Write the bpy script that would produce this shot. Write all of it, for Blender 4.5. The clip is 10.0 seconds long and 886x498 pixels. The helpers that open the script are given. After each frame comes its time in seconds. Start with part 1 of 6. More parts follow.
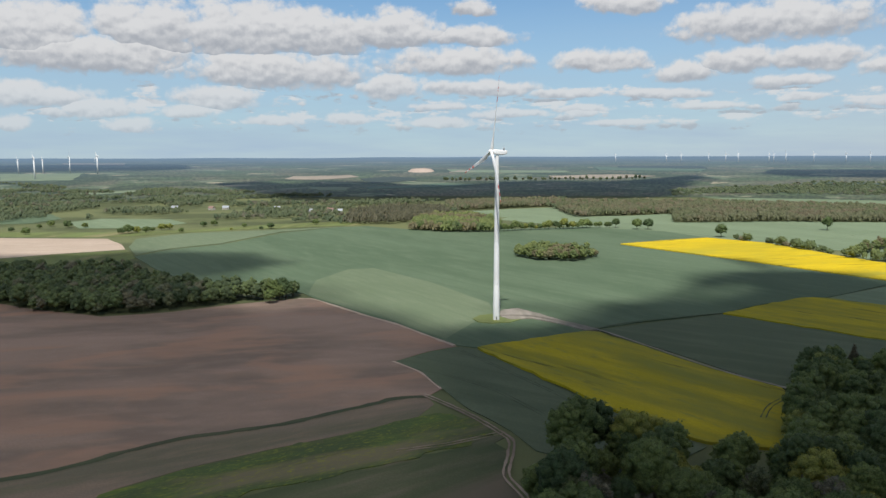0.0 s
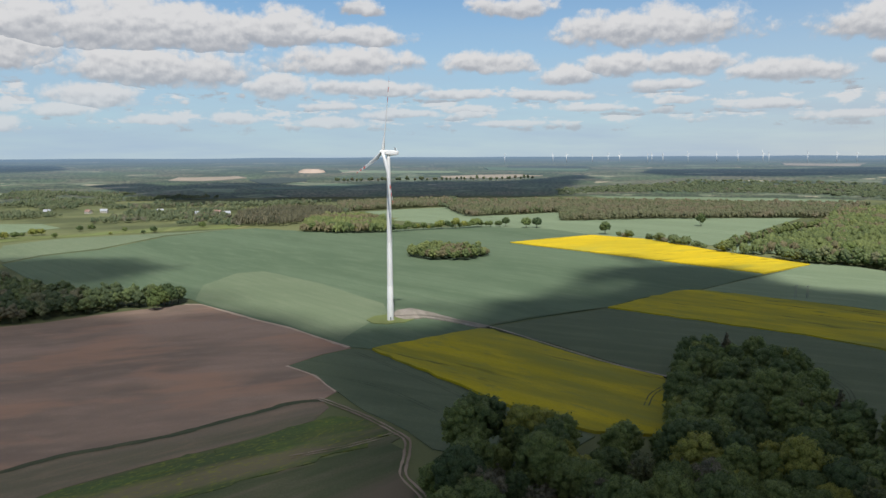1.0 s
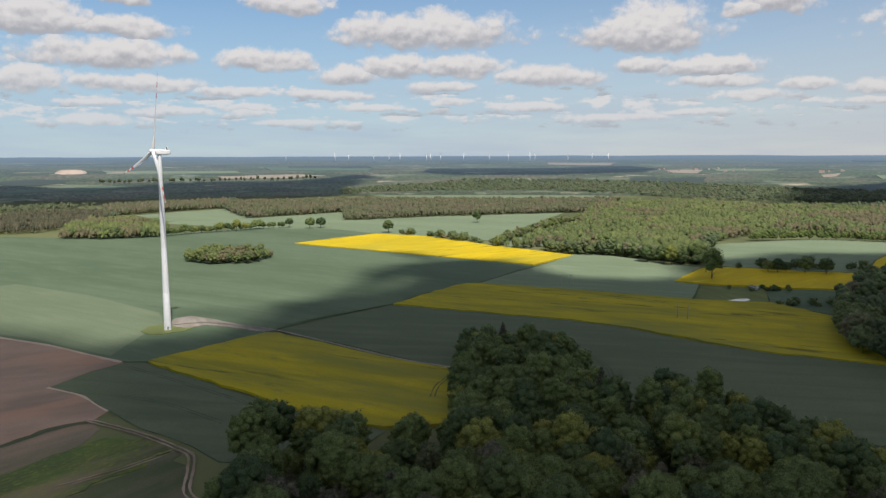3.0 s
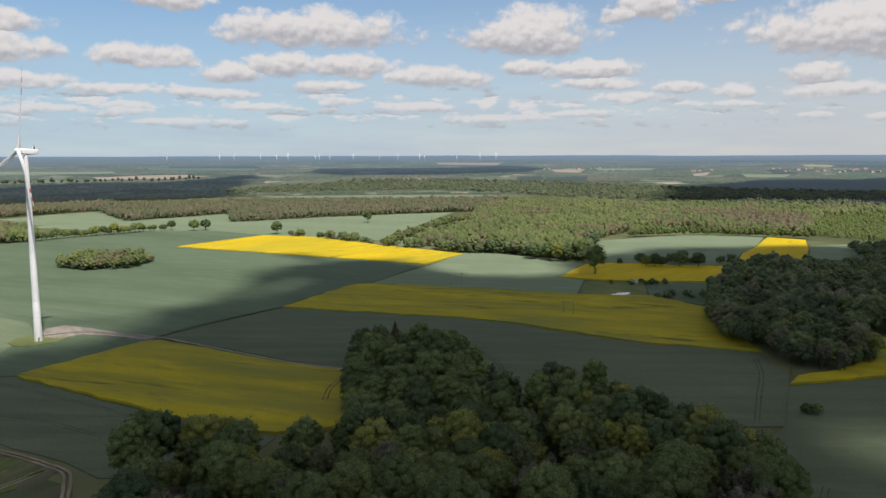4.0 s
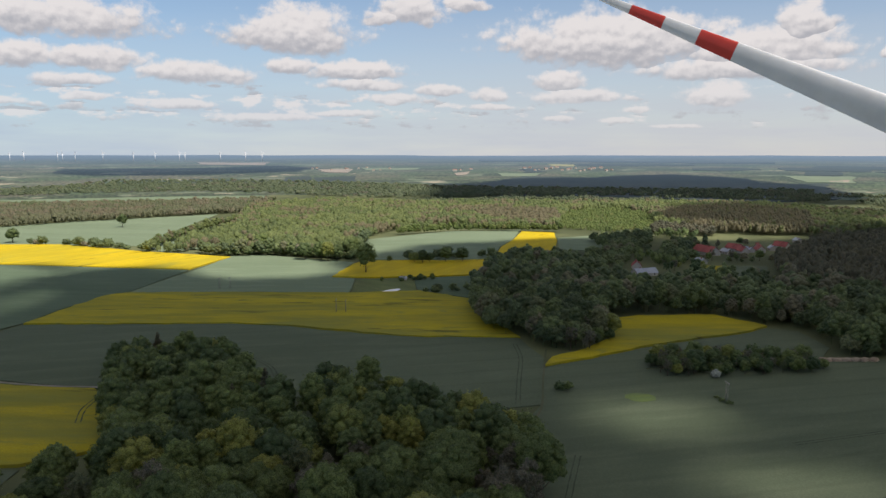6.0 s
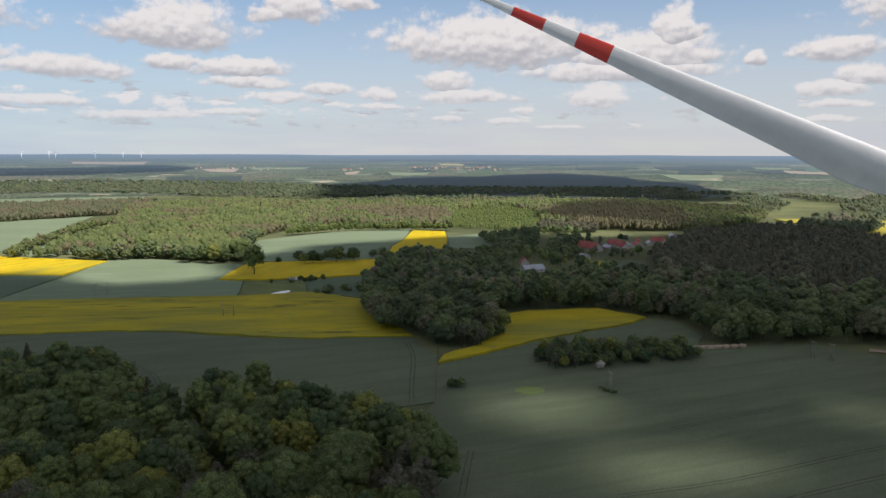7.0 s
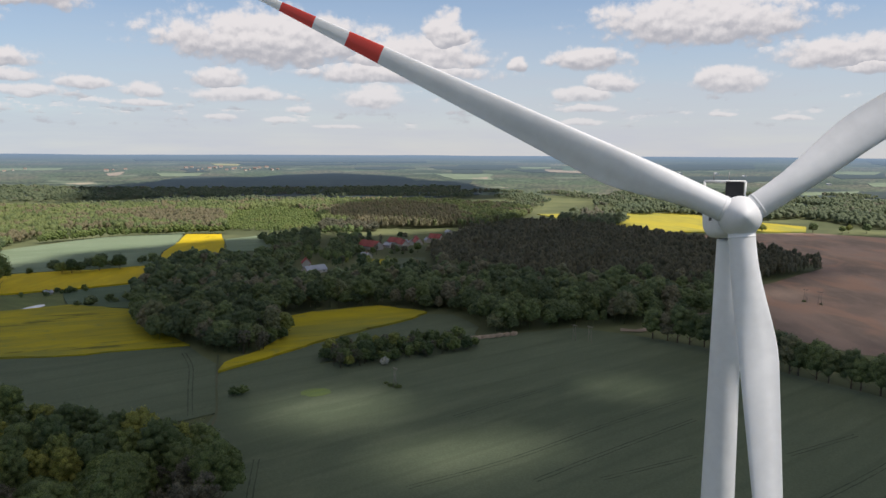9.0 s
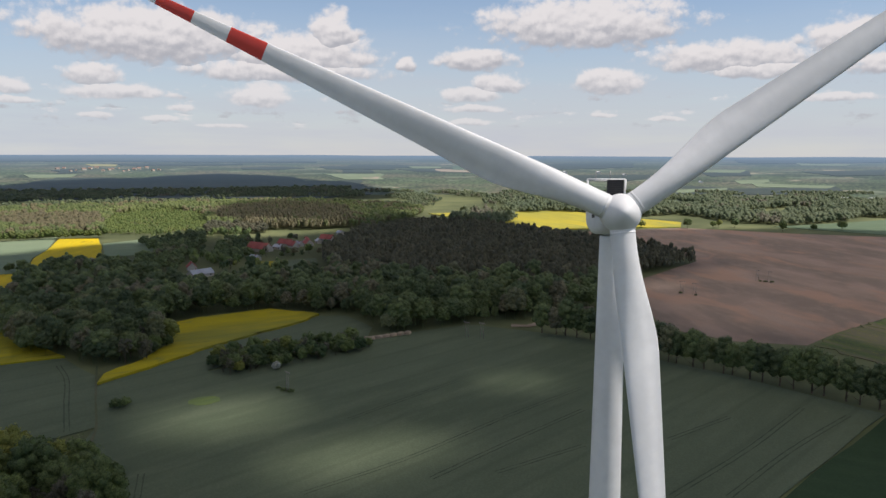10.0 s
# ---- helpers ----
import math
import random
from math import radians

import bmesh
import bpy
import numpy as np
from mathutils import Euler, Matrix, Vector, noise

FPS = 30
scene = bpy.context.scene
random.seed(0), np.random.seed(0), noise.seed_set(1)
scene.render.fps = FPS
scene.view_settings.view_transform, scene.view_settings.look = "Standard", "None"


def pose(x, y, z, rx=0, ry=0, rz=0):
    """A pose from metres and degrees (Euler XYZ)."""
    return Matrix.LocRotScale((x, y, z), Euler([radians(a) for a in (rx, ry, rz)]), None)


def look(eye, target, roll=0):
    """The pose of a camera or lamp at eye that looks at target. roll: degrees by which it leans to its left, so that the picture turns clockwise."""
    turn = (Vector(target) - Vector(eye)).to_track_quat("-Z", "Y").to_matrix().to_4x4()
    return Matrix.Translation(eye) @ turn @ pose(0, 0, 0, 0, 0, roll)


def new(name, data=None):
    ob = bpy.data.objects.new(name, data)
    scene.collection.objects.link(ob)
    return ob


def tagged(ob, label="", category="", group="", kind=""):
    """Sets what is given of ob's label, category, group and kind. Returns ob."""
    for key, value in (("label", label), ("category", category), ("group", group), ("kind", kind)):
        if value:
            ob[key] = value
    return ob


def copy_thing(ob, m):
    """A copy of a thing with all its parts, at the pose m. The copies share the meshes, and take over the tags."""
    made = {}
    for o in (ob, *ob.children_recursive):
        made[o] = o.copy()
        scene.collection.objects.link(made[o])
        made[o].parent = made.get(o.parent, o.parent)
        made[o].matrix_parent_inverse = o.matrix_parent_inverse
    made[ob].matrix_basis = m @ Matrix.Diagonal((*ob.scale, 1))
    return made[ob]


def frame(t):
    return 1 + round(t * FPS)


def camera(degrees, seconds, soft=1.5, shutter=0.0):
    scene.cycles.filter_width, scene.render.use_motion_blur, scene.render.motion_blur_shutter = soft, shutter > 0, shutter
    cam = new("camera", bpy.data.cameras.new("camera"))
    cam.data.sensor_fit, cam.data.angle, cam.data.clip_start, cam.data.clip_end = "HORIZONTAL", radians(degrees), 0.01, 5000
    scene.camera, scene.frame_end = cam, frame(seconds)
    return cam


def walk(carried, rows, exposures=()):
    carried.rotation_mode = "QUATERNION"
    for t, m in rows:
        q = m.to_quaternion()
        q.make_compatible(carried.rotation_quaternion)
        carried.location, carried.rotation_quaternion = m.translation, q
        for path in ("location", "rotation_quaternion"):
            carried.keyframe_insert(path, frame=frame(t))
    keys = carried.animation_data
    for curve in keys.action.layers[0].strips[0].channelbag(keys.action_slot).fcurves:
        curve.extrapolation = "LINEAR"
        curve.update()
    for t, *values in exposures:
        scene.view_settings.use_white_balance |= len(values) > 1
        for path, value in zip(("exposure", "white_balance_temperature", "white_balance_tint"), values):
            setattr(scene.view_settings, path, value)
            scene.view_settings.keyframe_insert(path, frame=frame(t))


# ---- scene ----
# place and turn of the hovering camera: seconds, x, y, z, yaw, pitch, roll
cam = camera(60.60, 10.0)
ROWS = [
    (0.0, 0.00, 0.00, 102.00, -0.00, -7.04, 0.23),
    (0.5, 0.09, -0.04, 102.01, -4.08, -7.05, 0.25),
    (1.0, 0.18, -0.07, 102.01, -8.12, -7.04, 0.26),
    (1.5, 0.27, -0.11, 102.02, -12.20, -7.06, 0.27),
    (2.0, 0.36, -0.15, 102.02, -16.27, -7.07, 0.23),
    (2.5, 0.44, -0.18, 102.02, -20.33, -7.09, 0.20),
    (4.0, 0.69, -0.31, 101.99, -32.61, -7.14, 0.12),
    (4.5, 0.79, -0.36, 101.97, -36.96, -7.13, 0.09),
    (5.0, 0.89, -0.41, 101.95, -41.30, -7.13, 0.04),
    (5.5, 1.00, -0.46, 101.93, -45.65, -7.14, -0.01),
    (7.0, 1.36, -0.59, 101.84, -58.12, -7.19, -0.16),
    (7.5, 1.50, -0.63, 101.82, -62.24, -7.18, -0.18),
    (8.0, 1.64, -0.67, 101.80, -66.36, -7.18, -0.19),
    (8.5, 1.78, -0.70, 101.79, -70.45, -7.14, -0.26),
    (9.0, 1.92, -0.73, 101.78, -74.60, -7.14, -0.28),
    (9.5, 2.06, -0.76, 101.77, -78.74, -7.13, -0.24),
    (10.0, 2.20, -0.79, 101.77, -82.80, -7.13, -0.20),
]
walk(cam, [(t, pose(x, y, z, 90 + pitch, roll, yaw)) for t, x, y, z, yaw, pitch, roll in ROWS],
     [(0.0, -0.04, 6420, 9.5), (2.5, -0.03, 6600, 12), (5.0, 0.03, 6730, 14), (8.0, 0.12, 6660, 15), (10.0, 0.07, 6620, 15)])
# ---------------------------------------------------------------- light
SUN_BEARING, SUN_HEIGHT = 186.0, 57.0        # degrees from +y clockwise, degrees above the horizon
sb, sh = radians(SUN_BEARING), radians(SUN_HEIGHT)
SUN_WAY = Vector((math.sin(sb) * math.cos(sh), math.cos(sb) * math.cos(sh), math.sin(sh)))
sun = new("sun", bpy.data.lights.new("sun", "SUN"))
sun.data.energy, sun.data.angle, sun.data.color = 5.3, radians(1.7), (1.0, 0.975, 0.92)
sun.matrix_world = look(SUN_WAY * 3000, (0, 0, 0))
scene.view_settings.exposure = 0.0

# cumulus clouds of the sky: bearing, height, half width and half height in degrees
CLOUDS_WEST = [(-27.7, 8.5, 4.7, 2.14), (-20.8, 9.1, 4.7, 2.05), (-14.4, 9.2, 5.6, 2.14), (-9.2, 9.1, 5.1, 1.79), (-3.9, 9.2, 4.7, 1.37), (2.4, 8.7, 3.4, 0.77), (-24.4, 7.2, 7.3, 1.49), (-12.1, 6.4, 7.7, 1.37), (-16.3, 4.3, 3.2, 0.85), (-24.1, 3.4, 2.6, 0.68), (-27.9, 4.2, 3.8, 0.85), (-29.3, 2.3, 1.1, 0.56), (-22.2, 2.3, 1.7, 0.51), (-18.4, 3.2, 2.1, 0.51), (-12.6, 2.6, 2.1, 0.38), (-3.9, 5.2, 2.6, 0.94), (0.7, 7.0, 6.4, 1.07), (2.8, 5.0, 4.7, 0.60)]
CLOUDS_NORTH_WEST = [(2.2, 10.7, 1.7, 0.60), (11.4, 6.8, 3.4, 0.85), (13.3, 10.6, 3.4, 0.85), (23.0, 9.1, 7.3, 1.45), (17.3, 5.9, 2.3, 0.85), (21.0, 6.5, 2.6, 0.85), (25.9, 6.5, 3.4, 0.85), (24.1, 5.0, 2.6, 0.43), (-6.9, 2.8, 1.7, 0.47), (-0.2, 2.5, 2.6, 0.43), (9.0, 4.5, 2.6, 0.38), (15.0, 4.4, 2.6, 0.38), (10.3, 3.2, 1.5, 0.38), (4.9, 3.1, 3.0, 0.34), (25.0, 3.9, 1.7, 0.30), (18.9, 3.5, 2.6, 0.30), (-0.2, 3.7, 2.1, 0.30), (13.1, 2.4, 2.6, 0.26)]
CLOUDS_NORTH = [(39.0, 9.0, 4.9, 1.79), (38.7, 6.4, 2.3, 0.68), (43.5, 6.1, 3.8, 0.73), (44.2, 5.1, 3.4, 0.51), (46.5, 4.1, 1.9, 0.38), (32.3, 5.8, 4.1, 0.85), (37.0, 2.7, 3.8, 0.30), (31.0, 3.5, 2.6, 0.38), (45.4, 9.8, 1.7, 0.60), (16.8, 4.3, 2.6, 0.34), (10.2, 3.4, 2.1, 0.30), (42.6, 3.0, 2.6, 0.26)]
CLOUDS_NORTH_EAST = [(47.6, 10.3, 3.2, 1.11), (51.7, 10.8, 1.7, 0.51), (62.1, 8.4, 8.5, 2.05), (72.5, 7.4, 5.6, 1.62), (71.2, 6.0, 7.3, 0.85), (58.3, 5.4, 2.1, 0.73), (59.9, 4.3, 3.4, 0.56), (69.4, 4.3, 2.3, 0.94), (74.5, 9.0, 2.1, 1.54), (49.7, 4.7, 1.7, 0.47), (53.4, 4.4, 1.5, 0.51), (53.4, 3.5, 1.7, 0.26), (46.3, 4.0, 1.7, 0.38), (63.8, 3.2, 1.1, 0.26), (58.5, 2.6, 1.1, 0.21), (66.8, 2.0, 1.7, 0.17), (62.7, 2.4, 1.1, 0.21)]
CLOUDS_EAST = [(92.9, 9.6, 8.1, 1.96), (103.0, 6.9, 5.6, 1.11), (104.9, 5.9, 3.4, 0.56), (95.0, 5.4, 2.8, 1.03), (86.8, 5.3, 2.1, 0.73), (84.7, 4.5, 2.1, 0.64), (85.1, 7.0, 3.0, 0.81), (80.1, 6.6, 0.8, 0.47), (110.2, 7.8, 2.6, 1.37), (85.1, 3.4, 2.1, 0.30), (94.5, 2.9, 0.9, 0.17), (84.7, 2.4, 1.7, 0.26), (112.3, 6.1, 1.7, 0.85), (99.0, 2.6, 1.3, 0.17), (109.8, 3.9, 2.6, 0.34)]

SKY_STRENGTH = 0.1


class Nodes:
    """A short way to write node trees."""

    def __init__(self, tree):
        self.tree = tree
        tree.nodes.clear()

    def add(self, kind, *inputs, **settings):
        node = self.tree.nodes.new(kind)
        for key, value in settings.items():
            setattr(node, key, value)
        for i, value in enumerate(inputs):
            self.put(node.inputs[i], value)
        return node

    def put(self, socket, value):
        if value is None:
            return
        if isinstance(value, bpy.types.NodeSocket):
            self.tree.links.new(value, socket)
        elif isinstance(value, bpy.types.Node):
            self.tree.links.new(value.outputs[0], socket)
        else:
            socket.default_value = value

    def math(self, op, a, b=None, c=None, clamp=False):
        return self.add("ShaderNodeMath", a, b, c, operation=op, use_clamp=clamp).outputs[0]

    def vec(self, op, a, b=None, c=None):
        n = self.add("ShaderNodeVectorMath", a, b, c, operation=op)
        return n.outputs["Value"] if op in ("LENGTH", "DOT_PRODUCT") else n.outputs[0]

    def noise(self, vector, scale, detail=4.0, rough=0.55, distort=0.0, dims="3D"):
        n = self.tree.nodes.new("ShaderNodeTexNoise")
        n.noise_dimensions = dims
        self.put(n.inputs["Vector"], vector)
        for key, v in (("Scale", scale), ("Detail", detail), ("Roughness", rough), ("Distortion", distort)):
            self.put(n.inputs[key], v)
        return n

    def ramp(self, value, lo, hi, smooth=True):
        n = self.add("ShaderNodeMapRange", interpolation_type="SMOOTHSTEP" if smooth else "LINEAR")
        for key, v in (("Value", value), ("From Min", lo), ("From Max", hi), ("To Min", 0.0), ("To Max", 1.0)):
            self.put(n.inputs[key], v)
        return n.outputs[0]

    def mix(self, fac, a, b, mode="MIX"):
        n = self.tree.nodes.new("ShaderNodeMix")
        n.data_type, n.blend_type, n.clamp_factor = "RGBA", mode, True
        self.put(n.inputs[0], fac)
        self.put(n.inputs[6], a)
        self.put(n.inputs[7], b)
        return n.outputs[2]


def rgb(r, g, b):
    return (r, g, b, 1.0)


# one cumulus: how deep a direction lies inside it, and how high over its base
puff = bpy.data.node_groups.new("cumulus", "ShaderNodeTree")
for name, kind, way in (("Place", "NodeSocketVector", "INPUT"), ("Centre", "NodeSocketVector", "INPUT"), ("Size", "NodeSocketVector", "INPUT"),
                        ("Depth before", "NodeSocketFloat", "INPUT"), ("Rise before", "NodeSocketFloat", "INPUT"),
                        ("Depth", "NodeSocketFloat", "OUTPUT"), ("Rise", "NodeSocketFloat", "OUTPUT")):
    puff.interface.new_socket(name, in_out=way, socket_type=kind)
puff.interface.new_socket("Place on", in_out="OUTPUT", socket_type="NodeSocketVector")
g = Nodes(puff)
gi, go = g.add("NodeGroupInput"), g.add("NodeGroupOutput")
v = g.vec("DIVIDE", g.vec("SUBTRACT", gi.outputs[0], gi.outputs[1]), gi.outputs[2])
vs = g.add("ShaderNodeSeparateXYZ", v)
# the base is flatter than the crown
below = g.math("MULTIPLY", g.math("MINIMUM", vs.outputs[1], 0.0), 0.7)
depth = g.math("SUBTRACT", 1.0, g.math("MULTIPLY_ADD", below, below, g.vec("LENGTH", v)))
deepest = g.math("MAXIMUM", gi.outputs[3], depth)
g.put(go.inputs[0], deepest)
inside = g.math("GREATER_THAN", depth, gi.outputs[3])
g.put(go.inputs[1], g.math("MULTIPLY_ADD", inside, g.math("SUBTRACT", vs.outputs[1], gi.outputs[4]), gi.outputs[4]))
# passes the place on, so that the clouds are worked out one after another
chain = g.math("MULTIPLY", deepest, 1e-6)
g.put(go.inputs[2], g.vec("ADD", gi.outputs[0], g.add("ShaderNodeCombineXYZ", 0.0, 0.0, chain).outputs[0]))

world = bpy.data.worlds.new("world")
scene.world = world
world.use_nodes = True
w = Nodes(world.node_tree)
sky = w.add("ShaderNodeTexSky", sky_type="NISHITA", sun_disc=False, sun_elevation=sh, sun_rotation=sb, air_density=1.0, dust_density=0.0, ozone_density=1.2)
way = w.add("ShaderNodeTexCoord").outputs["Generated"]
ws = w.add("ShaderNodeSeparateXYZ", way)
bearing = w.math("DEGREES", w.math("ARCTAN2", ws.outputs[0], ws.outputs[1]))
height = w.math("DEGREES", w.math("ARCSINE", ws.outputs[2]))
flat = w.add("ShaderNodeCombineXYZ", bearing, height, 0.0)
# soft drift of the outlines, less towards the horizon
fine = w.noise(w.vec("MULTIPLY", flat, (0.5, 0.8, 1.0)), 1.0, 3.0, 0.5)
amount = w.math("MULTIPLY_ADD", height, 0.09, 0.25)
shift = w.vec("MULTIPLY", w.vec("SUBTRACT", fine.outputs["Color"], (0.5, 0.5, 0.5)), (3.0, 1.0, 0.0))
place = w.vec("ADD", flat, w.add("ShaderNodeVectorMath", shift, None, None, amount, operation="SCALE").outputs[0])
deep, rise = -9.0, 0.0
for a, e, half_w, half_h in CLOUDS_WEST + CLOUDS_NORTH_WEST + CLOUDS_NORTH + CLOUDS_NORTH_EAST + CLOUDS_EAST:
    n = w.add("ShaderNodeGroup", node_tree=puff)
    for i, value in enumerate((place, (a, e - 0.25 * half_h, 0.0), (half_w * 1.1, half_h * 1.25, 1.0), deep, rise)):
        w.put(n.inputs[i], value)
    deep, rise, place = n.outputs[0], n.outputs[1], n.outputs[2]
# the rest of the sky, above and behind, carries a like field of clouds
over = w.vec("DIVIDE", way, w.add("ShaderNodeCombineXYZ", *[w.math("MAXIMUM", ws.outputs[2], 0.05)] * 3))
field = w.noise(over, 1.3, 6.0, 0.55)
high = w.ramp(height, 14.0, 24.0)
rest = w.math("MULTIPLY", w.math("SUBTRACT", field.outputs[0], 0.5), w.math("MULTIPLY", high, 3.0))
deep_all = w.math("MAXIMUM", w.math("ADD", deep, 0.0), w.math("MULTIPLY_ADD", rest, 1.0, w.math("MULTIPLY_ADD", high, 0.95, -0.7)))
small = w.noise(w.vec("MULTIPLY", flat, (0.4, 1.2, 1.0)), 1.0, 5.0, 0.58)
low = w.math("MULTIPLY", w.ramp(height, 6.5, 4.0), w.ramp(height, 0.9, 2.2))
low = w.math("MULTIPLY", low, w.math("SUBTRACT", 1.15, w.math("MULTIPLY", w.ramp(bearing, 10.0, 90.0), 0.45)))
deep_all = w.math("MAXIMUM", deep_all, w.math("MULTIPLY_ADD", w.math("MULTIPLY_ADD", small.outputs[0], 3.2, -1.72), low, w.math("MULTIPLY_ADD", low, 0.5, -0.5)))

# heaped billows: round lumps, large high up and small towards the horizon
ragged = w.noise(flat, 1.6, 3.0, 0.55)
wavy = w.vec("MULTIPLY_ADD", w.vec("SUBTRACT", ragged.outputs["Color"], (0.5, 0.5, 0.5)), (0.7, 0.45, 0.0), flat)


def lumps(at):
    big, little = ([w.add("ShaderNodeTexVoronoi", voronoi_dimensions="2D", feature="SMOOTH_F1") for _ in range(2)])
    for node, scale in ((big, 0.5), (little, 1.25)):
        w.put(node.inputs["Vector"], w.vec("MULTIPLY", at, (0.8, 1.2, 1.0)))
        node.inputs["Scale"].default_value, node.inputs["Smoothness"].default_value = scale, 0.25
    both = w.math("MULTIPLY_ADD", little.outputs["Distance"], 0.45, w.math("MULTIPLY", w.math("MULTIPLY", big.outputs["Distance"], w.ramp(height, 2.0, 7.0)), 0.75))
    return w.math("ADD", both, w.math("MULTIPLY", w.ramp(height, 7.0, 2.0), 0.22))


here, above = lumps(wavy), lumps(w.vec("ADD", wavy, (-0.12, 0.3, 0.0)))
heap = w.math("MULTIPLY_ADD", here, -0.62, 0.34)
wisps = w.noise(flat, 2.6, 5.0, 0.62)
density = w.math("ADD", w.math("ADD", deep_all, heap), w.math("MULTIPLY_ADD", wisps.outputs[0], 0.5, -0.25))
cover = w.ramp(density, -0.04, 0.42)
relief = w.math("SUBTRACT", above, here)
lit = w.math("ADD", w.math("MULTIPLY_ADD", rise, 0.72, 0.5), w.math("MULTIPLY_ADD", relief, 0.75, w.math("MULTIPLY_ADD", wisps.outputs[0], 0.5, -0.25)))
lit = w.math("ADD", lit, w.math("MULTIPLY", w.ramp(height, 6.0, 2.0), 0.3))
cloud = w.mix(w.ramp(lit, 0.0, 0.85), rgb(4.0, 4.15, 4.5), rgb(7.35, 7.25, 7.2))
# thin veil and haze low over the land
veil_noise = w.noise(w.vec("MULTIPLY", flat, (0.06, 0.5, 1.0)), 1.0, 4.0, 0.6)
veil = w.math("MULTIPLY", w.ramp(height, 15.0, 0.0), w.math("MULTIPLY_ADD", veil_noise.outputs[0], 0.7, 0.5))
air = w.mix(w.math("MULTIPLY", veil, 1.0, clamp=True), w.mix(1.0, sky.outputs[0], w.mix(w.ramp(bearing, 0.0, 60.0), rgb(0.72, 0.94, 1.08), rgb(0.92, 1.0, 1.05)), "MULTIPLY"), w.mix(w.ramp(bearing, 5.0, 75.0), rgb(4.0, 5.2, 6.5), rgb(4.95, 5.35, 5.95)))
fade = w.math("MULTIPLY", cover, w.math("MULTIPLY_ADD", w.ramp(height, 0.0, 7.0), 0.45, 0.5))
back = w.add("ShaderNodeBackground", w.mix(fade, air, cloud), SKY_STRENGTH)
w.add("ShaderNodeOutputWorld", back)


# ---------------------------------------------------------------- materials
def material(name, rough=0.8, spec=0.3, metal=0.0):
    m = bpy.data.materials.new(name)
    m.use_nodes = True
    n = Nodes(m.node_tree)
    bsdf = n.add("ShaderNodeBsdfPrincipled")
    bsdf.inputs["Roughness"].default_value = rough
    bsdf.inputs["Specular IOR Level"].default_value = spec
    bsdf.inputs["Metallic"].default_value = metal
    out = n.add("ShaderNodeOutputMaterial", bsdf)
    return m, n, bsdf, out


def bump(n, bsdf, value, strength, distance):
    b = n.add("ShaderNodeBump")
    b.inputs["Strength"].default_value, b.inputs["Distance"].default_value = strength, distance
    n.put(b.inputs["Height"], value)
    n.put(bsdf.inputs["Normal"], b.outputs[0])


def field_material(name, main, light, dark, turn=30.0, rows=0.0, stain=None, patch=1 / 70, relief=0.25, speck=None, grain=0.65, stained=(0.56, 0.7), long=0.2, fine=1 / 4):
    """A crop or soil: large patches, drilled rows along one direction, fine grain."""
    m, n, bsdf, out = material(name, 0.9, 0.1)
    co = n.add("ShaderNodeTexCoord").outputs["Object"]
    spin = n.add("ShaderNodeVectorRotate", co, rotation_type="Z_AXIS")
    spin.inputs["Angle"].default_value = radians(turn)
    mp = n.vec("MULTIPLY", spin.outputs[0], (1.0, long, 1.0))
    big = n.noise(mp, patch, 3.0, 0.5, 0.4)
    mid = n.noise(mp, 1 / 9.0, 4.0, 0.6)
    tiny = n.noise(co, 1.4, 3.0, 0.7)
    c = n.mix(n.ramp(big.outputs[0], 0.38, 0.66), rgb(*dark), rgb(*main))
    c = n.mix(n.math("MULTIPLY", n.ramp(mid.outputs[0], 0.42, 0.75), grain), c, rgb(*light))
    c = n.mix(n.math("MULTIPLY", n.ramp(tiny.outputs[0], 0.35, 0.6), 0.35), c, rgb(*[x * 0.55 for x in main]))
    if rows:
        wave = n.add("ShaderNodeTexWave", mp, wave_type="BANDS", bands_direction="X")
        wave.inputs["Scale"].default_value, wave.inputs["Distortion"].default_value, wave.inputs["Detail"].default_value = rows, 0.4, 2.0
        c = n.mix(n.math("MULTIPLY", n.ramp(wave.outputs["Fac"], 0.92, 1.0), 0.35), c, rgb(*[x * 0.85 for x in dark]))
    if stain:
        s = n.noise(mp, 1 / 38.0, 4.0, 0.6, 0.8)
        c = n.mix(n.math("MULTIPLY", n.ramp(s.outputs[0], *stained), 0.75), c, rgb(*stain))
    if speck:
        # thin spots and gaps in the bloom
        s = n.noise(n.vec("MULTIPLY", spin.outputs[0], (1.0, 0.3, 1.0)), fine, 5.0, 0.7, 0.5)
        c = n.mix(n.math("MULTIPLY", n.ramp(s.outputs[0], 0.52, 0.68), 0.8), c, rgb(*speck))
        # short bare dashes along the drilling, in loose groups
        dash = n.noise(n.vec("MULTIPLY", spin.outputs[0], (1.0, 0.12, 1.0)), 1 / 5, 3.0, 0.6, 0.3)
        group = n.noise(mp, 1 / 45.0, 3.0, 0.6)
        c = n.mix(n.math("MULTIPLY", n.ramp(dash.outputs[0], 0.58, 0.66), n.math("MULTIPLY", n.ramp(group.outputs[0], 0.5, 0.62), 0.85)), c, rgb(*[x * 0.42 for x in speck]))
    n.put(bsdf.inputs["Base Color"], c)
    bump(n, bsdf, n.math("ADD", tiny.outputs[0], mid.outputs[0]), relief, 0.3)
    return m


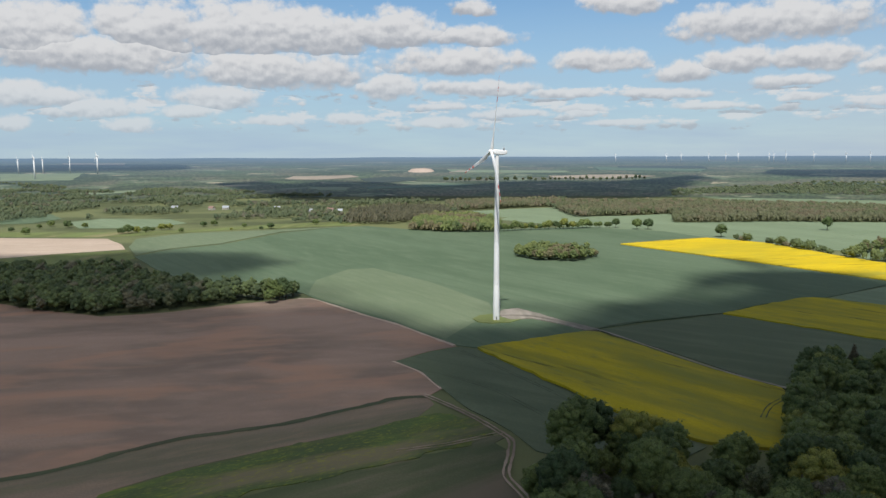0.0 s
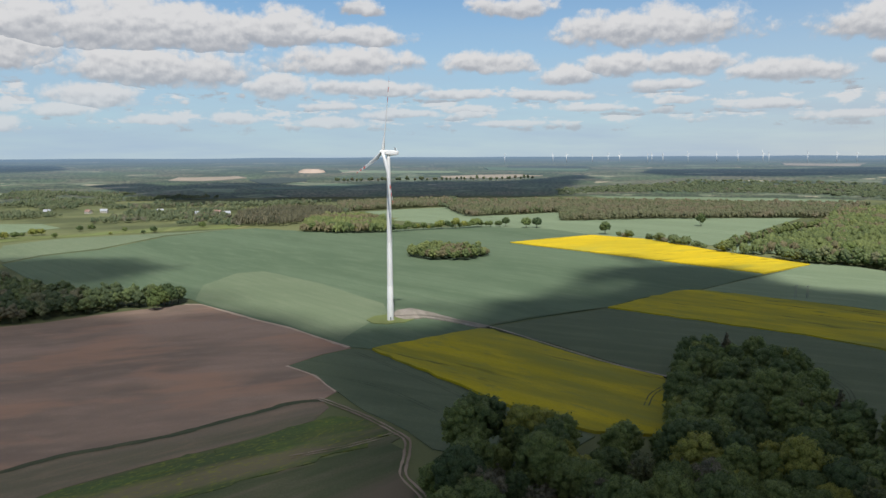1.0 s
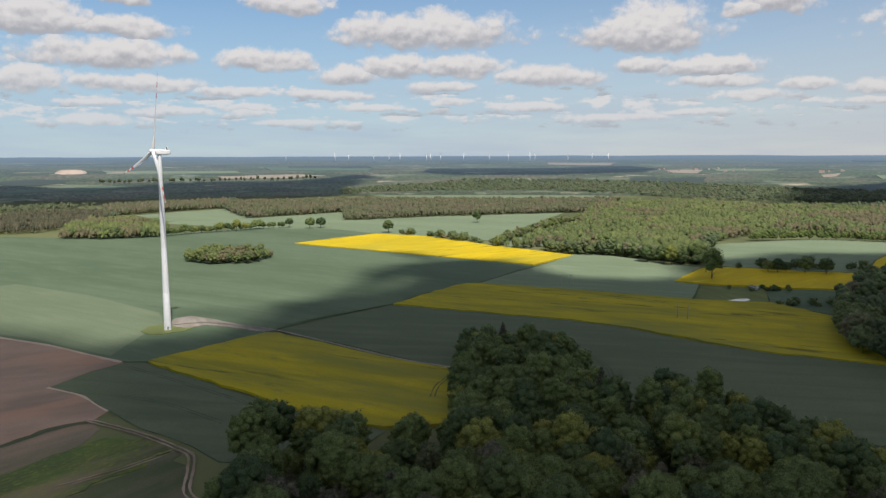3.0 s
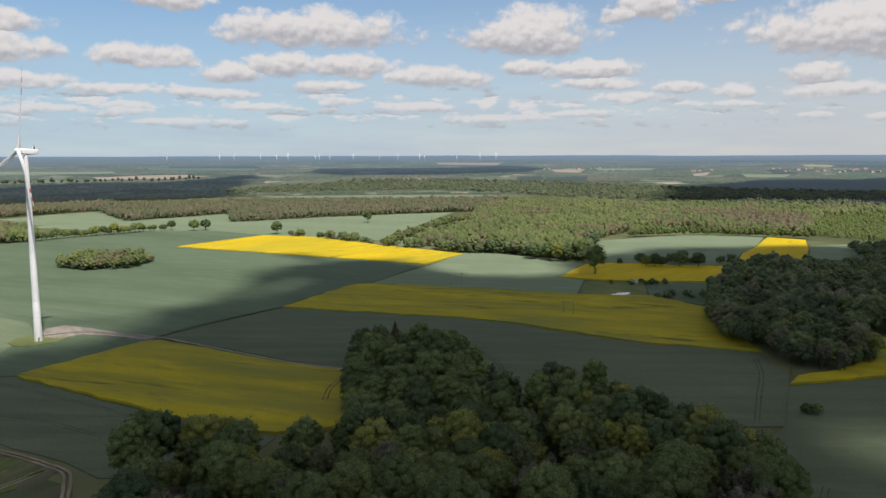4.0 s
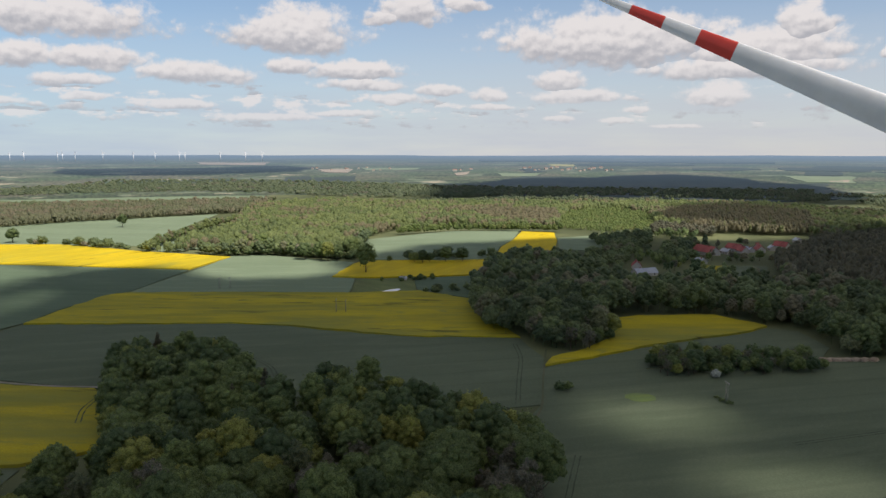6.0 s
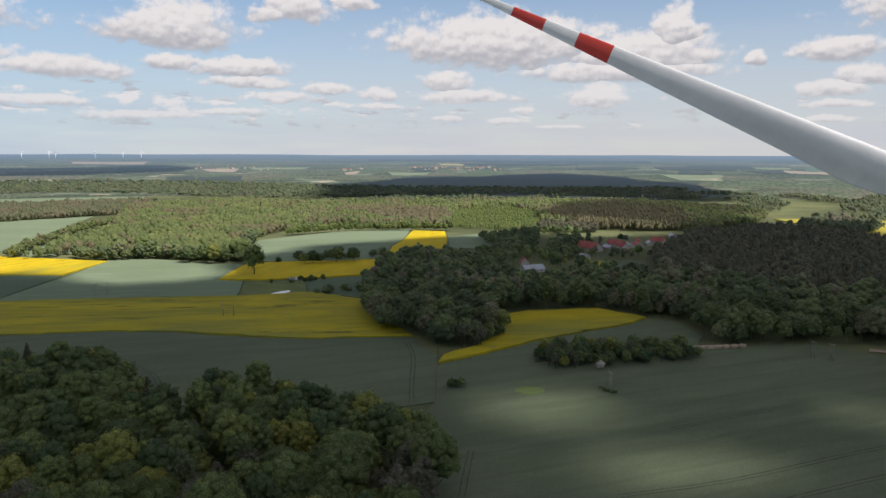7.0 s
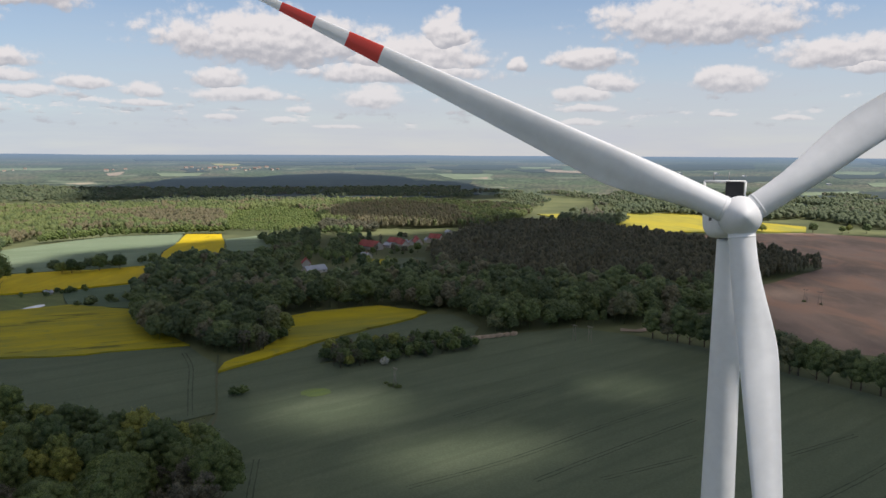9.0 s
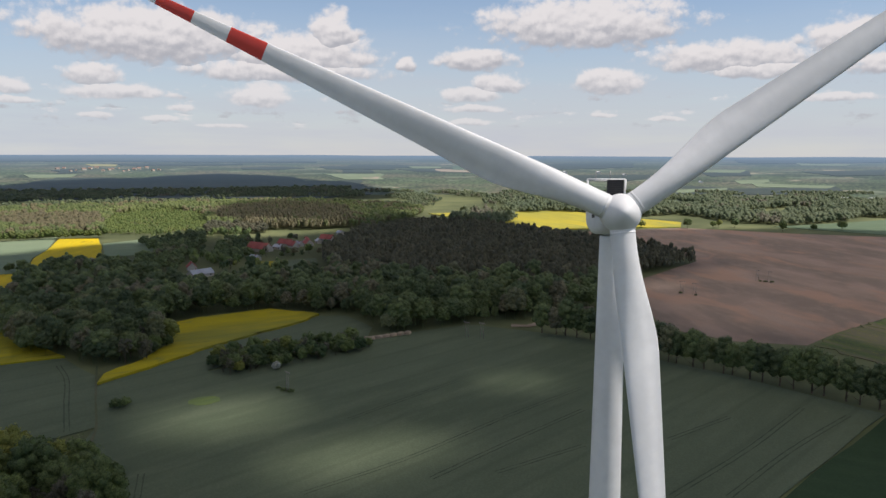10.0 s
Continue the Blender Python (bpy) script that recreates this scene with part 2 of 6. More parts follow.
WHEAT = field_material("green wheat", (0.1097, 0.1516, 0.09114), (0.1376, 0.1767, 0.1097), (0.08556, 0.1246, 0.07254), 146, 0.0175)
WHEAT_ROWS = field_material("green wheat in rows", (0.111, 0.136, 0.082), (0.138, 0.161, 0.098), (0.089, 0.112, 0.066), 126, 0.0175)
WHEAT_SOFT = field_material("light green wheat", (0.15, 0.187, 0.112), (0.18, 0.212, 0.132), (0.125, 0.16, 0.094), 149, 0.035)
WHEAT_PALE = field_material("pale green wheat", (0.185, 0.235, 0.142), (0.215, 0.262, 0.168), (0.155, 0.202, 0.12), 140, 0.0175)
WHEAT_DEEP = field_material("deep green wheat", (0.0375, 0.0675, 0.03), (0.0525, 0.0825, 0.0375), (0.02625, 0.0525, 0.0225), 20, 0.0)
RAPE = field_material("flowering rapeseed", (0.6, 0.42, 0.01), (0.68, 0.5, 0.02), (0.44, 0.34, 0.02), 75, 0.0, stain=(0.36, 0.31, 0.035), patch=1 / 45, speck=(0.4, 0.33, 0.03))
SOIL = field_material("ploughed soil", (0.315, 0.222, 0.168), (0.37, 0.27, 0.208), (0.19, 0.142, 0.11), 80, 0.0, stain=(0.335, 0.2, 0.135), patch=1 / 50, relief=0.4, grain=0.35, stained=(0.47, 0.68), long=0.4)
SOIL_GREY = field_material("weedy grey soil", (0.205, 0.158, 0.118), (0.285, 0.195, 0.14), (0.125, 0.12, 0.078), 58, 0.0, stain=(0.105, 0.12, 0.06), patch=1 / 26, relief=0.4, grain=0.6, stained=(0.47, 0.62))
# thinner bloom than RAPE, and darker partly in place of deeper shade
RAPE_GREEN = field_material("rapeseed in thin bloom, shade-darkened", (0.39, 0.32, 0.015), (0.5, 0.39, 0.02), (0.24, 0.22, 0.025), 142, 0.0, stain=(0.17, 0.175, 0.04), patch=1 / 25, speck=(0.2, 0.2, 0.045), stained=(0.48, 0.66))
RAPE_FADED = field_material("rapeseed past its bloom", (0.43, 0.345, 0.035), (0.48, 0.39, 0.045), (0.31, 0.28, 0.05), 60, 0.0, stain=(0.24, 0.24, 0.055), patch=1 / 40, stained=(0.48, 0.6))
SOIL_PALE = field_material("dry sandy soil", (0.46, 0.36, 0.28), (0.52, 0.42, 0.33), (0.38, 0.3, 0.23), 80, 0.0)
MEADOW = field_material("meadow grass", (0.15, 0.185, 0.065), (0.2, 0.22, 0.08), (0.11, 0.125, 0.05), 10, stain=(0.24, 0.21, 0.11), patch=1 / 40)
WEEDS = field_material("weedy grass", (0.085, 0.13, 0.04), (0.15, 0.17, 0.035), (0.065, 0.085, 0.04), 58, 0.0, stain=(0.17, 0.135, 0.09), patch=1 / 14, speck=(0.2, 0.21, 0.03), stained=(0.5, 0.65), fine=1 / 0.9)
WEEDS_BRIGHT = field_material("bright young weeds", (0.14, 0.19, 0.05), (0.18, 0.225, 0.05), (0.115, 0.155, 0.065), 126, 0.0, stain=(0.12, 0.155, 0.08), patch=1 / 8, stained=(0.45, 0.6), fine=1 / 1.5)
WEEDS_DIM = field_material("dim rough grass", (0.075, 0.09, 0.05), (0.12, 0.115, 0.07), (0.055, 0.065, 0.04), 58, 0.0, stain=(0.19, 0.145, 0.105), patch=1 / 8, stained=(0.5, 0.62))
FALLOW = field_material("fallow grass", (0.105, 0.115, 0.062), (0.16, 0.14, 0.095), (0.07, 0.09, 0.042), 58, 0.0, stain=(0.18, 0.135, 0.1), patch=1 / 22, stained=(0.5, 0.62))
GRAVEL = field_material("gravel track", (0.29, 0.255, 0.215), (0.36, 0.315, 0.265), (0.21, 0.19, 0.15), 0, patch=1 / 6)
DIRT = field_material("dirt track", (0.36, 0.285, 0.22), (0.44, 0.35, 0.27), (0.22, 0.17, 0.125), 0, patch=1 / 6)
RUT = field_material("tractor rut", (0.072, 0.09, 0.056), (0.09, 0.11, 0.068), (0.05, 0.065, 0.04), 0, patch=1 / 6)


def leaf_material(name, a, b, c, through_light=0.3, uneven=0.7, rare=0.86):
    m, n, bsdf, out = material(name, 0.6, 0.25)
    rnd = n.add("ShaderNodeObjectInfo").outputs["Random"]
    tint = n.add("ShaderNodeAttribute", attribute_name="tint").outputs["Fac"]
    co = n.add("ShaderNodeTexCoord").outputs["Object"]
    g1 = n.noise(co, 0.45, 3.0, 0.6)
    kind = n.math("FRACT", n.math("ADD", rnd, tint))
    isle = n.add("ShaderNodeNewGeometry").outputs["Random Per Island"]
    col = n.mix(n.ramp(kind, 0.0, 0.7, False), rgb(*a), rgb(*b))
    col = n.mix(n.ramp(kind, rare, rare + 0.13), col, rgb(*c))
    col = n.mix(n.math("MULTIPLY", isle, uneven), col, n.mix(1.0, col, rgb(0.4, 0.45, 0.4), "MULTIPLY"))
    col = n.mix(n.math("MULTIPLY", n.ramp(g1.outputs[0], 0.4, 0.7), 0.4), col, n.mix(1.0, col, rgb(1.5, 1.45, 1.1), "MULTIPLY"))
    leaves = n.noise(co, 2.2, 3.0, 0.7)
    col = n.mix(n.ramp(leaves.outputs[0], 0.54, 0.42), col, n.mix(1.0, col, rgb(0.5, 0.54, 0.5), "MULTIPLY"))
    n.put(bsdf.inputs["Base Color"], col)
    bump(n, bsdf, leaves.outputs[0], 0.8, 0.5)
    tr = n.add("ShaderNodeBsdfTranslucent", col)
    mixed = n.add("ShaderNodeMixShader", through_light, bsdf, tr)
    n.put(out.inputs[0], mixed)
    return m


LEAF = leaf_material("spring foliage", (0.09, 0.136, 0.06), (0.196, 0.25, 0.085), (0.305, 0.315, 0.078), 0.38, 0.32, 0.82)
LEAF_MID = leaf_material("dense wood foliage", (0.13, 0.172, 0.092), (0.235, 0.29, 0.125), (0.29, 0.265, 0.175), 0.45, 0.3, 0.82)
LEAF_FOREST = leaf_material("mixed forest foliage", (0.1691, 0.214, 0.0856), (0.2675, 0.3082, 0.1113), (0.2515, 0.2193, 0.1263), 0.4, 0.4, 0.62)
LEAF_YOUNG = leaf_material("bright young plantation", (0.168, 0.228, 0.072), (0.228, 0.282, 0.090), (0.276, 0.276, 0.108), 0.45, 0.3)
LEAF_BROWN = leaf_material("budding forest foliage", (0.162, 0.189, 0.095), (0.209, 0.205, 0.124), (0.236, 0.203, 0.135), 0.4, 0.4, 0.7)
LEAF_LARCH = leaf_material("brown budding larches", (0.200, 0.181, 0.106), (0.237, 0.203, 0.122), (0.188, 0.206, 0.088), 0.4, 0.4)
LEAF_HAZE = leaf_material("far forest foliage", (0.125, 0.163, 0.095), (0.175, 0.206, 0.115), (0.194, 0.181, 0.131), 0.4, 0.35)
LEAF_DARK = leaf_material("dark pine needles", (0.135, 0.135, 0.09), (0.18, 0.168, 0.11), (0.205, 0.18, 0.125), 0.4, 0.35)
LEAF_GREY = leaf_material("grey budding twigs", (0.186, 0.180, 0.130), (0.240, 0.222, 0.166), (0.180, 0.210, 0.102), 0.4, 0.35, 0.8)
BLOSSOM = leaf_material("white blossom", (0.6, 0.58, 0.55), (0.7, 0.68, 0.62), (0.3, 0.35, 0.2))


def plain(name, color, rough=0.6, spec=0.4, vary=0.12, scale=3.0, metal=0.0, relief=0.0):
    """A surface of one colour with slight stains and grain."""
    m, n, bsdf, out = material(name, rough, spec, metal)
    co = n.add("ShaderNodeTexCoord").outputs["Object"]
    a, b = n.noise(co, scale, 5.0, 0.6), n.noise(co, scale * 0.13, 3.0, 0.5)
    f = n.math("ADD", n.math("MULTIPLY", a.outputs[0], 0.5), n.math("MULTIPLY", b.outputs[0], 0.5))
    n.put(bsdf.inputs["Base Color"], n.mix(n.ramp(f, 0.38, 0.62), rgb(*[x * (1 - vary) for x in color]), rgb(*color)))
    if relief:
        bump(n, bsdf, a.outputs[0], relief, 0.05)
    return m


PAINT = plain("white turbine paint", (0.79, 0.785, 0.77), 0.55, 0.4, 0.1, 0.7)
RED = plain("red blade paint", (0.62, 0.05, 0.03), 0.4, 0.5, 0.12, 0.9)
BLACK = plain("black rubber and mesh", (0.02, 0.02, 0.022), 0.7)
FIN = plain("dark radiator fins", (0.05, 0.05, 0.05), 0.6)
BARK = plain("bark", (0.13, 0.1, 0.075), 0.9, 0.1, 0.4, 1.5)
CONCRETE = plain("concrete", (0.42, 0.41, 0.38), 0.9, 0.2, 0.2, 1.0)
WOOD = plain("weathered wood", (0.3, 0.27, 0.23), 0.85, 0.2, 0.3, 1.0)
STEEL = plain("galvanised steel", (0.33, 0.33, 0.33), 0.5, 0.5, 0.2, 1.0, 0.6)
PLASTER = plain("plaster", (0.46, 0.43, 0.37), 0.9, 0.2, 0.15, 0.5)
TILES = plain("red roof tiles", (0.36, 0.1, 0.085), 0.8, 0.2, 0.3, 0.8)
FAR_ROOF = plain("weathered roof tiles", (0.3, 0.2, 0.165), 0.85, 0.2, 0.3, 0.8)
HALL = plain("white hall cladding", (0.62, 0.63, 0.63), 0.6, 0.3, 0.1, 0.1)
SHEET = plain("grey roof sheet", (0.36, 0.38, 0.41), 0.5, 0.4, 0.2, 0.4)
GLASS = plain("dark window glass", (0.03, 0.035, 0.04), 0.1, 0.5)
WATER = plain("pond water", (0.3, 0.35, 0.4), 0.06, 0.5, 0.1, 0.2)
SAND = plain("quarry sand", (0.4, 0.32, 0.265), 0.9, 0.2, 0.2, 0.02)


def cloud_material(name, dense):
    m = bpy.data.materials.new(name)
    m.use_nodes = True
    n = Nodes(m.node_tree)
    mixed = n.add("ShaderNodeMixShader", dense, n.add("ShaderNodeBsdfTransparent"), n.add("ShaderNodeBsdfTranslucent", rgb(0.45, 0.43, 0.41)))
    n.add("ShaderNodeOutputMaterial", mixed)
    return m


WISP, BROKEN, CLOUD, THIN_CLOUD, BANK, HAZE = cloud_material("wisp of cloud", 0.3), cloud_material("broken cloud", 0.62), cloud_material("cloud", 0.81), cloud_material("thin cloud", 0.48), cloud_material("far bank of cloud", 0.86), cloud_material("haze of cloud", 0.2)

# ---------------------------------------------------------------- the lie of the land
EYE_HEIGHT, RIM, BEND = 102.0, 2600.0, 0.00727


def ground_height(x, y):
    """Level farmland that climbs to far ridges."""
    r = np.hypot(x, y)
    far = r + BEND * np.maximum(r - RIM, 0.0) ** 2
    return EYE_HEIGHT * (1.0 - r / np.maximum(far, 1e-6))


def mesh_of(name, verts, faces, mats, smooth=False):
    me = bpy.data.meshes.new(name)
    me.from_pydata([tuple(v) for v in verts], [], [tuple(f) for f in faces])
    for m in mats if isinstance(mats, (list, tuple)) else [mats]:
        me.materials.append(m)
    if smooth:
        me.polygons.foreach_set("use_smooth", [True] * len(me.polygons))
    me.update()
    return me


def tri_mesh(name, verts, tris, mat, tint=None):
    """A large triangle mesh from arrays, with an optional shade of colour for every point."""
    me = bpy.data.meshes.new(name)
    nv, nf = len(verts), len(tris)
    me.vertices.add(nv)
    me.vertices.foreach_set("co", np.asarray(verts, np.float32).ravel())
    me.loops.add(nf * 3)
    me.loops.foreach_set("vertex_index", np.asarray(tris, np.int32).ravel())
    me.polygons.add(nf)
    me.polygons.foreach_set("loop_start", np.arange(0, nf * 3, 3, dtype=np.int32))
    me.materials.append(mat)
    if tint is not None:
        me.attributes.new("tint", "FLOAT", "POINT").data.foreach_set("value", np.asarray(tint, np.float32))
    me.polygons.foreach_set("use_smooth", np.ones(nf, bool))
    me.update(calc_edges=True)
    return me


def within(px, py, outline):
    """Which points lie inside the outline."""
    out = np.zeros(len(px), bool)
    o = np.asarray(outline, float)
    for (x0, y0), (x1, y1) in zip(o, np.roll(o, -1, 0)):
        if y0 != y1:
            out ^= ((y0 > py) != (y1 > py)) & (px < (x1 - x0) * (py - y0) / (y1 - y0) + x0)
    return out


import itertools
from mathutils.geometry import delaunay_2d_cdt


def divided(outline, step, rough, rng):
    pts = []
    o = np.asarray(outline, float)
    for a, b in zip(o, np.roll(o, -1, 0)):
        k = max(1, int(np.hypot(*(b - a)) / step))
        for i in range(k):
            p = a + (b - a) * i / k
            pts.append(p + rng.normal(0, rough, 2) if i else p)
    return pts


def sheet(outline, lift, step=25.0, rough=0.5, thick=0.0, seed=1, wave=0.0):
    """Vertices and faces of a piece of land: its outline filled, laid on the ground, with an edge of some depth."""
    rng = np.random.default_rng(seed)
    edge = divided(outline, step, rough, rng)
    o = np.array(edge)
    (x0, y0), (x1, y1) = o.min(0), o.max(0)
    gx, gy = np.meshgrid(np.arange(x0, x1, step), np.arange(y0, y1, step))
    gx, gy = (gx + rng.uniform(-0.3, 0.3, gx.shape) * step).ravel(), (gy + rng.uniform(-0.3, 0.3, gy.shape) * step).ravel()
    keep = within(gx, gy, edge)
    pts = [Vector(p) for p in edge] + [Vector(p) for p in zip(gx[keep], gy[keep])]
    n = len(edge)
    co, _, faces, orig, _, _ = delaunay_2d_cdt(pts, [(i, (i + 1) % n) for i in range(n)], [], 1, 0.01)
    cx, cy = np.array([c[0] for c in co]), np.array([c[1] for c in co])
    z = ground_height(cx, cy) + lift + (rng.normal(0, wave, len(cx)) if wave else 0.0)
    verts = list(zip(cx, cy, z))
    faces = [tuple(f) for f in faces]
    # turn all faces up
    up = []
    for f in faces:
        a, b, c = (co[i] for i in f[:3])
        up.append(f if (b - a).cross(c - a) > 0 else f[::-1])
    if thick:
        count = {}
        for f in up:
            for a, b in zip(f, f[1:] + f[:1]):
                count[(a, b)] = 1
        low = {}
        for (a, b) in list(count):
            if (b, a) not in count:
                for i in (a, b):
                    if i not in low:
                        low[i] = len(verts)
                        verts.append((verts[i][0], verts[i][1], verts[i][2] - thick))
                up.append((b, a, low[a], low[b]))
    return verts, up


def land(name, outline, lift, mat, label, category, step=25.0, thick=0.3, seed=1, rough=0.6):
    verts, faces = sheet(outline, lift, step, rough, thick, seed)
    return tagged(new(name, mesh_of(name, verts, faces, mat)), label, category, kind="structure")


# plan outlines, in metres from the camera's first stand
SOIL_WEST_PLAN = [(-311, 523), (-276, 502), (-220, 478), (-181, 491), (-150, 514), (-105, 537), (-91, 533), (-71, 506), (-49, 477), (-29, 453), (-8, 421), (7, 398), (-8, 388), (-25, 368), (-11, 349), (-1, 323), (-7, 313), (-20, 310), (-42, 294), (-62, 280), (-81, 271), (-96, 266), (-114, 250), (-127, 238), (-149, 226), (-281, 212), (-728, 571)]
SOIL_STRIP_PLAN = [(-7, 312), (-20, 309), (-42, 293), (-62, 279), (-81, 270), (-96, 265), (-114, 249), (-127, 237), (-149, 225), (-172, 201), (-115, 201), (-102, 223), (-85, 239), (-61, 255), (-37, 269), (-10, 288), (-4, 303)]
WEEDS_PLAN = [(-114, 200), (-102, 222), (-85, 238), (-60, 254), (-36, 268), (-10, 287), (3, 290), (17, 281), (18, 268), (3, 255), (-27, 238), (-54, 224), (-75, 210), (-88, 191)]
GRASS_NEAR_PLAN = [(-88, 190), (-75, 210), (-53, 223), (-27, 237), (3, 254), (18, 267), (22, 265), (23, 252), (20, 233), (21, 213), (28, 182), (-22, 146), (-86, 156)]
WHEAT_MAIN_PLAN = [(-105, 558), (-91, 533), (-71, 508), (-49, 478), (-29, 455), (-8, 422), (8, 399), (18, 394), (49, 412), (84, 432), (88, 436), (119, 454), (181, 481), (216, 508), (265, 534), (272, 532), (351, 587), (361, 595), (281, 730), (200, 860), (270, 897), (325, 926), (294, 1004), (204, 1068), (214, 1076), (91, 1048), (-43, 1045), (-111, 1098), (-150, 1083), (-214, 1006), (-258, 872), (-301, 826), (-317, 771), (-268, 691), (-210, 611)]
WHEAT_LIGHT_PLAN = [(-100, 553), (-105, 617), (-86, 675), (-64, 682), (-11, 606), (32, 516), (32, 482), (19, 456), (1, 413), (-30, 460), (-72, 512), (-87, 533)]
WHEAT_GREY_PLAN = [(-357, 854), (-382, 936), (-342, 1003), (-238, 1045), (-142, 1091), (-178, 1059), (-218, 1021), (-262, 884), (-304, 836), (-321, 784)]
SOIL_FAR_PLAN = [(-847, 953), (-562, 956), (-421, 944), (-377, 882), (-352, 833), (-410, 796), (-450, 762), (-642, 719)]
MEADOW_FAR_PLAN = [(-635, 711), (-447, 757), (-405, 786), (-346, 823), (-310, 757), (-323, 710), (-411, 695), (-554, 619)]
MEADOW_WEST_PLAN = [(-795, 978), (-570, 970), (-437, 965), (-399, 977), (-302, 1048), (-153, 1109), (-105, 1125), (-162, 1176), (-258, 1132), (-357, 1050), (-448, 1022), (-604, 1028), (-843, 1038)]
WHEAT_FAR_WEST_PLAN = [(-1070, 1320), (-787, 1344), (-701, 1352), (-631, 1252), (-633, 1168), (-675, 1151), (-912, 1124)]
WHEAT_FAR_WEST_B_PLAN = [(-589, 1186), (-564, 1249), (-446, 1232), (-393, 1157), (-426, 1086), (-522, 1081)]
RAPE_NEAR_PLAN = [(18, 393), (48, 411), (83, 429), (90, 425), (98, 409), (117, 369), (134, 339), (147, 320), (143, 298), (137, 270), (117, 251), (93, 258), (84, 267), (70, 289), (45, 337)]
WHEAT_CORNER_PLAN = [(8, 396), (17, 391), (44, 336), (69, 288), (83, 266), (92, 255), (60, 229), (32, 252), (25, 271), (10, 296), (1, 319), (-10, 349), (-24, 368), (-7, 386)]
GRAVEL_PAD_PLAN = [(34, 475), (39, 491), (49, 496), (62, 478), (74, 456), (87, 439), (90, 433), (82, 432), (69, 451), (55, 465), (42, 461)]
MOUND_PLAN = [(18, 465), (23, 475), (35, 480), (47, 475), (48, 463), (41, 454), (29, 451), (21, 455)]
WHEAT_MID_PLAN = [(90, 434), (133, 456), (178, 476), (236, 414), (276, 365), (287, 320), (300, 294), (316, 274), (343, 232), (317, 199), (304, 191), (256, 161), (244, 169), (194, 250), (189, 248), (173, 278), (149, 320), (134, 349), (114, 391)]
RAPE_MID_PLAN = [(179, 477), (218, 504), (253, 528), (271, 527), (317, 476), (375, 403), (414, 370), (414, 320), (380, 286), (344, 232), (312, 271), (295, 307), (281, 351), (258, 388), (229, 419)]
WHEAT_PALE_PLAN = [(273, 530), (335, 572), (387, 605), (438, 645), (462, 632), (477, 569), (488, 518), (416, 468), (423, 449), (377, 407), (319, 480)]
RAPE_TREE_PLAN = [(416, 469), (453, 493), (488, 512), (509, 507), (556, 454), (603, 417), (523, 372), (474, 405), (436, 440)]
WHEAT_GARDEN_PLAN = [(457, 414), (471, 403), (526, 369), (488, 358), (419, 327), (415, 372)]
GARDEN_PLAN = [(422, 446), (456, 415), (416, 375), (377, 404)]
WHEAT_HILL_PLAN = [(552, 580), (618, 616), (676, 643), (735, 640), (848, 576), (736, 512), (673, 484), (592, 434), (554, 467), (513, 515)]
RAPE_HILL_PLAN = [(825, 558), (837, 516), (764, 467), (692, 423), (631, 429), (590, 430), (670, 480), (726, 505)]
WHEAT_BEHIND_PLAN = [(795, 485), (841, 465), (847, 424), (779, 376), (710, 392), (697, 425)]
RAPE_EAST_PLAN = [(305, 191), (319, 196), (353, 192), (379, 192), (411, 220), (440, 207), (472, 172), (461, 136), (433, 143), (392, 162), (367, 172), (332, 181)]
WHEAT_NOOK_PLAN = [(391, 160), (430, 142), (458, 134), (461, 119), (431, 95), (404, 92), (373, 123), (333, 153), (365, 171)]
WHEAT_EAST_PLAN = [(303, 189), (330, 180), (363, 171), (331, 151), (368, 121), (403, 88), (419, 74), (446, 39), (436, 8), (417, -32), (378, -65), (357, -92), (311, -138), (229, -74), (161, -21), (133, 119), (255, 161), (275, 173), (299, 188)]
WHEAT_DARK_PLAN = [(310, -139), (246, -196), (177, -145), (160, -22), (228, -75)]
SOIL_EAST_PLAN = [(619, -77), (756, -155), (893, -129), (978, -78), (1005, -25), (1050, -113), (1097, -204), (1040, -330), (1015, -436), (953, -786), (634, -527), (504, -220), (456, -173), (423, -146), (427, -109), (456, -74)]
WHEAT_YELLOW_PLAN = [(424, -150), (456, -176), (500, -219), (623, -519), (313, -266), (384, -170)]
RAPE_FAR_PLAN = [(1286, 186), (1327, 100), (1394, -49), (1268, -127), (1179, -215), (1104, -201), (1074, -116), (1032, -7), (1088, 57)]
WHEAT_FAR_A_PLAN = [(53, 1387), (130, 1442), (224, 1482), (218, 1265), (188, 1218), (94, 1246)]
WHEAT_FAR_B_PLAN = [(249, 1228), (322, 1273), (397, 1313), (348, 1139), (505, 1157), (734, 1113), (656, 1033), (550, 972), (488, 924), (395, 868), (339, 944), (293, 1031)]
WHEAT_FAR_C_PLAN = [(422, 777), (473, 821), (557, 862), (457, 716), (410, 724)]
WHEAT_FAR_D_PLAN = [(603, 646), (652, 648), (776, 633), (823, 579), (619, 503), (555, 499), (530, 539)]
STRIP_FAR_PLAN = [(623, 1821), (842, 1783), (1065, 1682), (1141, 1505), (1072, 1435), (874, 1547), (643, 1674)]
WHEAT_FAR_E_PLAN = [(1135, -336), (1221, -468), (1285, -550), (1313, -841), (1069, -686), (1037, -446)]
TRACK_FIELD_PLAN = [(34, 473), (55, 471), (74, 453), (87, 436), (99, 413), (118, 372), (134, 340), (149, 319)]
TRACK_CROSS_PLAN = [(87, 436), (119, 455), (180, 479)]
TRACK_DIRT_PLAN = [(-9, 315), (8, 292), (21, 269), (24, 260), (22, 245), (20, 231), (24, 217), (29, 196)]
TRACK_SIDE_PLAN = [(-17, 252), (3, 259), (21, 269)]
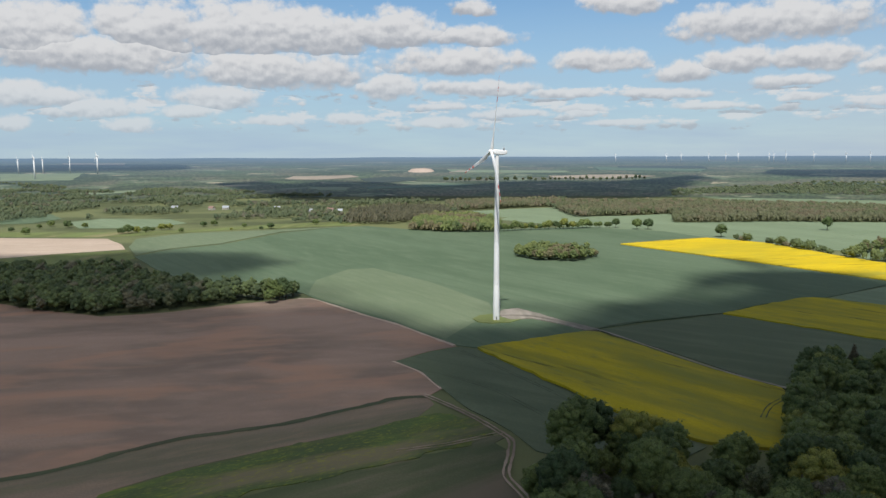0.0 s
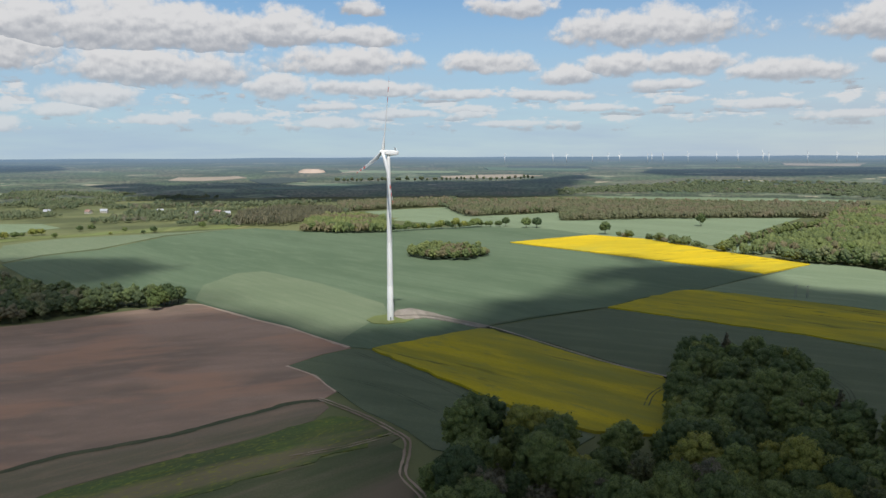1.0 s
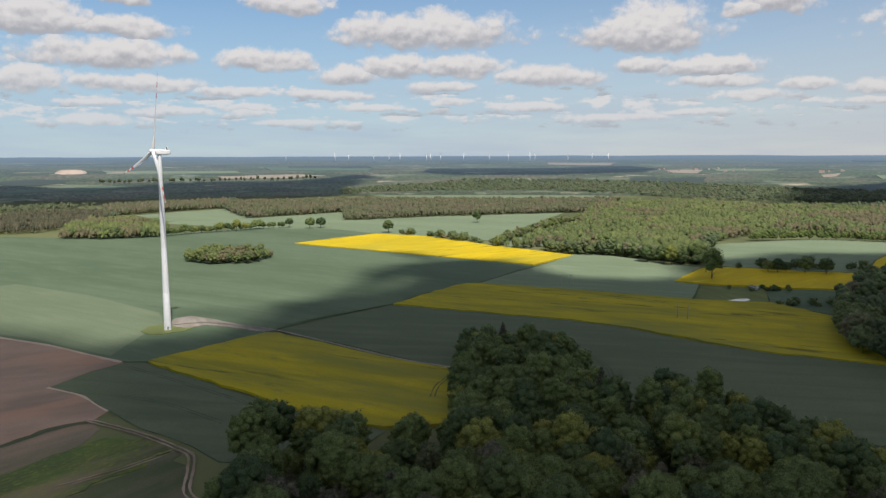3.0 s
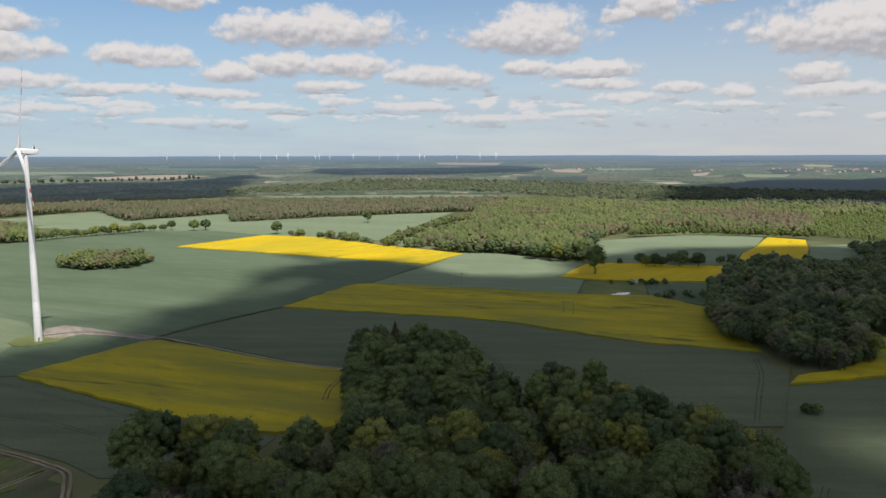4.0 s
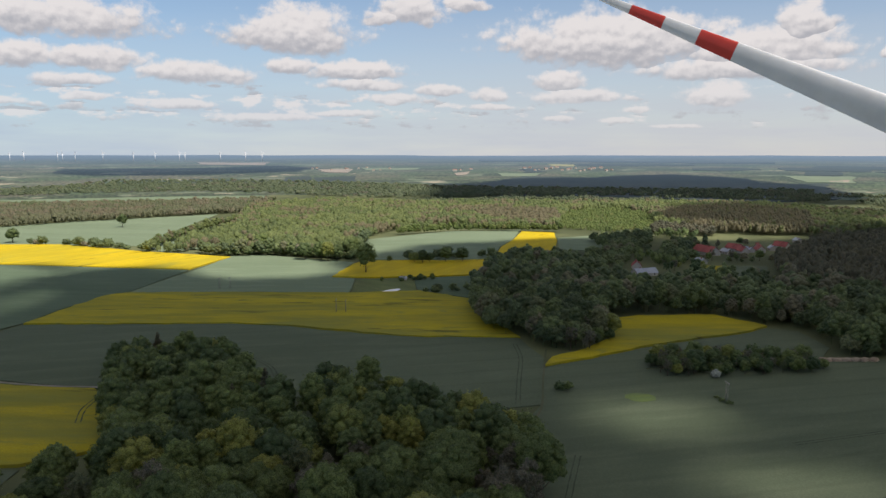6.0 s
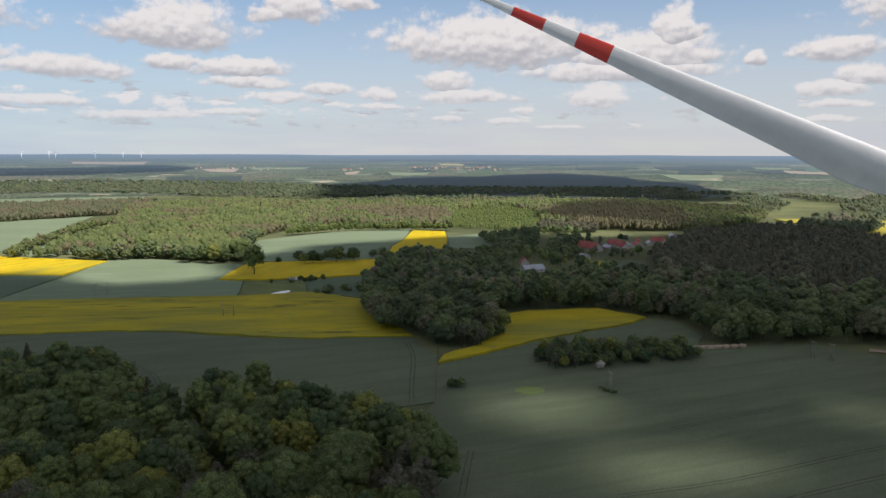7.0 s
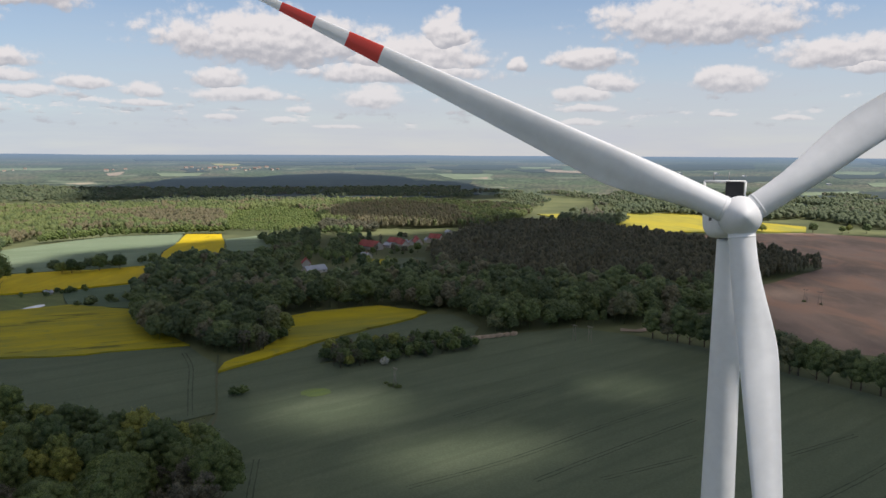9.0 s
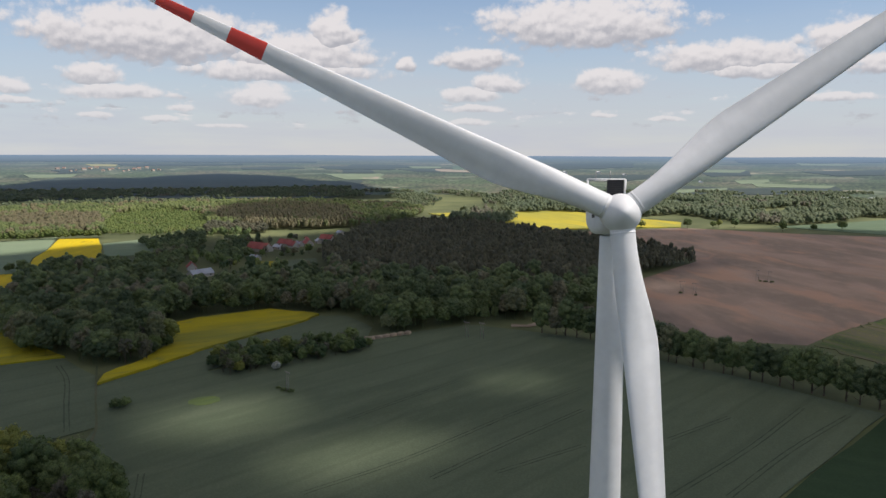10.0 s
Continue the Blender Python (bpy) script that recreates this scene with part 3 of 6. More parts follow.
TRACK_EAST_PLAN = [(447, 14), (452, -1), (498, -19), (510, -39)]
WOOD_NEAR_PLAN = [(22, 189), (31, 233), (42, 247), (62, 248), (74, 237), (77, 221), (85, 230), (97, 233), (105, 228), (116, 242), (125, 267), (160, 338), (176, 344), (182, 323), (201, 335), (214, 322), (199, 283), (177, 232), (154, 195), (179, 217), (210, 237), (209, 214), (223, 215), (225, 198), (214, 168), (214, 140), (194, 118), (174, 105), (146, 90), (65, 140), (18, 154)]
WOOD_WEST_PLAN = [(-398, 483), (-309, 519), (-271, 493), (-221, 481), (-182, 495), (-151, 518), (-107, 542), (-105, 538), (-153, 557), (-216, 580), (-291, 661), (-384, 650), (-523, 640)]
WOOD_ISLAND_PLAN = [(73, 759), (90, 725), (127, 717), (153, 748), (156, 762), (130, 803), (107, 815), (77, 785)]
WOOD_MID_PLAN = [(377, 290), (349, 261), (343, 237), (342, 225), (331, 213), (336, 197), (358, 186), (390, 201), (418, 222), (448, 206), (475, 173), (468, 138), (467, 117), (438, 97), (421, 86), (426, 66), (451, 40), (464, 14), (469, 1), (511, -42), (602, -45), (598, 22), (583, 83), (618, 165), (563, 218), (529, 257), (578, 319), (620, 385), (598, 412), (511, 380), (447, 345)]
WOOD_PINE_PLAN = [(563, -42), (648, -81), (692, -121), (751, -149), (705, -143), (788, -114), (902, -32), (1021, 77), (1043, 165), (917, 216), (800, 214), (701, 204), (611, 163), (577, 82), (591, 22)]
WOOD_NOOK_PLAN = [(337, 155), (326, 140), (348, 114), (371, 92), (386, 85), (389, 86), (393, 104), (370, 122), (366, 142), (345, 155)]
FOREST_A_PLAN = [(445, 710), (433, 649), (475, 614), (492, 562), (515, 544), (639, 659), (711, 691), (835, 688), (822, 614), (896, 538), (925, 487), (967, 444), (992, 387), (1002, 328), (1032, 235), (1204, 196), (1350, 202), (1434, 265), (1535, 516), (1320, 802), (1094, 1044), (1075, 1220), (859, 1200), (605, 882), (500, 800), (408, 720), (389, 704)]
FOREST_B_PLAN = [(208, 1378), (219, 1240), (281, 1265), (391, 1300), (344, 1130), (487, 1139), (738, 1111), (781, 1106), (1031, 1340), (956, 1336), (796, 1407), (518, 1552), (234, 1589)]
FOREST_C_PLAN = [(-46, 1036), (4, 1004), (64, 1001), (80, 1064), (81, 1135), (42, 1229), (-23, 1232), (-44, 1141)]
FOREST_D_PLAN = [(-687, 1170), (-594, 1196), (-516, 1269), (-467, 1290), (-387, 1138), (-304, 1116), (-258, 1132), (-199, 1188), (-147, 1127), (-73, 1153), (-30, 1181), (38, 1424), (202, 1544), (218, 1357), (286, 1781), (19, 1629), (-257, 1869), (-627, 2192), (-1047, 2410), (-1450, 2488), (-1818, 2255), (-959, 1183)]
FOREST_E_PLAN = [(1088, 57), (1373, -8), (1331, -143), (1210, -224), (1158, -367), (1308, -560), (1399, -895), (1627, -1040), (1707, -729), (1865, -460), (1702, -59), (1359, 72), (1214, 193)]
ROW_EAST_PLAN = [(431, -1), (418, -32), (380, -65), (359, -93), (336, -120), (316, -141), (283, -170)]
ROW_HEDGE_PLAN = [(-36, 1037), (12, 1019), (65, 1010), (112, 1031), (168, 1044), (210, 1059), (242, 1058)]
ROW_RAPE_PLAN = [(336, 914), (370, 864), (379, 833), (395, 775), (412, 745)]
ROW_GARDEN_PLAN = [(509, 492), (540, 476), (572, 454), (598, 433)]
ROW_HILL_PLAN = [(487, 607), (488, 557), (498, 535), (485, 578)]
RAPE_FAR_1_PLAN = [(202, 860), (270, 897), (322, 920), (370, 864), (384, 811), (395, 747), (432, 636), (361, 595), (323, 658), (281, 730), (240, 798)]
SHADE_NEAR_PLAN = [(-757, 784), (-405, 786), (-321, 784), (-274, 801), (-211, 790), (-164, 713), (-184, 652), (-191, 611), (-171, 559), (-121, 505), (-86, 504), (-55, 498), (-22, 452), (1, 415), (25, 432), (62, 452), (51, 501), (69, 514), (97, 517), (123, 504), (158, 510), (194, 580), (243, 661), (300, 650), (344, 620), (353, 564), (359, 523), (413, 493), (482, 541), (615, 543), (733, 515), (779, 467), (866, 404), (879, 349), (935, 279), (1073, 253), (1214, 193), (1165, 44), (1037, -15), (902, -60), (790, -135), (730, -165), (650, -105), (560, -80), (490, -110), (440, -165), (390, -245), (330, -340), (320, -700), (-300, -700), (-900, -200)]
FOREST_F_PLAN = [(777, 470), (909, 463), (942, 371), (830, 323), (699, 319), (668, 269), (625, 219), (713, 213), (768, 205), (681, 181), (611, 214), (636, 301), (693, 409)]
TONGUE_PLAN = [(396, 729), (458, 794), (524, 852), (595, 915), (670, 962)]
FOREST_G_PLAN = [(549, 1824), (684, 1951), (906, 1920), (1146, 1810), (1217, 1583), (1225, 1391), (1228, 1243), (1391, 1142), (1672, 856), (1965, 491), (2298, 577), (2005, 1028), (1827, 1500), (1812, 2006), (1559, 2332), (1222, 2517), (648, 2152)]
SHADE_RIDGE_PLAN = [(1187, 2799), (1267, 2900), (1714, 2696), (1992, 2593), (2038, 2424), (1905, 2369), (1583, 2490), (1245, 2688)]
SHADE_RIDGE_WEST_PLAN = [(-2015, 3008), (-1639, 3233), (-1128, 3353), (-1027, 3121), (-1468, 2893), (-1829, 2728)]
SOIL_SEAM_PLAN = [(-7, 312), (-20, 310), (-42, 294), (-62, 280), (-81, 271), (-96, 265), (-114, 250), (-127, 238), (-149, 225), (-170, 209)]
FOREST_H_PLAN = [(1089, 1102), (1305, 786), (1632, 407), (1457, 276), (1483, -52), (1637, -734), (2172, -971), (2117, -73), (2026, 384), (2219, 556), (1762, 1063), (1330, 1346)]
SEAM_EAST_PLAN = [(331, 207), (306, 192), (283, 178), (254, 160), (236, 152)]
WEED_SPOT_PLAN = [(293, 129), (291, 128), (289, 129), (287, 130), (285, 132), (284, 135), (285, 137), (285, 139), (287, 140), (289, 141), (292, 140), (294, 139), (295, 137), (296, 134), (296, 133), (295, 130)]
GAP_A_PLAN = [(283, 86), (273, 85), (262, 89), (254, 95), (247, 104), (243, 116), (244, 124), (244, 137), (255, 139), (262, 148), (276, 140), (285, 138), (295, 126), (299, 112), (296, 103), (294, 89)]
GAP_B_PLAN = [(255, 25), (247, 27), (238, 33), (229, 40), (223, 50), (218, 61), (218, 69), (218, 81), (226, 80), (230, 87), (243, 77), (251, 72), (260, 59), (266, 46), (264, 39), (263, 26)]
GAP_C_PLAN = [(346, -17), (338, -16), (330, -11), (323, -6), (318, 1), (316, 8), (317, 12), (319, 19), (327, 18), (333, 21), (343, 13), (349, 10), (355, 2), (358, -6), (356, -10), (353, -17)]
SOIL_RIM_PLAN = [(-105, 537), (-91, 533), (-71, 506), (-49, 477), (-29, 453), (-8, 421), (6, 400)]
SOIL_RIM_NEAR_PLAN = [(-25, 368), (-11, 349), (-1, 323)]
WOOD_CLUMP_PLAN = [(358, 227), (336, 202), (336, 189), (362, 185), (397, 200), (408, 223), (395, 243)]
ROW_BUSH_PLAN = [(412, 363), (425, 352), (446, 340)]
SHADE_NORTH_PLAN = [(-770, 2628), (-678, 2730), (-517, 2631), (-459, 2755), (-190, 2709), (11, 2527), (237, 2749), (437, 2725), (632, 2692), (814, 2772), (939, 2806), (955, 2733), (847, 2586), (680, 2253), (550, 1832), (422, 1793), (263, 1713), (154, 1788), (-5, 1668), (-181, 1680), (-282, 1686), (-440, 1880), (-577, 2254)]
SHADE_EAST_PLAN = [(1700, 1462), (1933, 1595), (2262, 1614), (2413, 1472), (2561, 1315), (2719, 1150), (2723, 921), (2643, 787), (2639, 682), (2406, 530), (2239, 436), (1755, 341), (1642, 423), (1689, 570), (1672, 707), (1569, 805), (1510, 921), (1502, 1040), (1338, 1028), (1227, 1041)]
FOREST_LOW_PLAN = [(6, 1395), (126, 1463), (225, 1506), (250, 1672), (118, 1660), (7, 1590)]
FOREST_SHADE_PLAN = [(-152, 1136), (-157, 1323), (-111, 1431), (-5, 1410), (15, 1253), (-44, 1180), (-79, 1123)]
YOUNG_PLAN = [(998, 609), (1164, 687), (1274, 654), (1199, 554), (977, 440), (897, 460), (886, 536)]
LARCH_PLAN = [(1064, 472), (1239, 534), (1399, 472), (1307, 336), (1030, 254), (983, 299), (975, 369), (1008, 416)]
LARCH_B_PLAN = [(942, 724), (1057, 789), (1115, 726), (1101, 672), (933, 571), (892, 618)]
VILLAGE_WOOD_PLAN = [(789, 438), (889, 410), (820, 373), (717, 343), (630, 313), (599, 330), (640, 365), (705, 368)]
VILLAGE_CLUMP_PLAN = [(763, 338), (828, 327), (718, 276), (663, 279), (671, 299)]
VILLAGE_ROW_PLAN = [(1005, 455), (985, 362), (935, 345), (905, 414)]
VILLAGE_RAPE_PLAN = [(685, 264), (695, 240), (634, 217), (621, 227)]
VILLAGE_WHEAT_PLAN = [(699, 241), (717, 215), (640, 188), (612, 196), (627, 214)]
FOREST_EDGE_PLAN = [(436, 690), (430, 652), (470, 612), (488, 566), (512, 542), (560, 590), (636, 655)]
WHEAT_FAR_F_PLAN = [(88, 1202), (159, 1374), (215, 1406), (215, 1322), (233, 1259), (296, 1268), (386, 1291), (343, 1137), (433, 1149), (499, 1080), (546, 1001), (680, 1062), (477, 851), (428, 784), (385, 834), (332, 923), (305, 949), (276, 1002), (201, 1052)]
ROW_FAR_PLAN = [(-9, 2765), (238, 2768), (443, 2761), (601, 2734), (744, 2738)]
EDGE_PLAN = [(692, 657), (778, 626), (833, 560), (852, 520)]

# the ground is one sheet out to the ridges
def swell(x, y):
    """Low rolls of the far country."""
    return 6.0 * min(1.0, max(0.0, (math.hypot(x, y) - 2800) / 1500)) * noise.noise(Vector((x / 500, y / 500, 3.0)))


rings = np.concatenate([np.linspace(0, 600, 13)[1:], np.geomspace(640, 4900, 70)])
spokes = 240
verts, faces = [(0.0, 0.0, 0.0)], []
for r in rings:
    for k in range(spokes):
        a = 2 * math.pi * k / spokes
        x, y = r * math.sin(a), r * math.cos(a)
        verts.append((x, y, float(ground_height(x, y)) + swell(x, y)))
for k in range(spokes):
    faces.append((0, 1 + (k + 1) % spokes, 1 + k))
for j in range(len(rings) - 1):
    for k in range(spokes):
        a, b = 1 + j * spokes + k, 1 + j * spokes + (k + 1) % spokes
        faces.append((a, b, b + spokes, a + spokes))


def ground_material():
    """Farmland in meadow tones, browner and more wooded far out."""
    m, n, bsdf, out = material("farmland", 0.95, 0.1)
    co = n.add("ShaderNodeTexCoord").outputs["Object"]
    big = n.noise(co, 1 / 160, 4.0, 0.6)
    tiny = n.noise(co, 0.6, 4.0, 0.7)
    c = n.mix(n.ramp(big.outputs[0], 0.4, 0.62), rgb(0.08, 0.095, 0.045), rgb(0.15, 0.165, 0.075))
    c = n.mix(n.math("MULTIPLY", tiny.outputs[0], 0.4), c, rgb(0.07, 0.07, 0.035))
    n.put(bsdf.inputs["Base Color"], c)
    bump(n, bsdf, tiny.outputs[0], 0.3, 0.3)
    return m


def painted_haze(n, bsdf, c):
    """Colour c of the far backdrop with haze painted in as bluish glow. Gives the place by bearing and distance."""
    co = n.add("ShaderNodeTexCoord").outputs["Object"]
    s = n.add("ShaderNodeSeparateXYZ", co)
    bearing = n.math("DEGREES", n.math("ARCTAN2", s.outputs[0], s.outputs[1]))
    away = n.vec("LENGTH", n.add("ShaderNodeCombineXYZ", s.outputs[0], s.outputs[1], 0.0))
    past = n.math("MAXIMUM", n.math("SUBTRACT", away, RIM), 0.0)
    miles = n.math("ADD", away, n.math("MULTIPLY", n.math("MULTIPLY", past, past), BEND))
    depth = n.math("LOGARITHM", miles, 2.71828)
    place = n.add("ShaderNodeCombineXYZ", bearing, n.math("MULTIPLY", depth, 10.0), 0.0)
    # painted haze: base colour fades to black and emission grows with distance
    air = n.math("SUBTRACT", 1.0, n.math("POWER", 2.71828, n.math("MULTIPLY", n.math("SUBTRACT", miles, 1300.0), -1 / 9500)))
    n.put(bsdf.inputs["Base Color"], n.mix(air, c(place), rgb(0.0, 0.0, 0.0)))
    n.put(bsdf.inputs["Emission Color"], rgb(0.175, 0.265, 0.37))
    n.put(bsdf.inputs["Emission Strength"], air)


def strip_material(name, color):
    """A far strip of field, with haze painted in."""
    m, n, bsdf, out = material(name, 0.95, 0.1)
    painted_haze(n, bsdf, lambda place: n.mix(n.noise(n.vec("MULTIPLY", place, (0.8, 2.0, 1.0)), 1.0, 4.0, 0.6).outputs[0], rgb(*[x * 0.7 for x in color]), rgb(*[x * 1.25 for x in color])))
    return m


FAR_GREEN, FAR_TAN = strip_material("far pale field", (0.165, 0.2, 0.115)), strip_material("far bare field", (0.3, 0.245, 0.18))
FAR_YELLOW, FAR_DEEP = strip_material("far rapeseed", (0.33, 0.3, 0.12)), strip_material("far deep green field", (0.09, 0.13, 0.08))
FAR_WOOD = strip_material("far dark or shade-darkened wood", (0.046, 0.058, 0.046))


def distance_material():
    """The far backdrop: woods, clearings and strips of field, with painted haze."""
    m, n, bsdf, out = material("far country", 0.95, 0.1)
    painted_haze(n, bsdf, lambda place: country(n, place))
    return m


def country(n, place):
    def layer(u, v, detail, rough, shift, warp=0.0):
        return n.noise(n.vec("MULTIPLY_ADD", place, (u, v, 1.0), (shift, shift * 0.7, 0.0)), 1.0, detail, rough, warp).outputs[0]

    crowns = layer(4.0, 2.6, 5.0, 0.75, 3.0)
    stands = layer(0.22, 0.55, 4.0, 0.6, 11.0)
    woods = layer(0.28, 0.66, 5.0, 0.62, 23.0)
    dark = layer(0.1, 0.5, 4.0, 0.55, 37.0)
    crops = layer(0.33, 1.3, 2.0, 0.5, 51.0)
    trees = n.mix(n.ramp(stands, 0.4, 0.6), rgb(0.08, 0.105, 0.058), rgb(0.12, 0.115, 0.08))
    trees = n.mix(n.ramp(dark, 0.5, 0.56), trees, rgb(0.06, 0.075, 0.045))
    trees = n.mix(n.ramp(crowns, 0.36, 0.66), n.mix(1.0, trees, rgb(0.45, 0.48, 0.45), "MULTIPLY"), n.mix(1.0, trees, rgb(1.35, 1.35, 1.2), "MULTIPLY"))
    land_c = n.mix(n.ramp(crops, 0.42, 0.46), rgb(0.085, 0.115, 0.062), rgb(0.14, 0.16, 0.1))
    land_c = n.mix(n.ramp(crops, 0.6, 0.62), land_c, rgb(0.34, 0.29, 0.2))
    land_c = n.mix(n.math("MULTIPLY", n.ramp(crowns, 0.6, 0.66), 0.7), land_c, rgb(0.05, 0.06, 0.03))
    return n.mix(n.ramp(woods, 0.57, 0.6), trees, land_c)


tagged(new("ground", mesh_of("ground", verts, faces, ground_material())), "green and brown farmland reaching to low ridges", "ground", kind="structure")
first_far = next(j for j, r in enumerate(rings) if r > 1900)
start = 1 + first_far * spokes
far_verts = [(x, y, z + 0.6) for x, y, z in verts[start:]]
far_faces = [tuple(i - start for i in f) for f in faces if min(f) >= start]
tagged(new("backdrop", mesh_of("backdrop", far_verts, far_faces, distance_material())), "far country of woods and field strips with painted haze under low ridges", "distance", kind="structure")

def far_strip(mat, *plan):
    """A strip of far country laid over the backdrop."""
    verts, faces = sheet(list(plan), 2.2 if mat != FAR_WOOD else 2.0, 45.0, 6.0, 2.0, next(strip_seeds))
    what = "narrow far field strip among hazy woods" if mat != FAR_WOOD else "dark or shade-darkened far wood between hazy field strips"
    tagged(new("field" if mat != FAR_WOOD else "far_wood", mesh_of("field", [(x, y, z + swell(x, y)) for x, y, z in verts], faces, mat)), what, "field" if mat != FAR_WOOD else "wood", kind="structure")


strip_seeds = itertools.count(300)
far_strip(FAR_GREEN, (-1579, 2713), (-1512, 2739), (-1328, 2823), (-1276, 2626), (-1471, 2525))
far_strip(FAR_TAN, (-583, 2810), (-568, 2897), (-359, 2951), (-321, 2901), (-467, 2806))
far_strip(FAR_TAN, (401, 2905), (657, 2895), (789, 2829), (655, 2792), (412, 2835))
far_strip(FAR_GREEN, (-441, 2481), (-296, 2424), (-276, 2193), (-373, 2236))
far_strip(FAR_GREEN, (-1034, 2092), (-925, 2284), (-876, 2142), (-943, 1997))
far_strip(FAR_TAN, (-1665, 3335), (-1396, 3342), (-1344, 3214), (-1594, 3191))
# a field in shade; the deep green also puts that shade into its colour
far_strip(FAR_DEEP, (-264, 2464), (0, 2704), (128, 2610), (0, 2438), (-229, 2297))
far_strip(FAR_TAN, (2012, 2358), (2122, 2263), (2028, 2193), (1974, 2263))
far_strip(FAR_TAN, (2297, 1877), (2380, 1862), (2304, 1820), (2252, 1828))
far_strip(FAR_GREEN, (2406, 1752), (2497, 1610), (2420, 1581), (2340, 1680))
far_strip(FAR_YELLOW, (2811, 1779), (2855, 1666), (2784, 1635), (2755, 1719))
far_strip(FAR_TAN, (1828, 2922), (2075, 2742), (1972, 2646), (1780, 2823))
far_strip(FAR_GREEN, (2176, 2271), (2349, 2101), (2288, 2074), (2135, 2196))
far_strip(FAR_GREEN, (2833, 822), (2901, 608), (2722, 556), (2695, 697))
far_strip(FAR_TAN, (2764, 651), (2800, 593), (2732, 582), (2717, 630))
far_strip(FAR_GREEN, (3405, -1085), (3330, -1261), (3188, -1198), (3250, -1047))
far_strip(FAR_GREEN, (3120, -548), (3071, -793), (2975, -749), (3016, -551))
far_strip(FAR_GREEN, (1820, -232), (1844, -365), (1770, -436), (1673, -343), (1690, -228))
far_strip(FAR_TAN, (2919, -411), (2880, -506), (2816, -486), (2853, -412))
far_strip(FAR_GREEN, (2664, -709), (2566, -942), (2450, -868), (2531, -691))
far_strip(FAR_DEEP, (3208, 365), (3186, 126), (3053, 143), (3069, 349))
far_strip(FAR_GREEN, (14, 3155), (490, 3061), (502, 2998), (36, 3048))
far_strip(FAR_DEEP, (626, 3178), (1035, 2995), (988, 2922), (625, 3057))
# wooded hill under cloud shade: this dark sheet paints the shade deeper
far_strip(FAR_WOOD, (2028, 1550), (2274, 1618), (2382, 1612), (2489, 1368), (2613, 1327), (2719, 1158), (2722, 898), (2597, 816), (2685, 633), (1870, 419), (1682, 502), (1598, 947), (1493, 1064), (1480, 1133))
far_strip(FAR_WOOD, (2549, 1745), (2635, 1713), (2545, 1612), (2473, 1672))
far_strip(FAR_WOOD, (2937, 1186), (3038, 1049), (2999, 941), (2921, 1009), (2879, 1156))
far_strip(FAR_WOOD, (3084, 907), (3247, 616), (3049, 578), (3004, 848))
far_strip(FAR_WOOD, (2955, 2251), (3198, 1888), (3338, 1366), (3417, 1018), (3290, 980), (3022, 1784), (2800, 2133))
far_strip(FAR_WOOD, (2897, 1710), (3147, 1263), (3058, 1227), (2818, 1617))
far_strip(FAR_WOOD, (2551, -360), (2632, -464), (2392, -588), (2599, -954), (2107, -803), (2031, -556), (1924, -273))
far_strip(FAR_WOOD, (2923, -98), (2952, -436), (2815, -495), (2750, -113))
far_strip(FAR_WOOD, (3013, -592), (3050, -788), (2884, -766), (2869, -624))
far_strip(FAR_WOOD, (2977, -971), (2957, -1254), (2799, -1188), (2819, -1033))
far_strip(FAR_WOOD, (3238, 128), (3452, -115), (3381, -403), (3201, -382), (3106, -14))
far_strip(FAR_WOOD, (3722, -908), (3754, -1588), (3451, -1460), (3388, -874))
far_strip(FAR_WOOD, (1761, 2239), (1855, 2218), (1572, 1868), (1409, 1780))
far_strip(FAR_WOOD, (1838, 2168), (1982, 2094), (1646, 1764), (1398, 1627))
far_strip(FAR_WOOD, (3238, 805), (3264, 631), (3239, 416), (3131, 542), (3077, 786))
far_strip(FAR_WOOD, (2987, 784), (3021, 686), (2920, 642), (2881, 756))
far_strip(FAR_WOOD, (3057, 569), (3122, 324), (3007, 329), (2987, 477))
far_strip(FAR_WOOD, (3051, 207), (3109, 91), (2990, 87), (2975, 167))
far_strip(FAR_WOOD, (732, 3201), (1064, 3139), (1049, 3027), (730, 3096))
far_strip(FAR_GREEN, (3201, 555), (3214, 413), (3145, 404), (3115, 519))
far_strip(FAR_YELLOW, (2924, 189), (2944, 85), (2855, 82), (2850, 175))
far_strip(FAR_GREEN, (2832, 743), (2845, 606), (2728, 599), (2705, 709))
far_strip(FAR_GREEN, (2281, -403), (2430, -580), (2201, -511), (2080, -368))
far_strip(FAR_GREEN, (2751, -675), (2767, -792), (2660, -744), (2649, -668))
far_strip(FAR_TAN, (3101, 423), (3075, 121), (2996, 140), (3003, 387))
far_strip(FAR_TAN, (23, 3043), (55, 3113), (148, 3127), (130, 3075))
far_strip(FAR_WOOD, (-309, 2845), (-189, 2914), (-102, 2879), (-99, 2794), (-254, 2702))



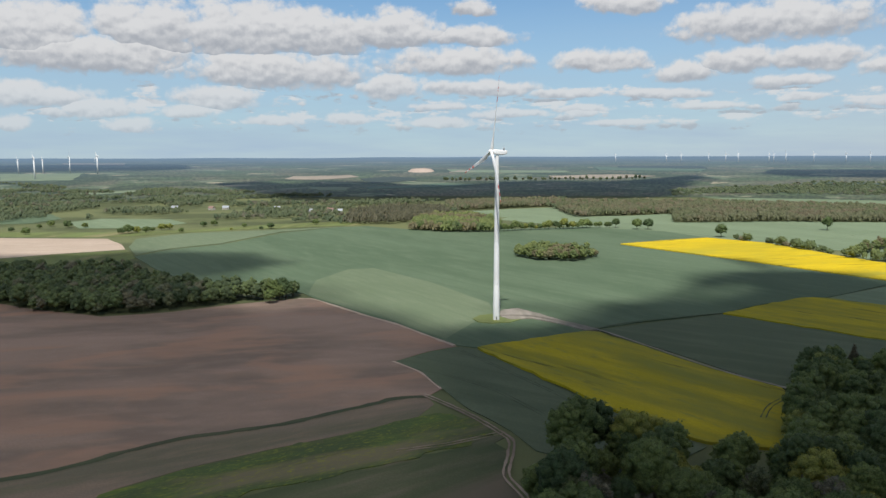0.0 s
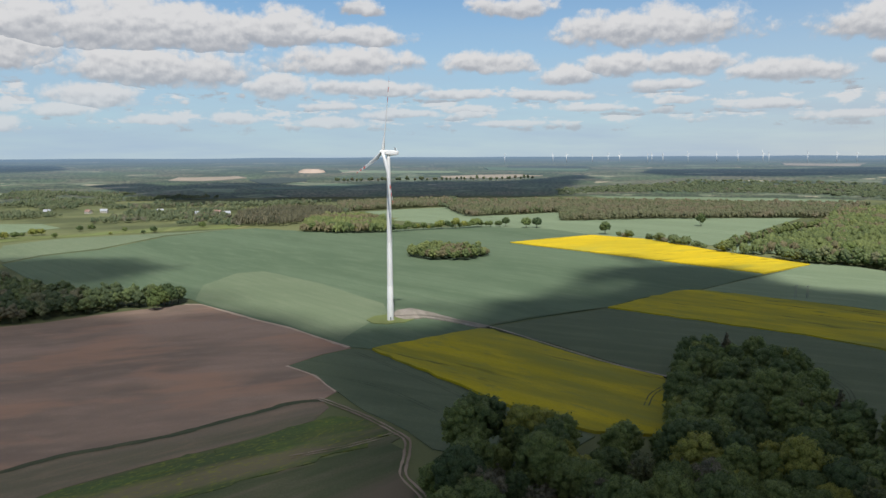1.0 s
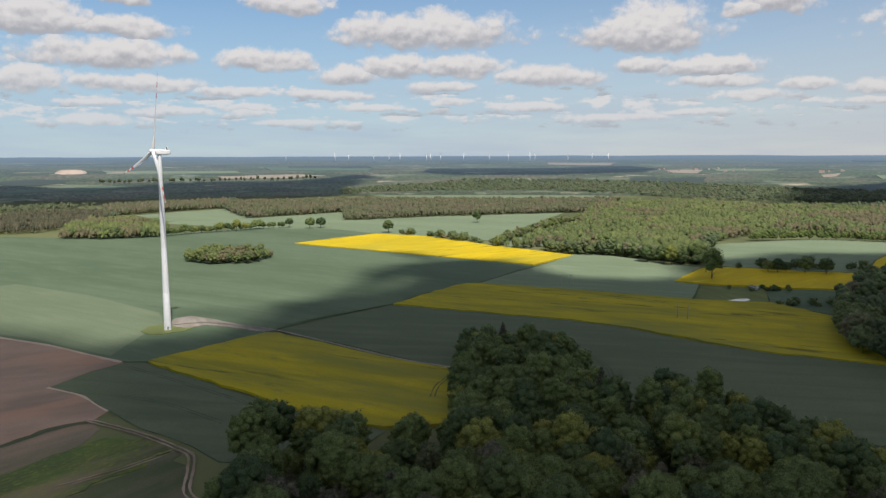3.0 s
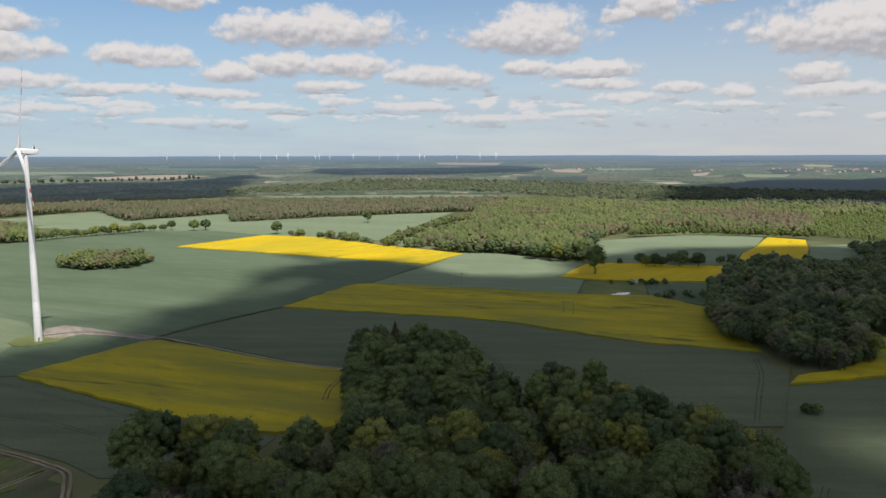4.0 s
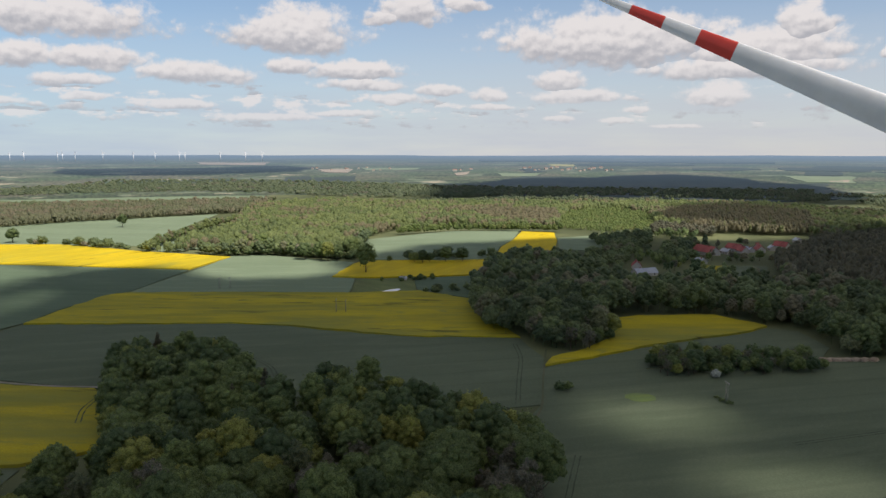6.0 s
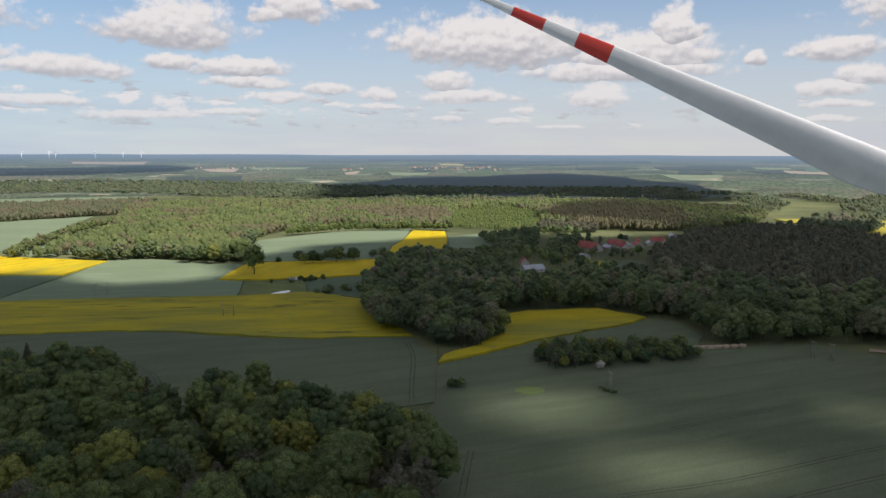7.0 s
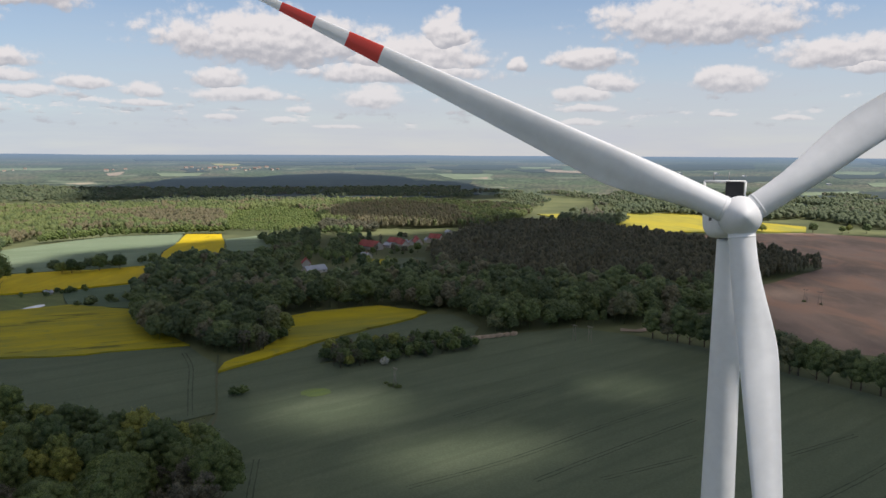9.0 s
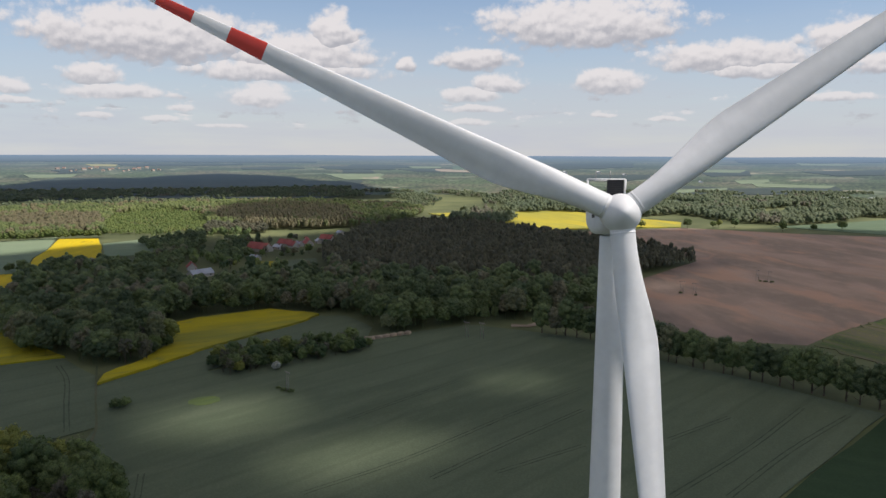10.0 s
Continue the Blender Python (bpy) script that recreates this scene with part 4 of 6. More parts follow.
FIELDS = [
    (SOIL_WEST_PLAN, 0.12, SOIL, "bare reddish-brown ploughed field beside a dark wood", 15),
    (SOIL_STRIP_PLAN, 0.1, SOIL_GREY, "strip of bare brown soil along a weedy verge", 12),
    (WEEDS_PLAN, 0.3, WEEDS, "rough green weedy strip with yellow flowers", 12),
    (GRASS_NEAR_PLAN, 0.15, FALLOW, "worn fallow grass beside a dirt track", 12),
    (WHEAT_MAIN_PLAN, 0.45, WHEAT, "wide green wheat field round a wind turbine", 30),
    # paler by its own colour and partly by sunlight put into the colour
    (WHEAT_LIGHT_PLAN, 0.53, WHEAT_SOFT, "paler green wheat strip, partly painted sunlight, beside ploughed soil", 20),
    (WHEAT_GREY_PLAN, 0.5, WHEAT_SOFT, "pale grey-green wheat field beside a meadow", 30),
    (SOIL_FAR_PLAN, 0.1, SOIL_PALE, "sunlit bare sandy field beyond the wood", 30),
    (MEADOW_FAR_PLAN, 0.3, MEADOW, "yellow-green meadow behind the wood", 30),
    (MEADOW_WEST_PLAN, 0.3, MEADOW, "yellow-green meadow with scattered bushes", 30),
    (WHEAT_FAR_WEST_PLAN, 0.5, WHEAT, "far green wheat field between hedges", 40),
    (WHEAT_FAR_WEST_B_PLAN, 0.5, WHEAT_PALE, "far pale wheat field between hedges", 40),
    (RAPE_NEAR_PLAN, 1.2, RAPE_GREEN, "yellow flowering rapeseed field beside a grove", 12),
    (WHEAT_CORNER_PLAN, 0.4, WHEAT_ROWS, "dark green wheat between soil and rapeseed", 12),
    (WHEAT_MID_PLAN, 0.5, WHEAT_ROWS, "grey-green wheat field between track and rapeseed", 20),
    (RAPE_MID_PLAN, 1.25, RAPE_GREEN, "long yellow rapeseed field crossed by a power line", 20),
    (WHEAT_PALE_PLAN, 0.5, WHEAT_PALE, "pale green wheat field below a far wood", 20),
    (RAPE_TREE_PLAN, 1.2, RAPE, "yellow rapeseed field beside a tall tree", 20),
    (WHEAT_GARDEN_PLAN, 0.45, WHEAT, "small green wheat field beside a garden", 20),
    (GARDEN_PLAN, 0.35, MEADOW, "overgrown garden plot round a pond", 12),
    (WHEAT_HILL_PLAN, 0.5, WHEAT_PALE, "pale wheat field in front of a forest", 30),
    (RAPE_HILL_PLAN, 1.2, RAPE, "bright yellow rapeseed field at a wood's edge", 30),
    (WHEAT_BEHIND_PLAN, 0.5, WHEAT_PALE, "pale wheat field behind a wood", 30),
    (RAPE_EAST_PLAN, 1.2, RAPE_GREEN, "narrow yellow rapeseed field between two woods", 12),
    (WHEAT_NOOK_PLAN, 0.4, WHEAT_ROWS, "grey-green wheat in a nook of the wood", 12),
    (WHEAT_EAST_PLAN, 0.5, WHEAT_ROWS, "wide green wheat field with tractor lines", 20),
    (WHEAT_DARK_PLAN, 0.4, WHEAT_DEEP, "deep green field beside the wheat", 20),
    (SOIL_EAST_PLAN, 0.12, SOIL, "wide bare brown field behind a row of trees", 25),
    (WHEAT_YELLOW_PLAN, 0.4, WEEDS, "yellow-green crop beside the brown field", 20),
    (RAPE_FAR_PLAN, 1.2, RAPE_FADED, "far yellow rapeseed field in the sun", 40),
    (RAPE_FAR_1_PLAN, 1.25, RAPE, "bright yellow rapeseed field with bushes behind", 30),
    (WHEAT_FAR_A_PLAN, 0.5, WHEAT_PALE, "far pale wheat field among woods", 40),
    (WHEAT_FAR_B_PLAN, 0.5, WHEAT_PALE, "wide pale wheat field round a lone tree", 40),
    (WHEAT_FAR_F_PLAN, 0.4, WHEAT_PALE, "pale wheat field between hedges and rapeseed", 30),
    (WHEAT_FAR_C_PLAN, 0.5, WHEAT_PALE, "pale wheat corner beside a hedge", 30),
    (WHEAT_FAR_D_PLAN, 0.4, WHEAT_PALE, "pale wheat field at the forest's foot", 40),
    (STRIP_FAR_PLAN, 0.5, WHEAT_PALE, "thin pale field strip between forests", 40),
    (WHEAT_FAR_E_PLAN, 0.5, WHEAT, "far green field behind the brown field", 40),
    (WEED_SPOT_PLAN, 0.6, WEEDS_BRIGHT, "small spot of yellow weeds in the wheat", 4),
    (MOUND_PLAN, 0.85, MEADOW, "grassy mound round the turbine's foot", 6),
    (GRAVEL_PAD_PLAN, 1.0, GRAVEL, "gravel crane pad beside the turbine", 8),
]
for i, (plan, lift, mat, label, step) in enumerate(FIELDS):
    ragged = 1.6 if mat in (WEEDS, FALLOW, WEEDS_BRIGHT) else 0.75 if mat in (RAPE, RAPE_GREEN) and step < 25 else 0.5
    verts, faces = sheet(plan, lift, 5 if ragged > 1 else 8 if ragged > 0.6 else step, ragged, lift + 0.2, i)
    tagged(new("field", mesh_of("field", verts, faces, mat)), label, "field", kind="structure")


# ---------------------------------------------------------------- tracks and tramlines
def smooth_line(points, step=4.0):
    p = np.asarray(points, float)
    p = np.vstack([2 * p[0] - p[1], p, 2 * p[-1] - p[-2]])
    out = []
    for i in range(1, len(p) - 2):
        k = max(2, int(np.hypot(*(p[i + 1] - p[i])) / step))
        for t in np.arange(k) / k:
            a, b, c, d = p[i - 1:i + 3]
            out.append(0.5 * (2 * b + (c - a) * t + (2 * a - 5 * b + 4 * c - d) * t * t + (3 * b - a - 3 * c + d) * t ** 3))
    return np.array(out + [p[-2]])


def ribbon(line, width, lift, rng, rough=0.12, offset=0.0):
    """A strip of ground along a line."""
    d = np.gradient(line, axis=0)
    n = np.stack([-d[:, 1], d[:, 0]], 1) / np.maximum(np.hypot(d[:, 0], d[:, 1]), 1e-6)[:, None]
    verts, faces = [], []
    for i, (p, q) in enumerate(zip(line, n)):
        for s in (-0.5, 0.5):
            e = p + q * (offset + s * width + rng.normal(0, rough))
            verts.append((e[0], e[1], float(ground_height(e[0], e[1])) + lift))
        if i:
            faces.append((2 * i - 1, 2 * i - 2, 2 * i, 2 * i + 1))
    return verts, faces


rng = np.random.default_rng(5)
for points, width, lift, mat, label in (
        (TRACK_FIELD_PLAN, 1.8, 1.35, GRAVEL, "pale gravel farm track between fields"),
        (TRACK_CROSS_PLAN, 1.2, 0.8, FALLOW, "faint pale track along a field edge"),
        (SOIL_RIM_PLAN, 3.2, 0.3, SOIL_PALE, "pale sandy rim between soil and wheat"),
        (SOIL_RIM_NEAR_PLAN, 1.8, 0.3, SOIL_PALE, "pale sandy rim of the ploughed field"),
        (SEAM_EAST_PLAN, 0.9, 0.75, FALLOW, "narrow grassy seam between two wheat fields"),
        (SOIL_SEAM_PLAN, 3.6, 0.2, WEEDS_DIM, "rough grassy seam between two ploughed fields"),
        (TRACK_EAST_PLAN, 6.0, 0.6, DIRT, "sandy dirt road at the wood's edge")):
    verts, faces = ribbon(smooth_line(points), width, lift, rng, width * 0.1)
    tagged(new("road", mesh_of("road", verts, faces, mat)), label, "track", kind="structure")
for points, wide in ((TRACK_DIRT_PLAN, 0.85), (TRACK_SIDE_PLAN, 0.5)):
    verts, faces = [], []
    for off in (-0.95, 0.95):
        v, f = ribbon(smooth_line(points, 3.0), wide, 0.55, rng, 0.14, off)
        faces += [tuple(i + len(verts) for i in q) for q in f]
        verts += v
    tagged(new("road", mesh_of("road", verts, faces, DIRT)), "two-rut dirt track through grass", "track", kind="structure")

# pairs of tractor lines pressed into the crops
TRAMLINES = [
    ([(212, 68), (243, 41), (288, 10), (329, -21)], 0.5),
    ([(228, 31), (260, 9), (300, -20)], 0.5),
    ([(277, 70), (305, 52), (332, 34)], 0.5),
    ([(225, -42), (268, -76), (314, -108)], 0.5),
    ([(227, -59), (267, -89), (307, -123)], 0.5),
    ([(235, 11), (262, -18)], 0.5),
    ([(272, -49), (299, -76)], 0.5),
    ([(330, 226), (309, 208), (277, 187), (250, 169)], 0.5),
    ([(223, 311), (218, 290), (207, 271), (197, 258)], 0.5),
    ([(9, 388), (31, 348), (51, 310), (64, 283)], 0.4),
    ([(1, 344), (21, 322), (39, 289)], 0.4),
    ([(123, 282), (131, 295), (140, 304)], 1.2),
    ([(187, 108), (206, 117), (219, 123)], 0.5),
]
for line, lift in TRAMLINES:
    verts, faces = [], []
    for off in (-0.9, 0.9):
        v, f = ribbon(smooth_line(line, 3.0), 0.45, lift + 0.04, rng, 0.07, off)
        faces += [tuple(i + len(verts) for i in q) for q in f]
        verts += v
    tagged(new("tractor_line", mesh_of("tractor_line", verts, faces, RUT)), "pair of dark tractor ruts in green wheat", "track", kind="structure")


# ---------------------------------------------------------------- building things
def part(name, me, parent, label="", m=None):
    ob = new(name, me)
    ob.parent = parent
    if m is not None:
        ob.matrix_local = m
    return tagged(ob, label)


def bm_mesh(name, bm, mat, smooth=True):
    me = bpy.data.meshes.new(name)
    bm.normal_update()
    bm.to_mesh(me)
    bm.free()
    me.materials.append(mat)
    if smooth:
        me.polygons.foreach_set("use_smooth", [True] * len(me.polygons))
    return me


def tube(rings, sides=24, cap=True, bm=None):
    """A lathed or lofted body from rings of (centre, radius)."""
    bm = bm or bmesh.new()
    loops = []
    for c, r in rings:
        c = Vector(c)
        loops.append([bm.verts.new(c + Vector((r * math.cos(2 * math.pi * k / sides), r * math.sin(2 * math.pi * k / sides), 0))) for k in range(sides)])
    for a, b in zip(loops, loops[1:]):
        for k in range(sides):
            bm.faces.new((a[k], a[(k + 1) % sides], b[(k + 1) % sides], b[k]))
    if cap:
        bm.faces.new(loops[0][::-1])
        bm.faces.new(loops[-1])
    return bm


def rod(a, b, r0, r1=None, sides=6, bm=None):
    """A straight round bar from a to b."""
    bm = bm or bmesh.new()
    a, b = Vector(a), Vector(b)
    q = (b - a).to_track_quat("Z", "Y")
    r1 = r0 if r1 is None else r1
    loops = [[bm.verts.new(c + q @ Vector((r * math.cos(2 * math.pi * k / sides), r * math.sin(2 * math.pi * k / sides), 0))) for k in range(sides)] for c, r in ((a, r0), (b, r1))]
    for k in range(sides):
        bm.faces.new((loops[0][k], loops[0][(k + 1) % sides], loops[1][(k + 1) % sides], loops[1][k]))
    bm.faces.new(loops[0][::-1])
    bm.faces.new(loops[1])
    return bm


def box(size, at=(0, 0, 0), bevel=0.0, bm=None):
    bm = bm or bmesh.new()
    made = bmesh.ops.create_cube(bm, size=1.0)
    bmesh.ops.transform(bm, matrix=Matrix.Translation(at) @ Matrix.Diagonal((*size, 1)), verts=made["verts"])
    if bevel:
        edges = list({e for v in made["verts"] for e in v.link_edges})
        bmesh.ops.bevel(bm, geom=edges, offset=bevel, segments=3, affect="EDGES", profile=0.6)
    return bm


# ---------------------------------------------------------------- wind turbines


def blade_section(r, sides=28):
    """The outline of the blade at radius r: x along the turning direction, y along the rotor's axis."""
    if r < 10.5:
        k = min(1.0, max(0.0, (r - 2.2) / 8.3))
        k = k * k * (3 - 2 * k)
    else:
        k = 1.0
    chord_full = 2.62 * (1 - (r - 10.5) / 34.6) ** 1.05 + 0.3 if r > 10.5 else 2.92
    if r > 43.2:
        chord_full *= max(0.12, math.sqrt(max(0.0, 1 - ((r - 43.2) / 1.85) ** 2)))
    chord = 1.9 * (1 - k) + chord_full * k
    thick = 1.9 * (1 - k) + chord_full * k * (0.36 - 0.2 * min(1, (r - 2) / 30))
    lead = 0.5 * (1 - k) + 0.3 * k
    twist = -radians(16 * (1 - min(1, r / 40)) ** 1.5 + 1.5) * k
    pts = []
    for i in range(sides):
        a = 2 * math.pi * i / sides
        c, s = math.cos(a), math.sin(a)
        u = 0.5 * (1 + c)                      # 1 at the leading edge
        sharp = (1 - k) + k * (0.25 + 0.75 * u) ** 0.7 * min(1.0, 0.08 + 2.2 * u)
        x = (u - 1 + lead) * chord
        y = 0.5 * s * thick * sharp
        pts.append((x * math.cos(twist) - y * math.sin(twist), x * math.sin(twist) + y * math.cos(twist)))
    return pts


def blade_piece(r0, r1, mat, name, caps=(False, False), sides=28, gap=0.9):
    bm = bmesh.new()
    steps = sorted({round(r, 2) for r in np.linspace(r0, r1, max(3, int((r1 - r0) / gap)))} | ({44.2, 44.6, 44.85, 44.97} if r1 >= 45 else set()))
    loops = []
    for r in steps:
        bend = -1.1 * (r / 45) ** 2.2        # the tip leans towards the wind
        loops.append([bm.verts.new((x, y + bend, r)) for x, y in blade_section(min(r, 44.99), sides)])
    for a, b in zip(loops, loops[1:]):
        for k in range(len(a)):
            bm.faces.new((a[k], a[(k + 1) % len(a)], b[(k + 1) % len(a)], b[k]))
    if caps[0]:
        bm.faces.new(loops[0][::-1])
    if caps[1]:
        bm.faces.new(loops[-1])
    return bm_mesh(name, bm, mat)


SHELL = blade_piece(1.2, 29.7, PAINT, "blade")
BANDS = [(blade_piece(a, z, RED, "red_band", (False, z == 45)), blade_piece(z, e, PAINT, "white_band") if z < 45 else None) for a, z, e in ((29.7, 32.7, 35.7), (35.7, 38.7, 41.7), (41.7, 45, 45))]


def nacelle_mesh():
    """Rounded housing, 10 m long, tapering at the tail; the rotor lies at +y."""
    bm = bmesh.new()
    loops = []
    for y, hw, lo, hi in ((2.7, 1.3, -1.35, 1.1), (2.3, 1.5, -1.6, 1.3), (0.5, 1.65, -1.75, 1.4), (-2.0, 1.65, -1.75, 1.45), (-4.2, 1.6, -1.35, 1.45), (-5.3, 1.5, -0.8, 1.4), (-5.7, 1.3, -0.5, 1.25)):
        ring = []
        for i in range(28):
            a = 2 * math.pi * i / 28
            c, s = math.cos(a), math.sin(a)
            e = 0.38
            x = hw * math.copysign(abs(c) ** e, c)
            z = (lo + hi) / 2 + (hi - lo) / 2 * math.copysign(abs(s) ** e, s)
            ring.append(bm.verts.new((x, y, z)))
        loops.append(ring)
    for a, b in zip(loops, loops[1:]):
        for k in range(28):
            bm.faces.new((a[k], b[k], b[(k + 1) % 28], a[(k + 1) % 28]))
    bm.faces.new(loops[0])
    bm.faces.new(loops[-1][::-1])
    bmesh.ops.recalc_face_normals(bm, faces=bm.faces)
    return bm_mesh("nacelle", bm, PAINT)


def spinner_mesh():
    prof = [(-1.45, 1.2), (-1.4, 1.38), (-0.9, 1.48), (0.0, 1.52), (0.5, 1.46), (0.95, 1.24), (1.4, 0.9), (1.8, 0.52), (2.0, 0.24), (2.06, 0.04)]
    bm = tube([((0, 0, z), r) for z, r in prof], 36)
    bmesh.ops.rotate(bm, cent=(0, 0, 0), matrix=Matrix.Rotation(radians(-90), 3, "X"), verts=bm.verts)
    return bm_mesh("spinner", bm, PAINT)


NACELLE, SPINNER = nacelle_mesh(), spinner_mesh()


def turbine(x, y, hub_z, bearing, phase, label):
    """A three-bladed turbine. bearing: where the rotor faces; phase: the first blade's angle from upright, clockwise seen from the front."""
    base = float(ground_height(x, y))
    top = hub_z - base - 1.75
    thing = tagged(new("wind_turbine"), label, "wind turbine", "wind turbines of the farm")
    thing.location = (x, y, base)
    # tower sections with their flange joints
    for z0, z1 in ((0.0, 0.22), (0.22, 0.48), (0.48, 0.75), (0.75, 1.0)):
        rr = [2.08 - 1.04 * k for k in (z0, z1)]
        bm = tube([((0, 0, top * z0 + 0.03), rr[0]), ((0, 0, top * z0 + 0.12), rr[0] + 0.02), ((0, 0, top * z1 - 0.1), rr[1] + 0.01), ((0, 0, top * z1), rr[1])], 40)
        part("tower_section", bm_mesh("tower_section", bm, PAINT), thing)
    part("foundation", bm_mesh("foundation", tube([((0, 0, -0.4), 3.2), ((0, 0, 0.5), 3.1), ((0, 0, 0.7), 2.9)], 32), CONCRETE, False), thing, "round grey concrete foundation")
    part("door", bm_mesh("door", box((0.9, 0.12, 2.1), (0, -2.08, 2.0), 0.03), STEEL, False), thing, "grey steel tower door")
    head = pose(0, 0, hub_z - base, 0, 0, -bearing)
    tilt = head @ pose(0, 0, 0, 5.5)
    nac = part("nacelle", NACELLE, thing, "", tilt @ pose(0, -0.4, 0.1))
    # cooler frame on the tail, with its radiator
    bm = bmesh.new()
    for a, b in (((-1.5, 0, 1.2), (-1.62, 0, 2.95)), ((1.5, 0, 1.2), (1.62, 0, 2.95)), ((-1.62, 0, 2.95), (1.62, 0, 2.95)), ((-1.5, 0, 1.45), (1.5, 0, 1.45))):
        rod(a, b, 0.095, None, 8, bm)
    part("cooler_frame", bm_mesh("cooler_frame", bm, PAINT), nac, "white tubular cooler frame", pose(0, -3.6, 0))
    part("radiator", bm_mesh("radiator", box((1.4, 0.25, 1.5), (-0.75, -3.6, 2.2), 0.03), BLACK, False), nac, "black finned radiator")
    bm = bmesh.new()
    for k in range(9):
        box((1.25, 0.04, 0.03), (-0.75, -3.46, 1.52 + k * 0.165), 0, bm)
    part("fin", bm_mesh("fin", bm, FIN, False), nac)
    # louvres on the side of the housing
    for k in range(3):
        for up in (0.0, 0.42):
            part("louvre", bm_mesh("louvre", box((0.06, 0.32, 0.3), (1.64, 1.0 - 0.45 * k, -0.25 + up), 0.02), FIN, False), nac, "dark louvre")
    for dx in (-0.3, 0.9):
        part("mast", bm_mesh("mast", rod((dx, -3.6, 3.0), (dx, -3.6, 3.7), 0.04), STEEL), nac, "thin wind sensor mast")
    hub = tilt @ pose(0, 3.6, 0)
    part("spinner", SPINNER, thing, "", hub)
    part("main_bearing", bm_mesh("main_bearing", tube([((0, 0, -0.9), 1.3), ((0, 0, 0.6), 1.3)], 32), BLACK), thing, "dark gap ring behind the hub", tilt @ pose(0, 2.0, 0, 90, 0, 0))
    for k in range(3):
        # x of the blade points along the turning direction
        m = hub @ Matrix.Rotation(radians(phase + 120 * k), 4, "Y") @ pose(0, 0, 0, 0, 0, 180) @ pose(0, 0, 0, 2.0)
        b = part("blade", SHELL, thing, "", m)
        part("root_collar", bm_mesh("root_collar", tube([((0, 0, 1.38), 0.965), ((0, 0, 1.52), 0.97), ((0, 0, 1.56), 0.952)], 28), PAINT), b)
        for red, white in BANDS:
            part("red_band", red, b, "red painted band")
            if white:
                part("white_band", white, b)
    return thing


TURBINE_A, TURBINE_B = (32.7, 461.7), (64.5, -6.8)
turbine(*TURBINE_A, 103.9, 255.0, -12.0, "tall white turbine with red-tipped blades on a grassy mound")
turbine(*TURBINE_B, 97.0, 266.5, 65.6, "tall white turbine with red-banded blades over wheat")


# ---------------------------------------------------------------- trees
def ico(sub):
    bm = bmesh.new()
    bmesh.ops.create_icosphere(bm, subdivisions=sub, radius=1.0)
    v = np.array([p.co[:] for p in bm.verts])
    f = np.array([[p.index for p in q.verts] for q in bm.faces])
    bm.free()
    return v, f


ICO = {1: ico(1), 2: ico(2)}


def crown_arrays(rng, height, reach, bottom, lobes, sprays, size, sub=1, pointed=0.0, heart=0.62, loose=0.0, lobe=0.4):
    """Points and triangles of a crown: a dim heart, and round boughs heaped over a dome, each rough with sprays of leaves."""
    V, F, count = [], [], 0

    def put(v, f):
        nonlocal count
        V.append(v)
        F.append(f + count)
        count += len(v)

    mid, half = bottom + (height - bottom) * 0.5, (height - bottom) * 0.5
    iv, jf = ICO[sub]
    hv, hf = ICO[1]
    if heart:
        put(hv * [reach * heart, reach * heart, half * (heart + 0.1)] * (1 - 0.5 * pointed) + [0, 0, mid - half * 0.3 * pointed], hf)
    lean = rng.uniform(-0.12, 0.12, 2) * reach
    for k in range(lobes):
        u = 0.98 - 1.55 * (k + 0.5) / lobes
        a = k * 2.39996 + rng.uniform(-0.35, 0.35)
        ring = math.sqrt(max(0.0, 1 - u * u))
        slim = 1 - pointed * max(0.0, (u + 1) / 2)
        r = lobe * reach * rng.uniform(0.72, 1.28) * (0.35 + 0.65 * slim)
        out = np.array([math.cos(a) * ring, math.sin(a) * ring, u])
        far = rng.uniform(0.86 - loose, 1.06)
        c = np.array([out[0] * (reach - 0.8 * r) * slim * far, out[1] * (reach - 0.8 * r) * slim * far, mid + u * (half - 0.65 * r) * far])
        c[:2] += lean * (u + 1) / 2
        odd = rng.uniform(-40, 40, 3)
        rough = np.array([1 + 0.32 * noise.noise(Vector(d * 1.5 + odd)) + 0.3 * noise.noise(Vector(d * 3.3 + odd)) for d in iv])[:, None] + rng.uniform(-0.1, 0.1, (len(iv), 1))
        # the side turned to the heart is never seen
        seen = jf[iv[jf].mean(1) @ out > -0.45]
        put(c + iv * rough * r * [1.0, 1.0, 0.82], seen)
        if not sprays:
            continue
        d = rng.normal(size=(sprays, 3)) + out * 0.9 + np.array([0, 0, 0.35])
        d /= np.linalg.norm(d, axis=1)[:, None]
        p = c + d * r * [1.0, 1.0, 0.82] * rng.uniform(0.88 - 0.4 * loose, 1.26 + 1.2 * loose, (sprays, 1))
        d = d + rng.normal(0, 0.6, (sprays, 3))
        d /= np.linalg.norm(d, axis=1)[:, None]
        side = np.cross(d, rng.normal(size=(sprays, 3)))
        side /= np.linalg.norm(side, axis=1)[:, None]
        tip = np.cross(d, side)
        s = size * rng.uniform(0.55, 1.3, (sprays, 1))
        quad = np.stack([p - tip * s * 0.5, p + side * s * 0.42 + d * s * 0.1, p + tip * s * 0.6 + d * s * 0.15, p - side * s * 0.42], 1).reshape(-1, 3)
        i = np.arange(sprays)[:, None] * 4
        put(quad, np.concatenate([i + np.array([[0, 1, 2]]), i + np.array([[0, 2, 3]])]))
    return np.vstack(V), np.vstack(F)


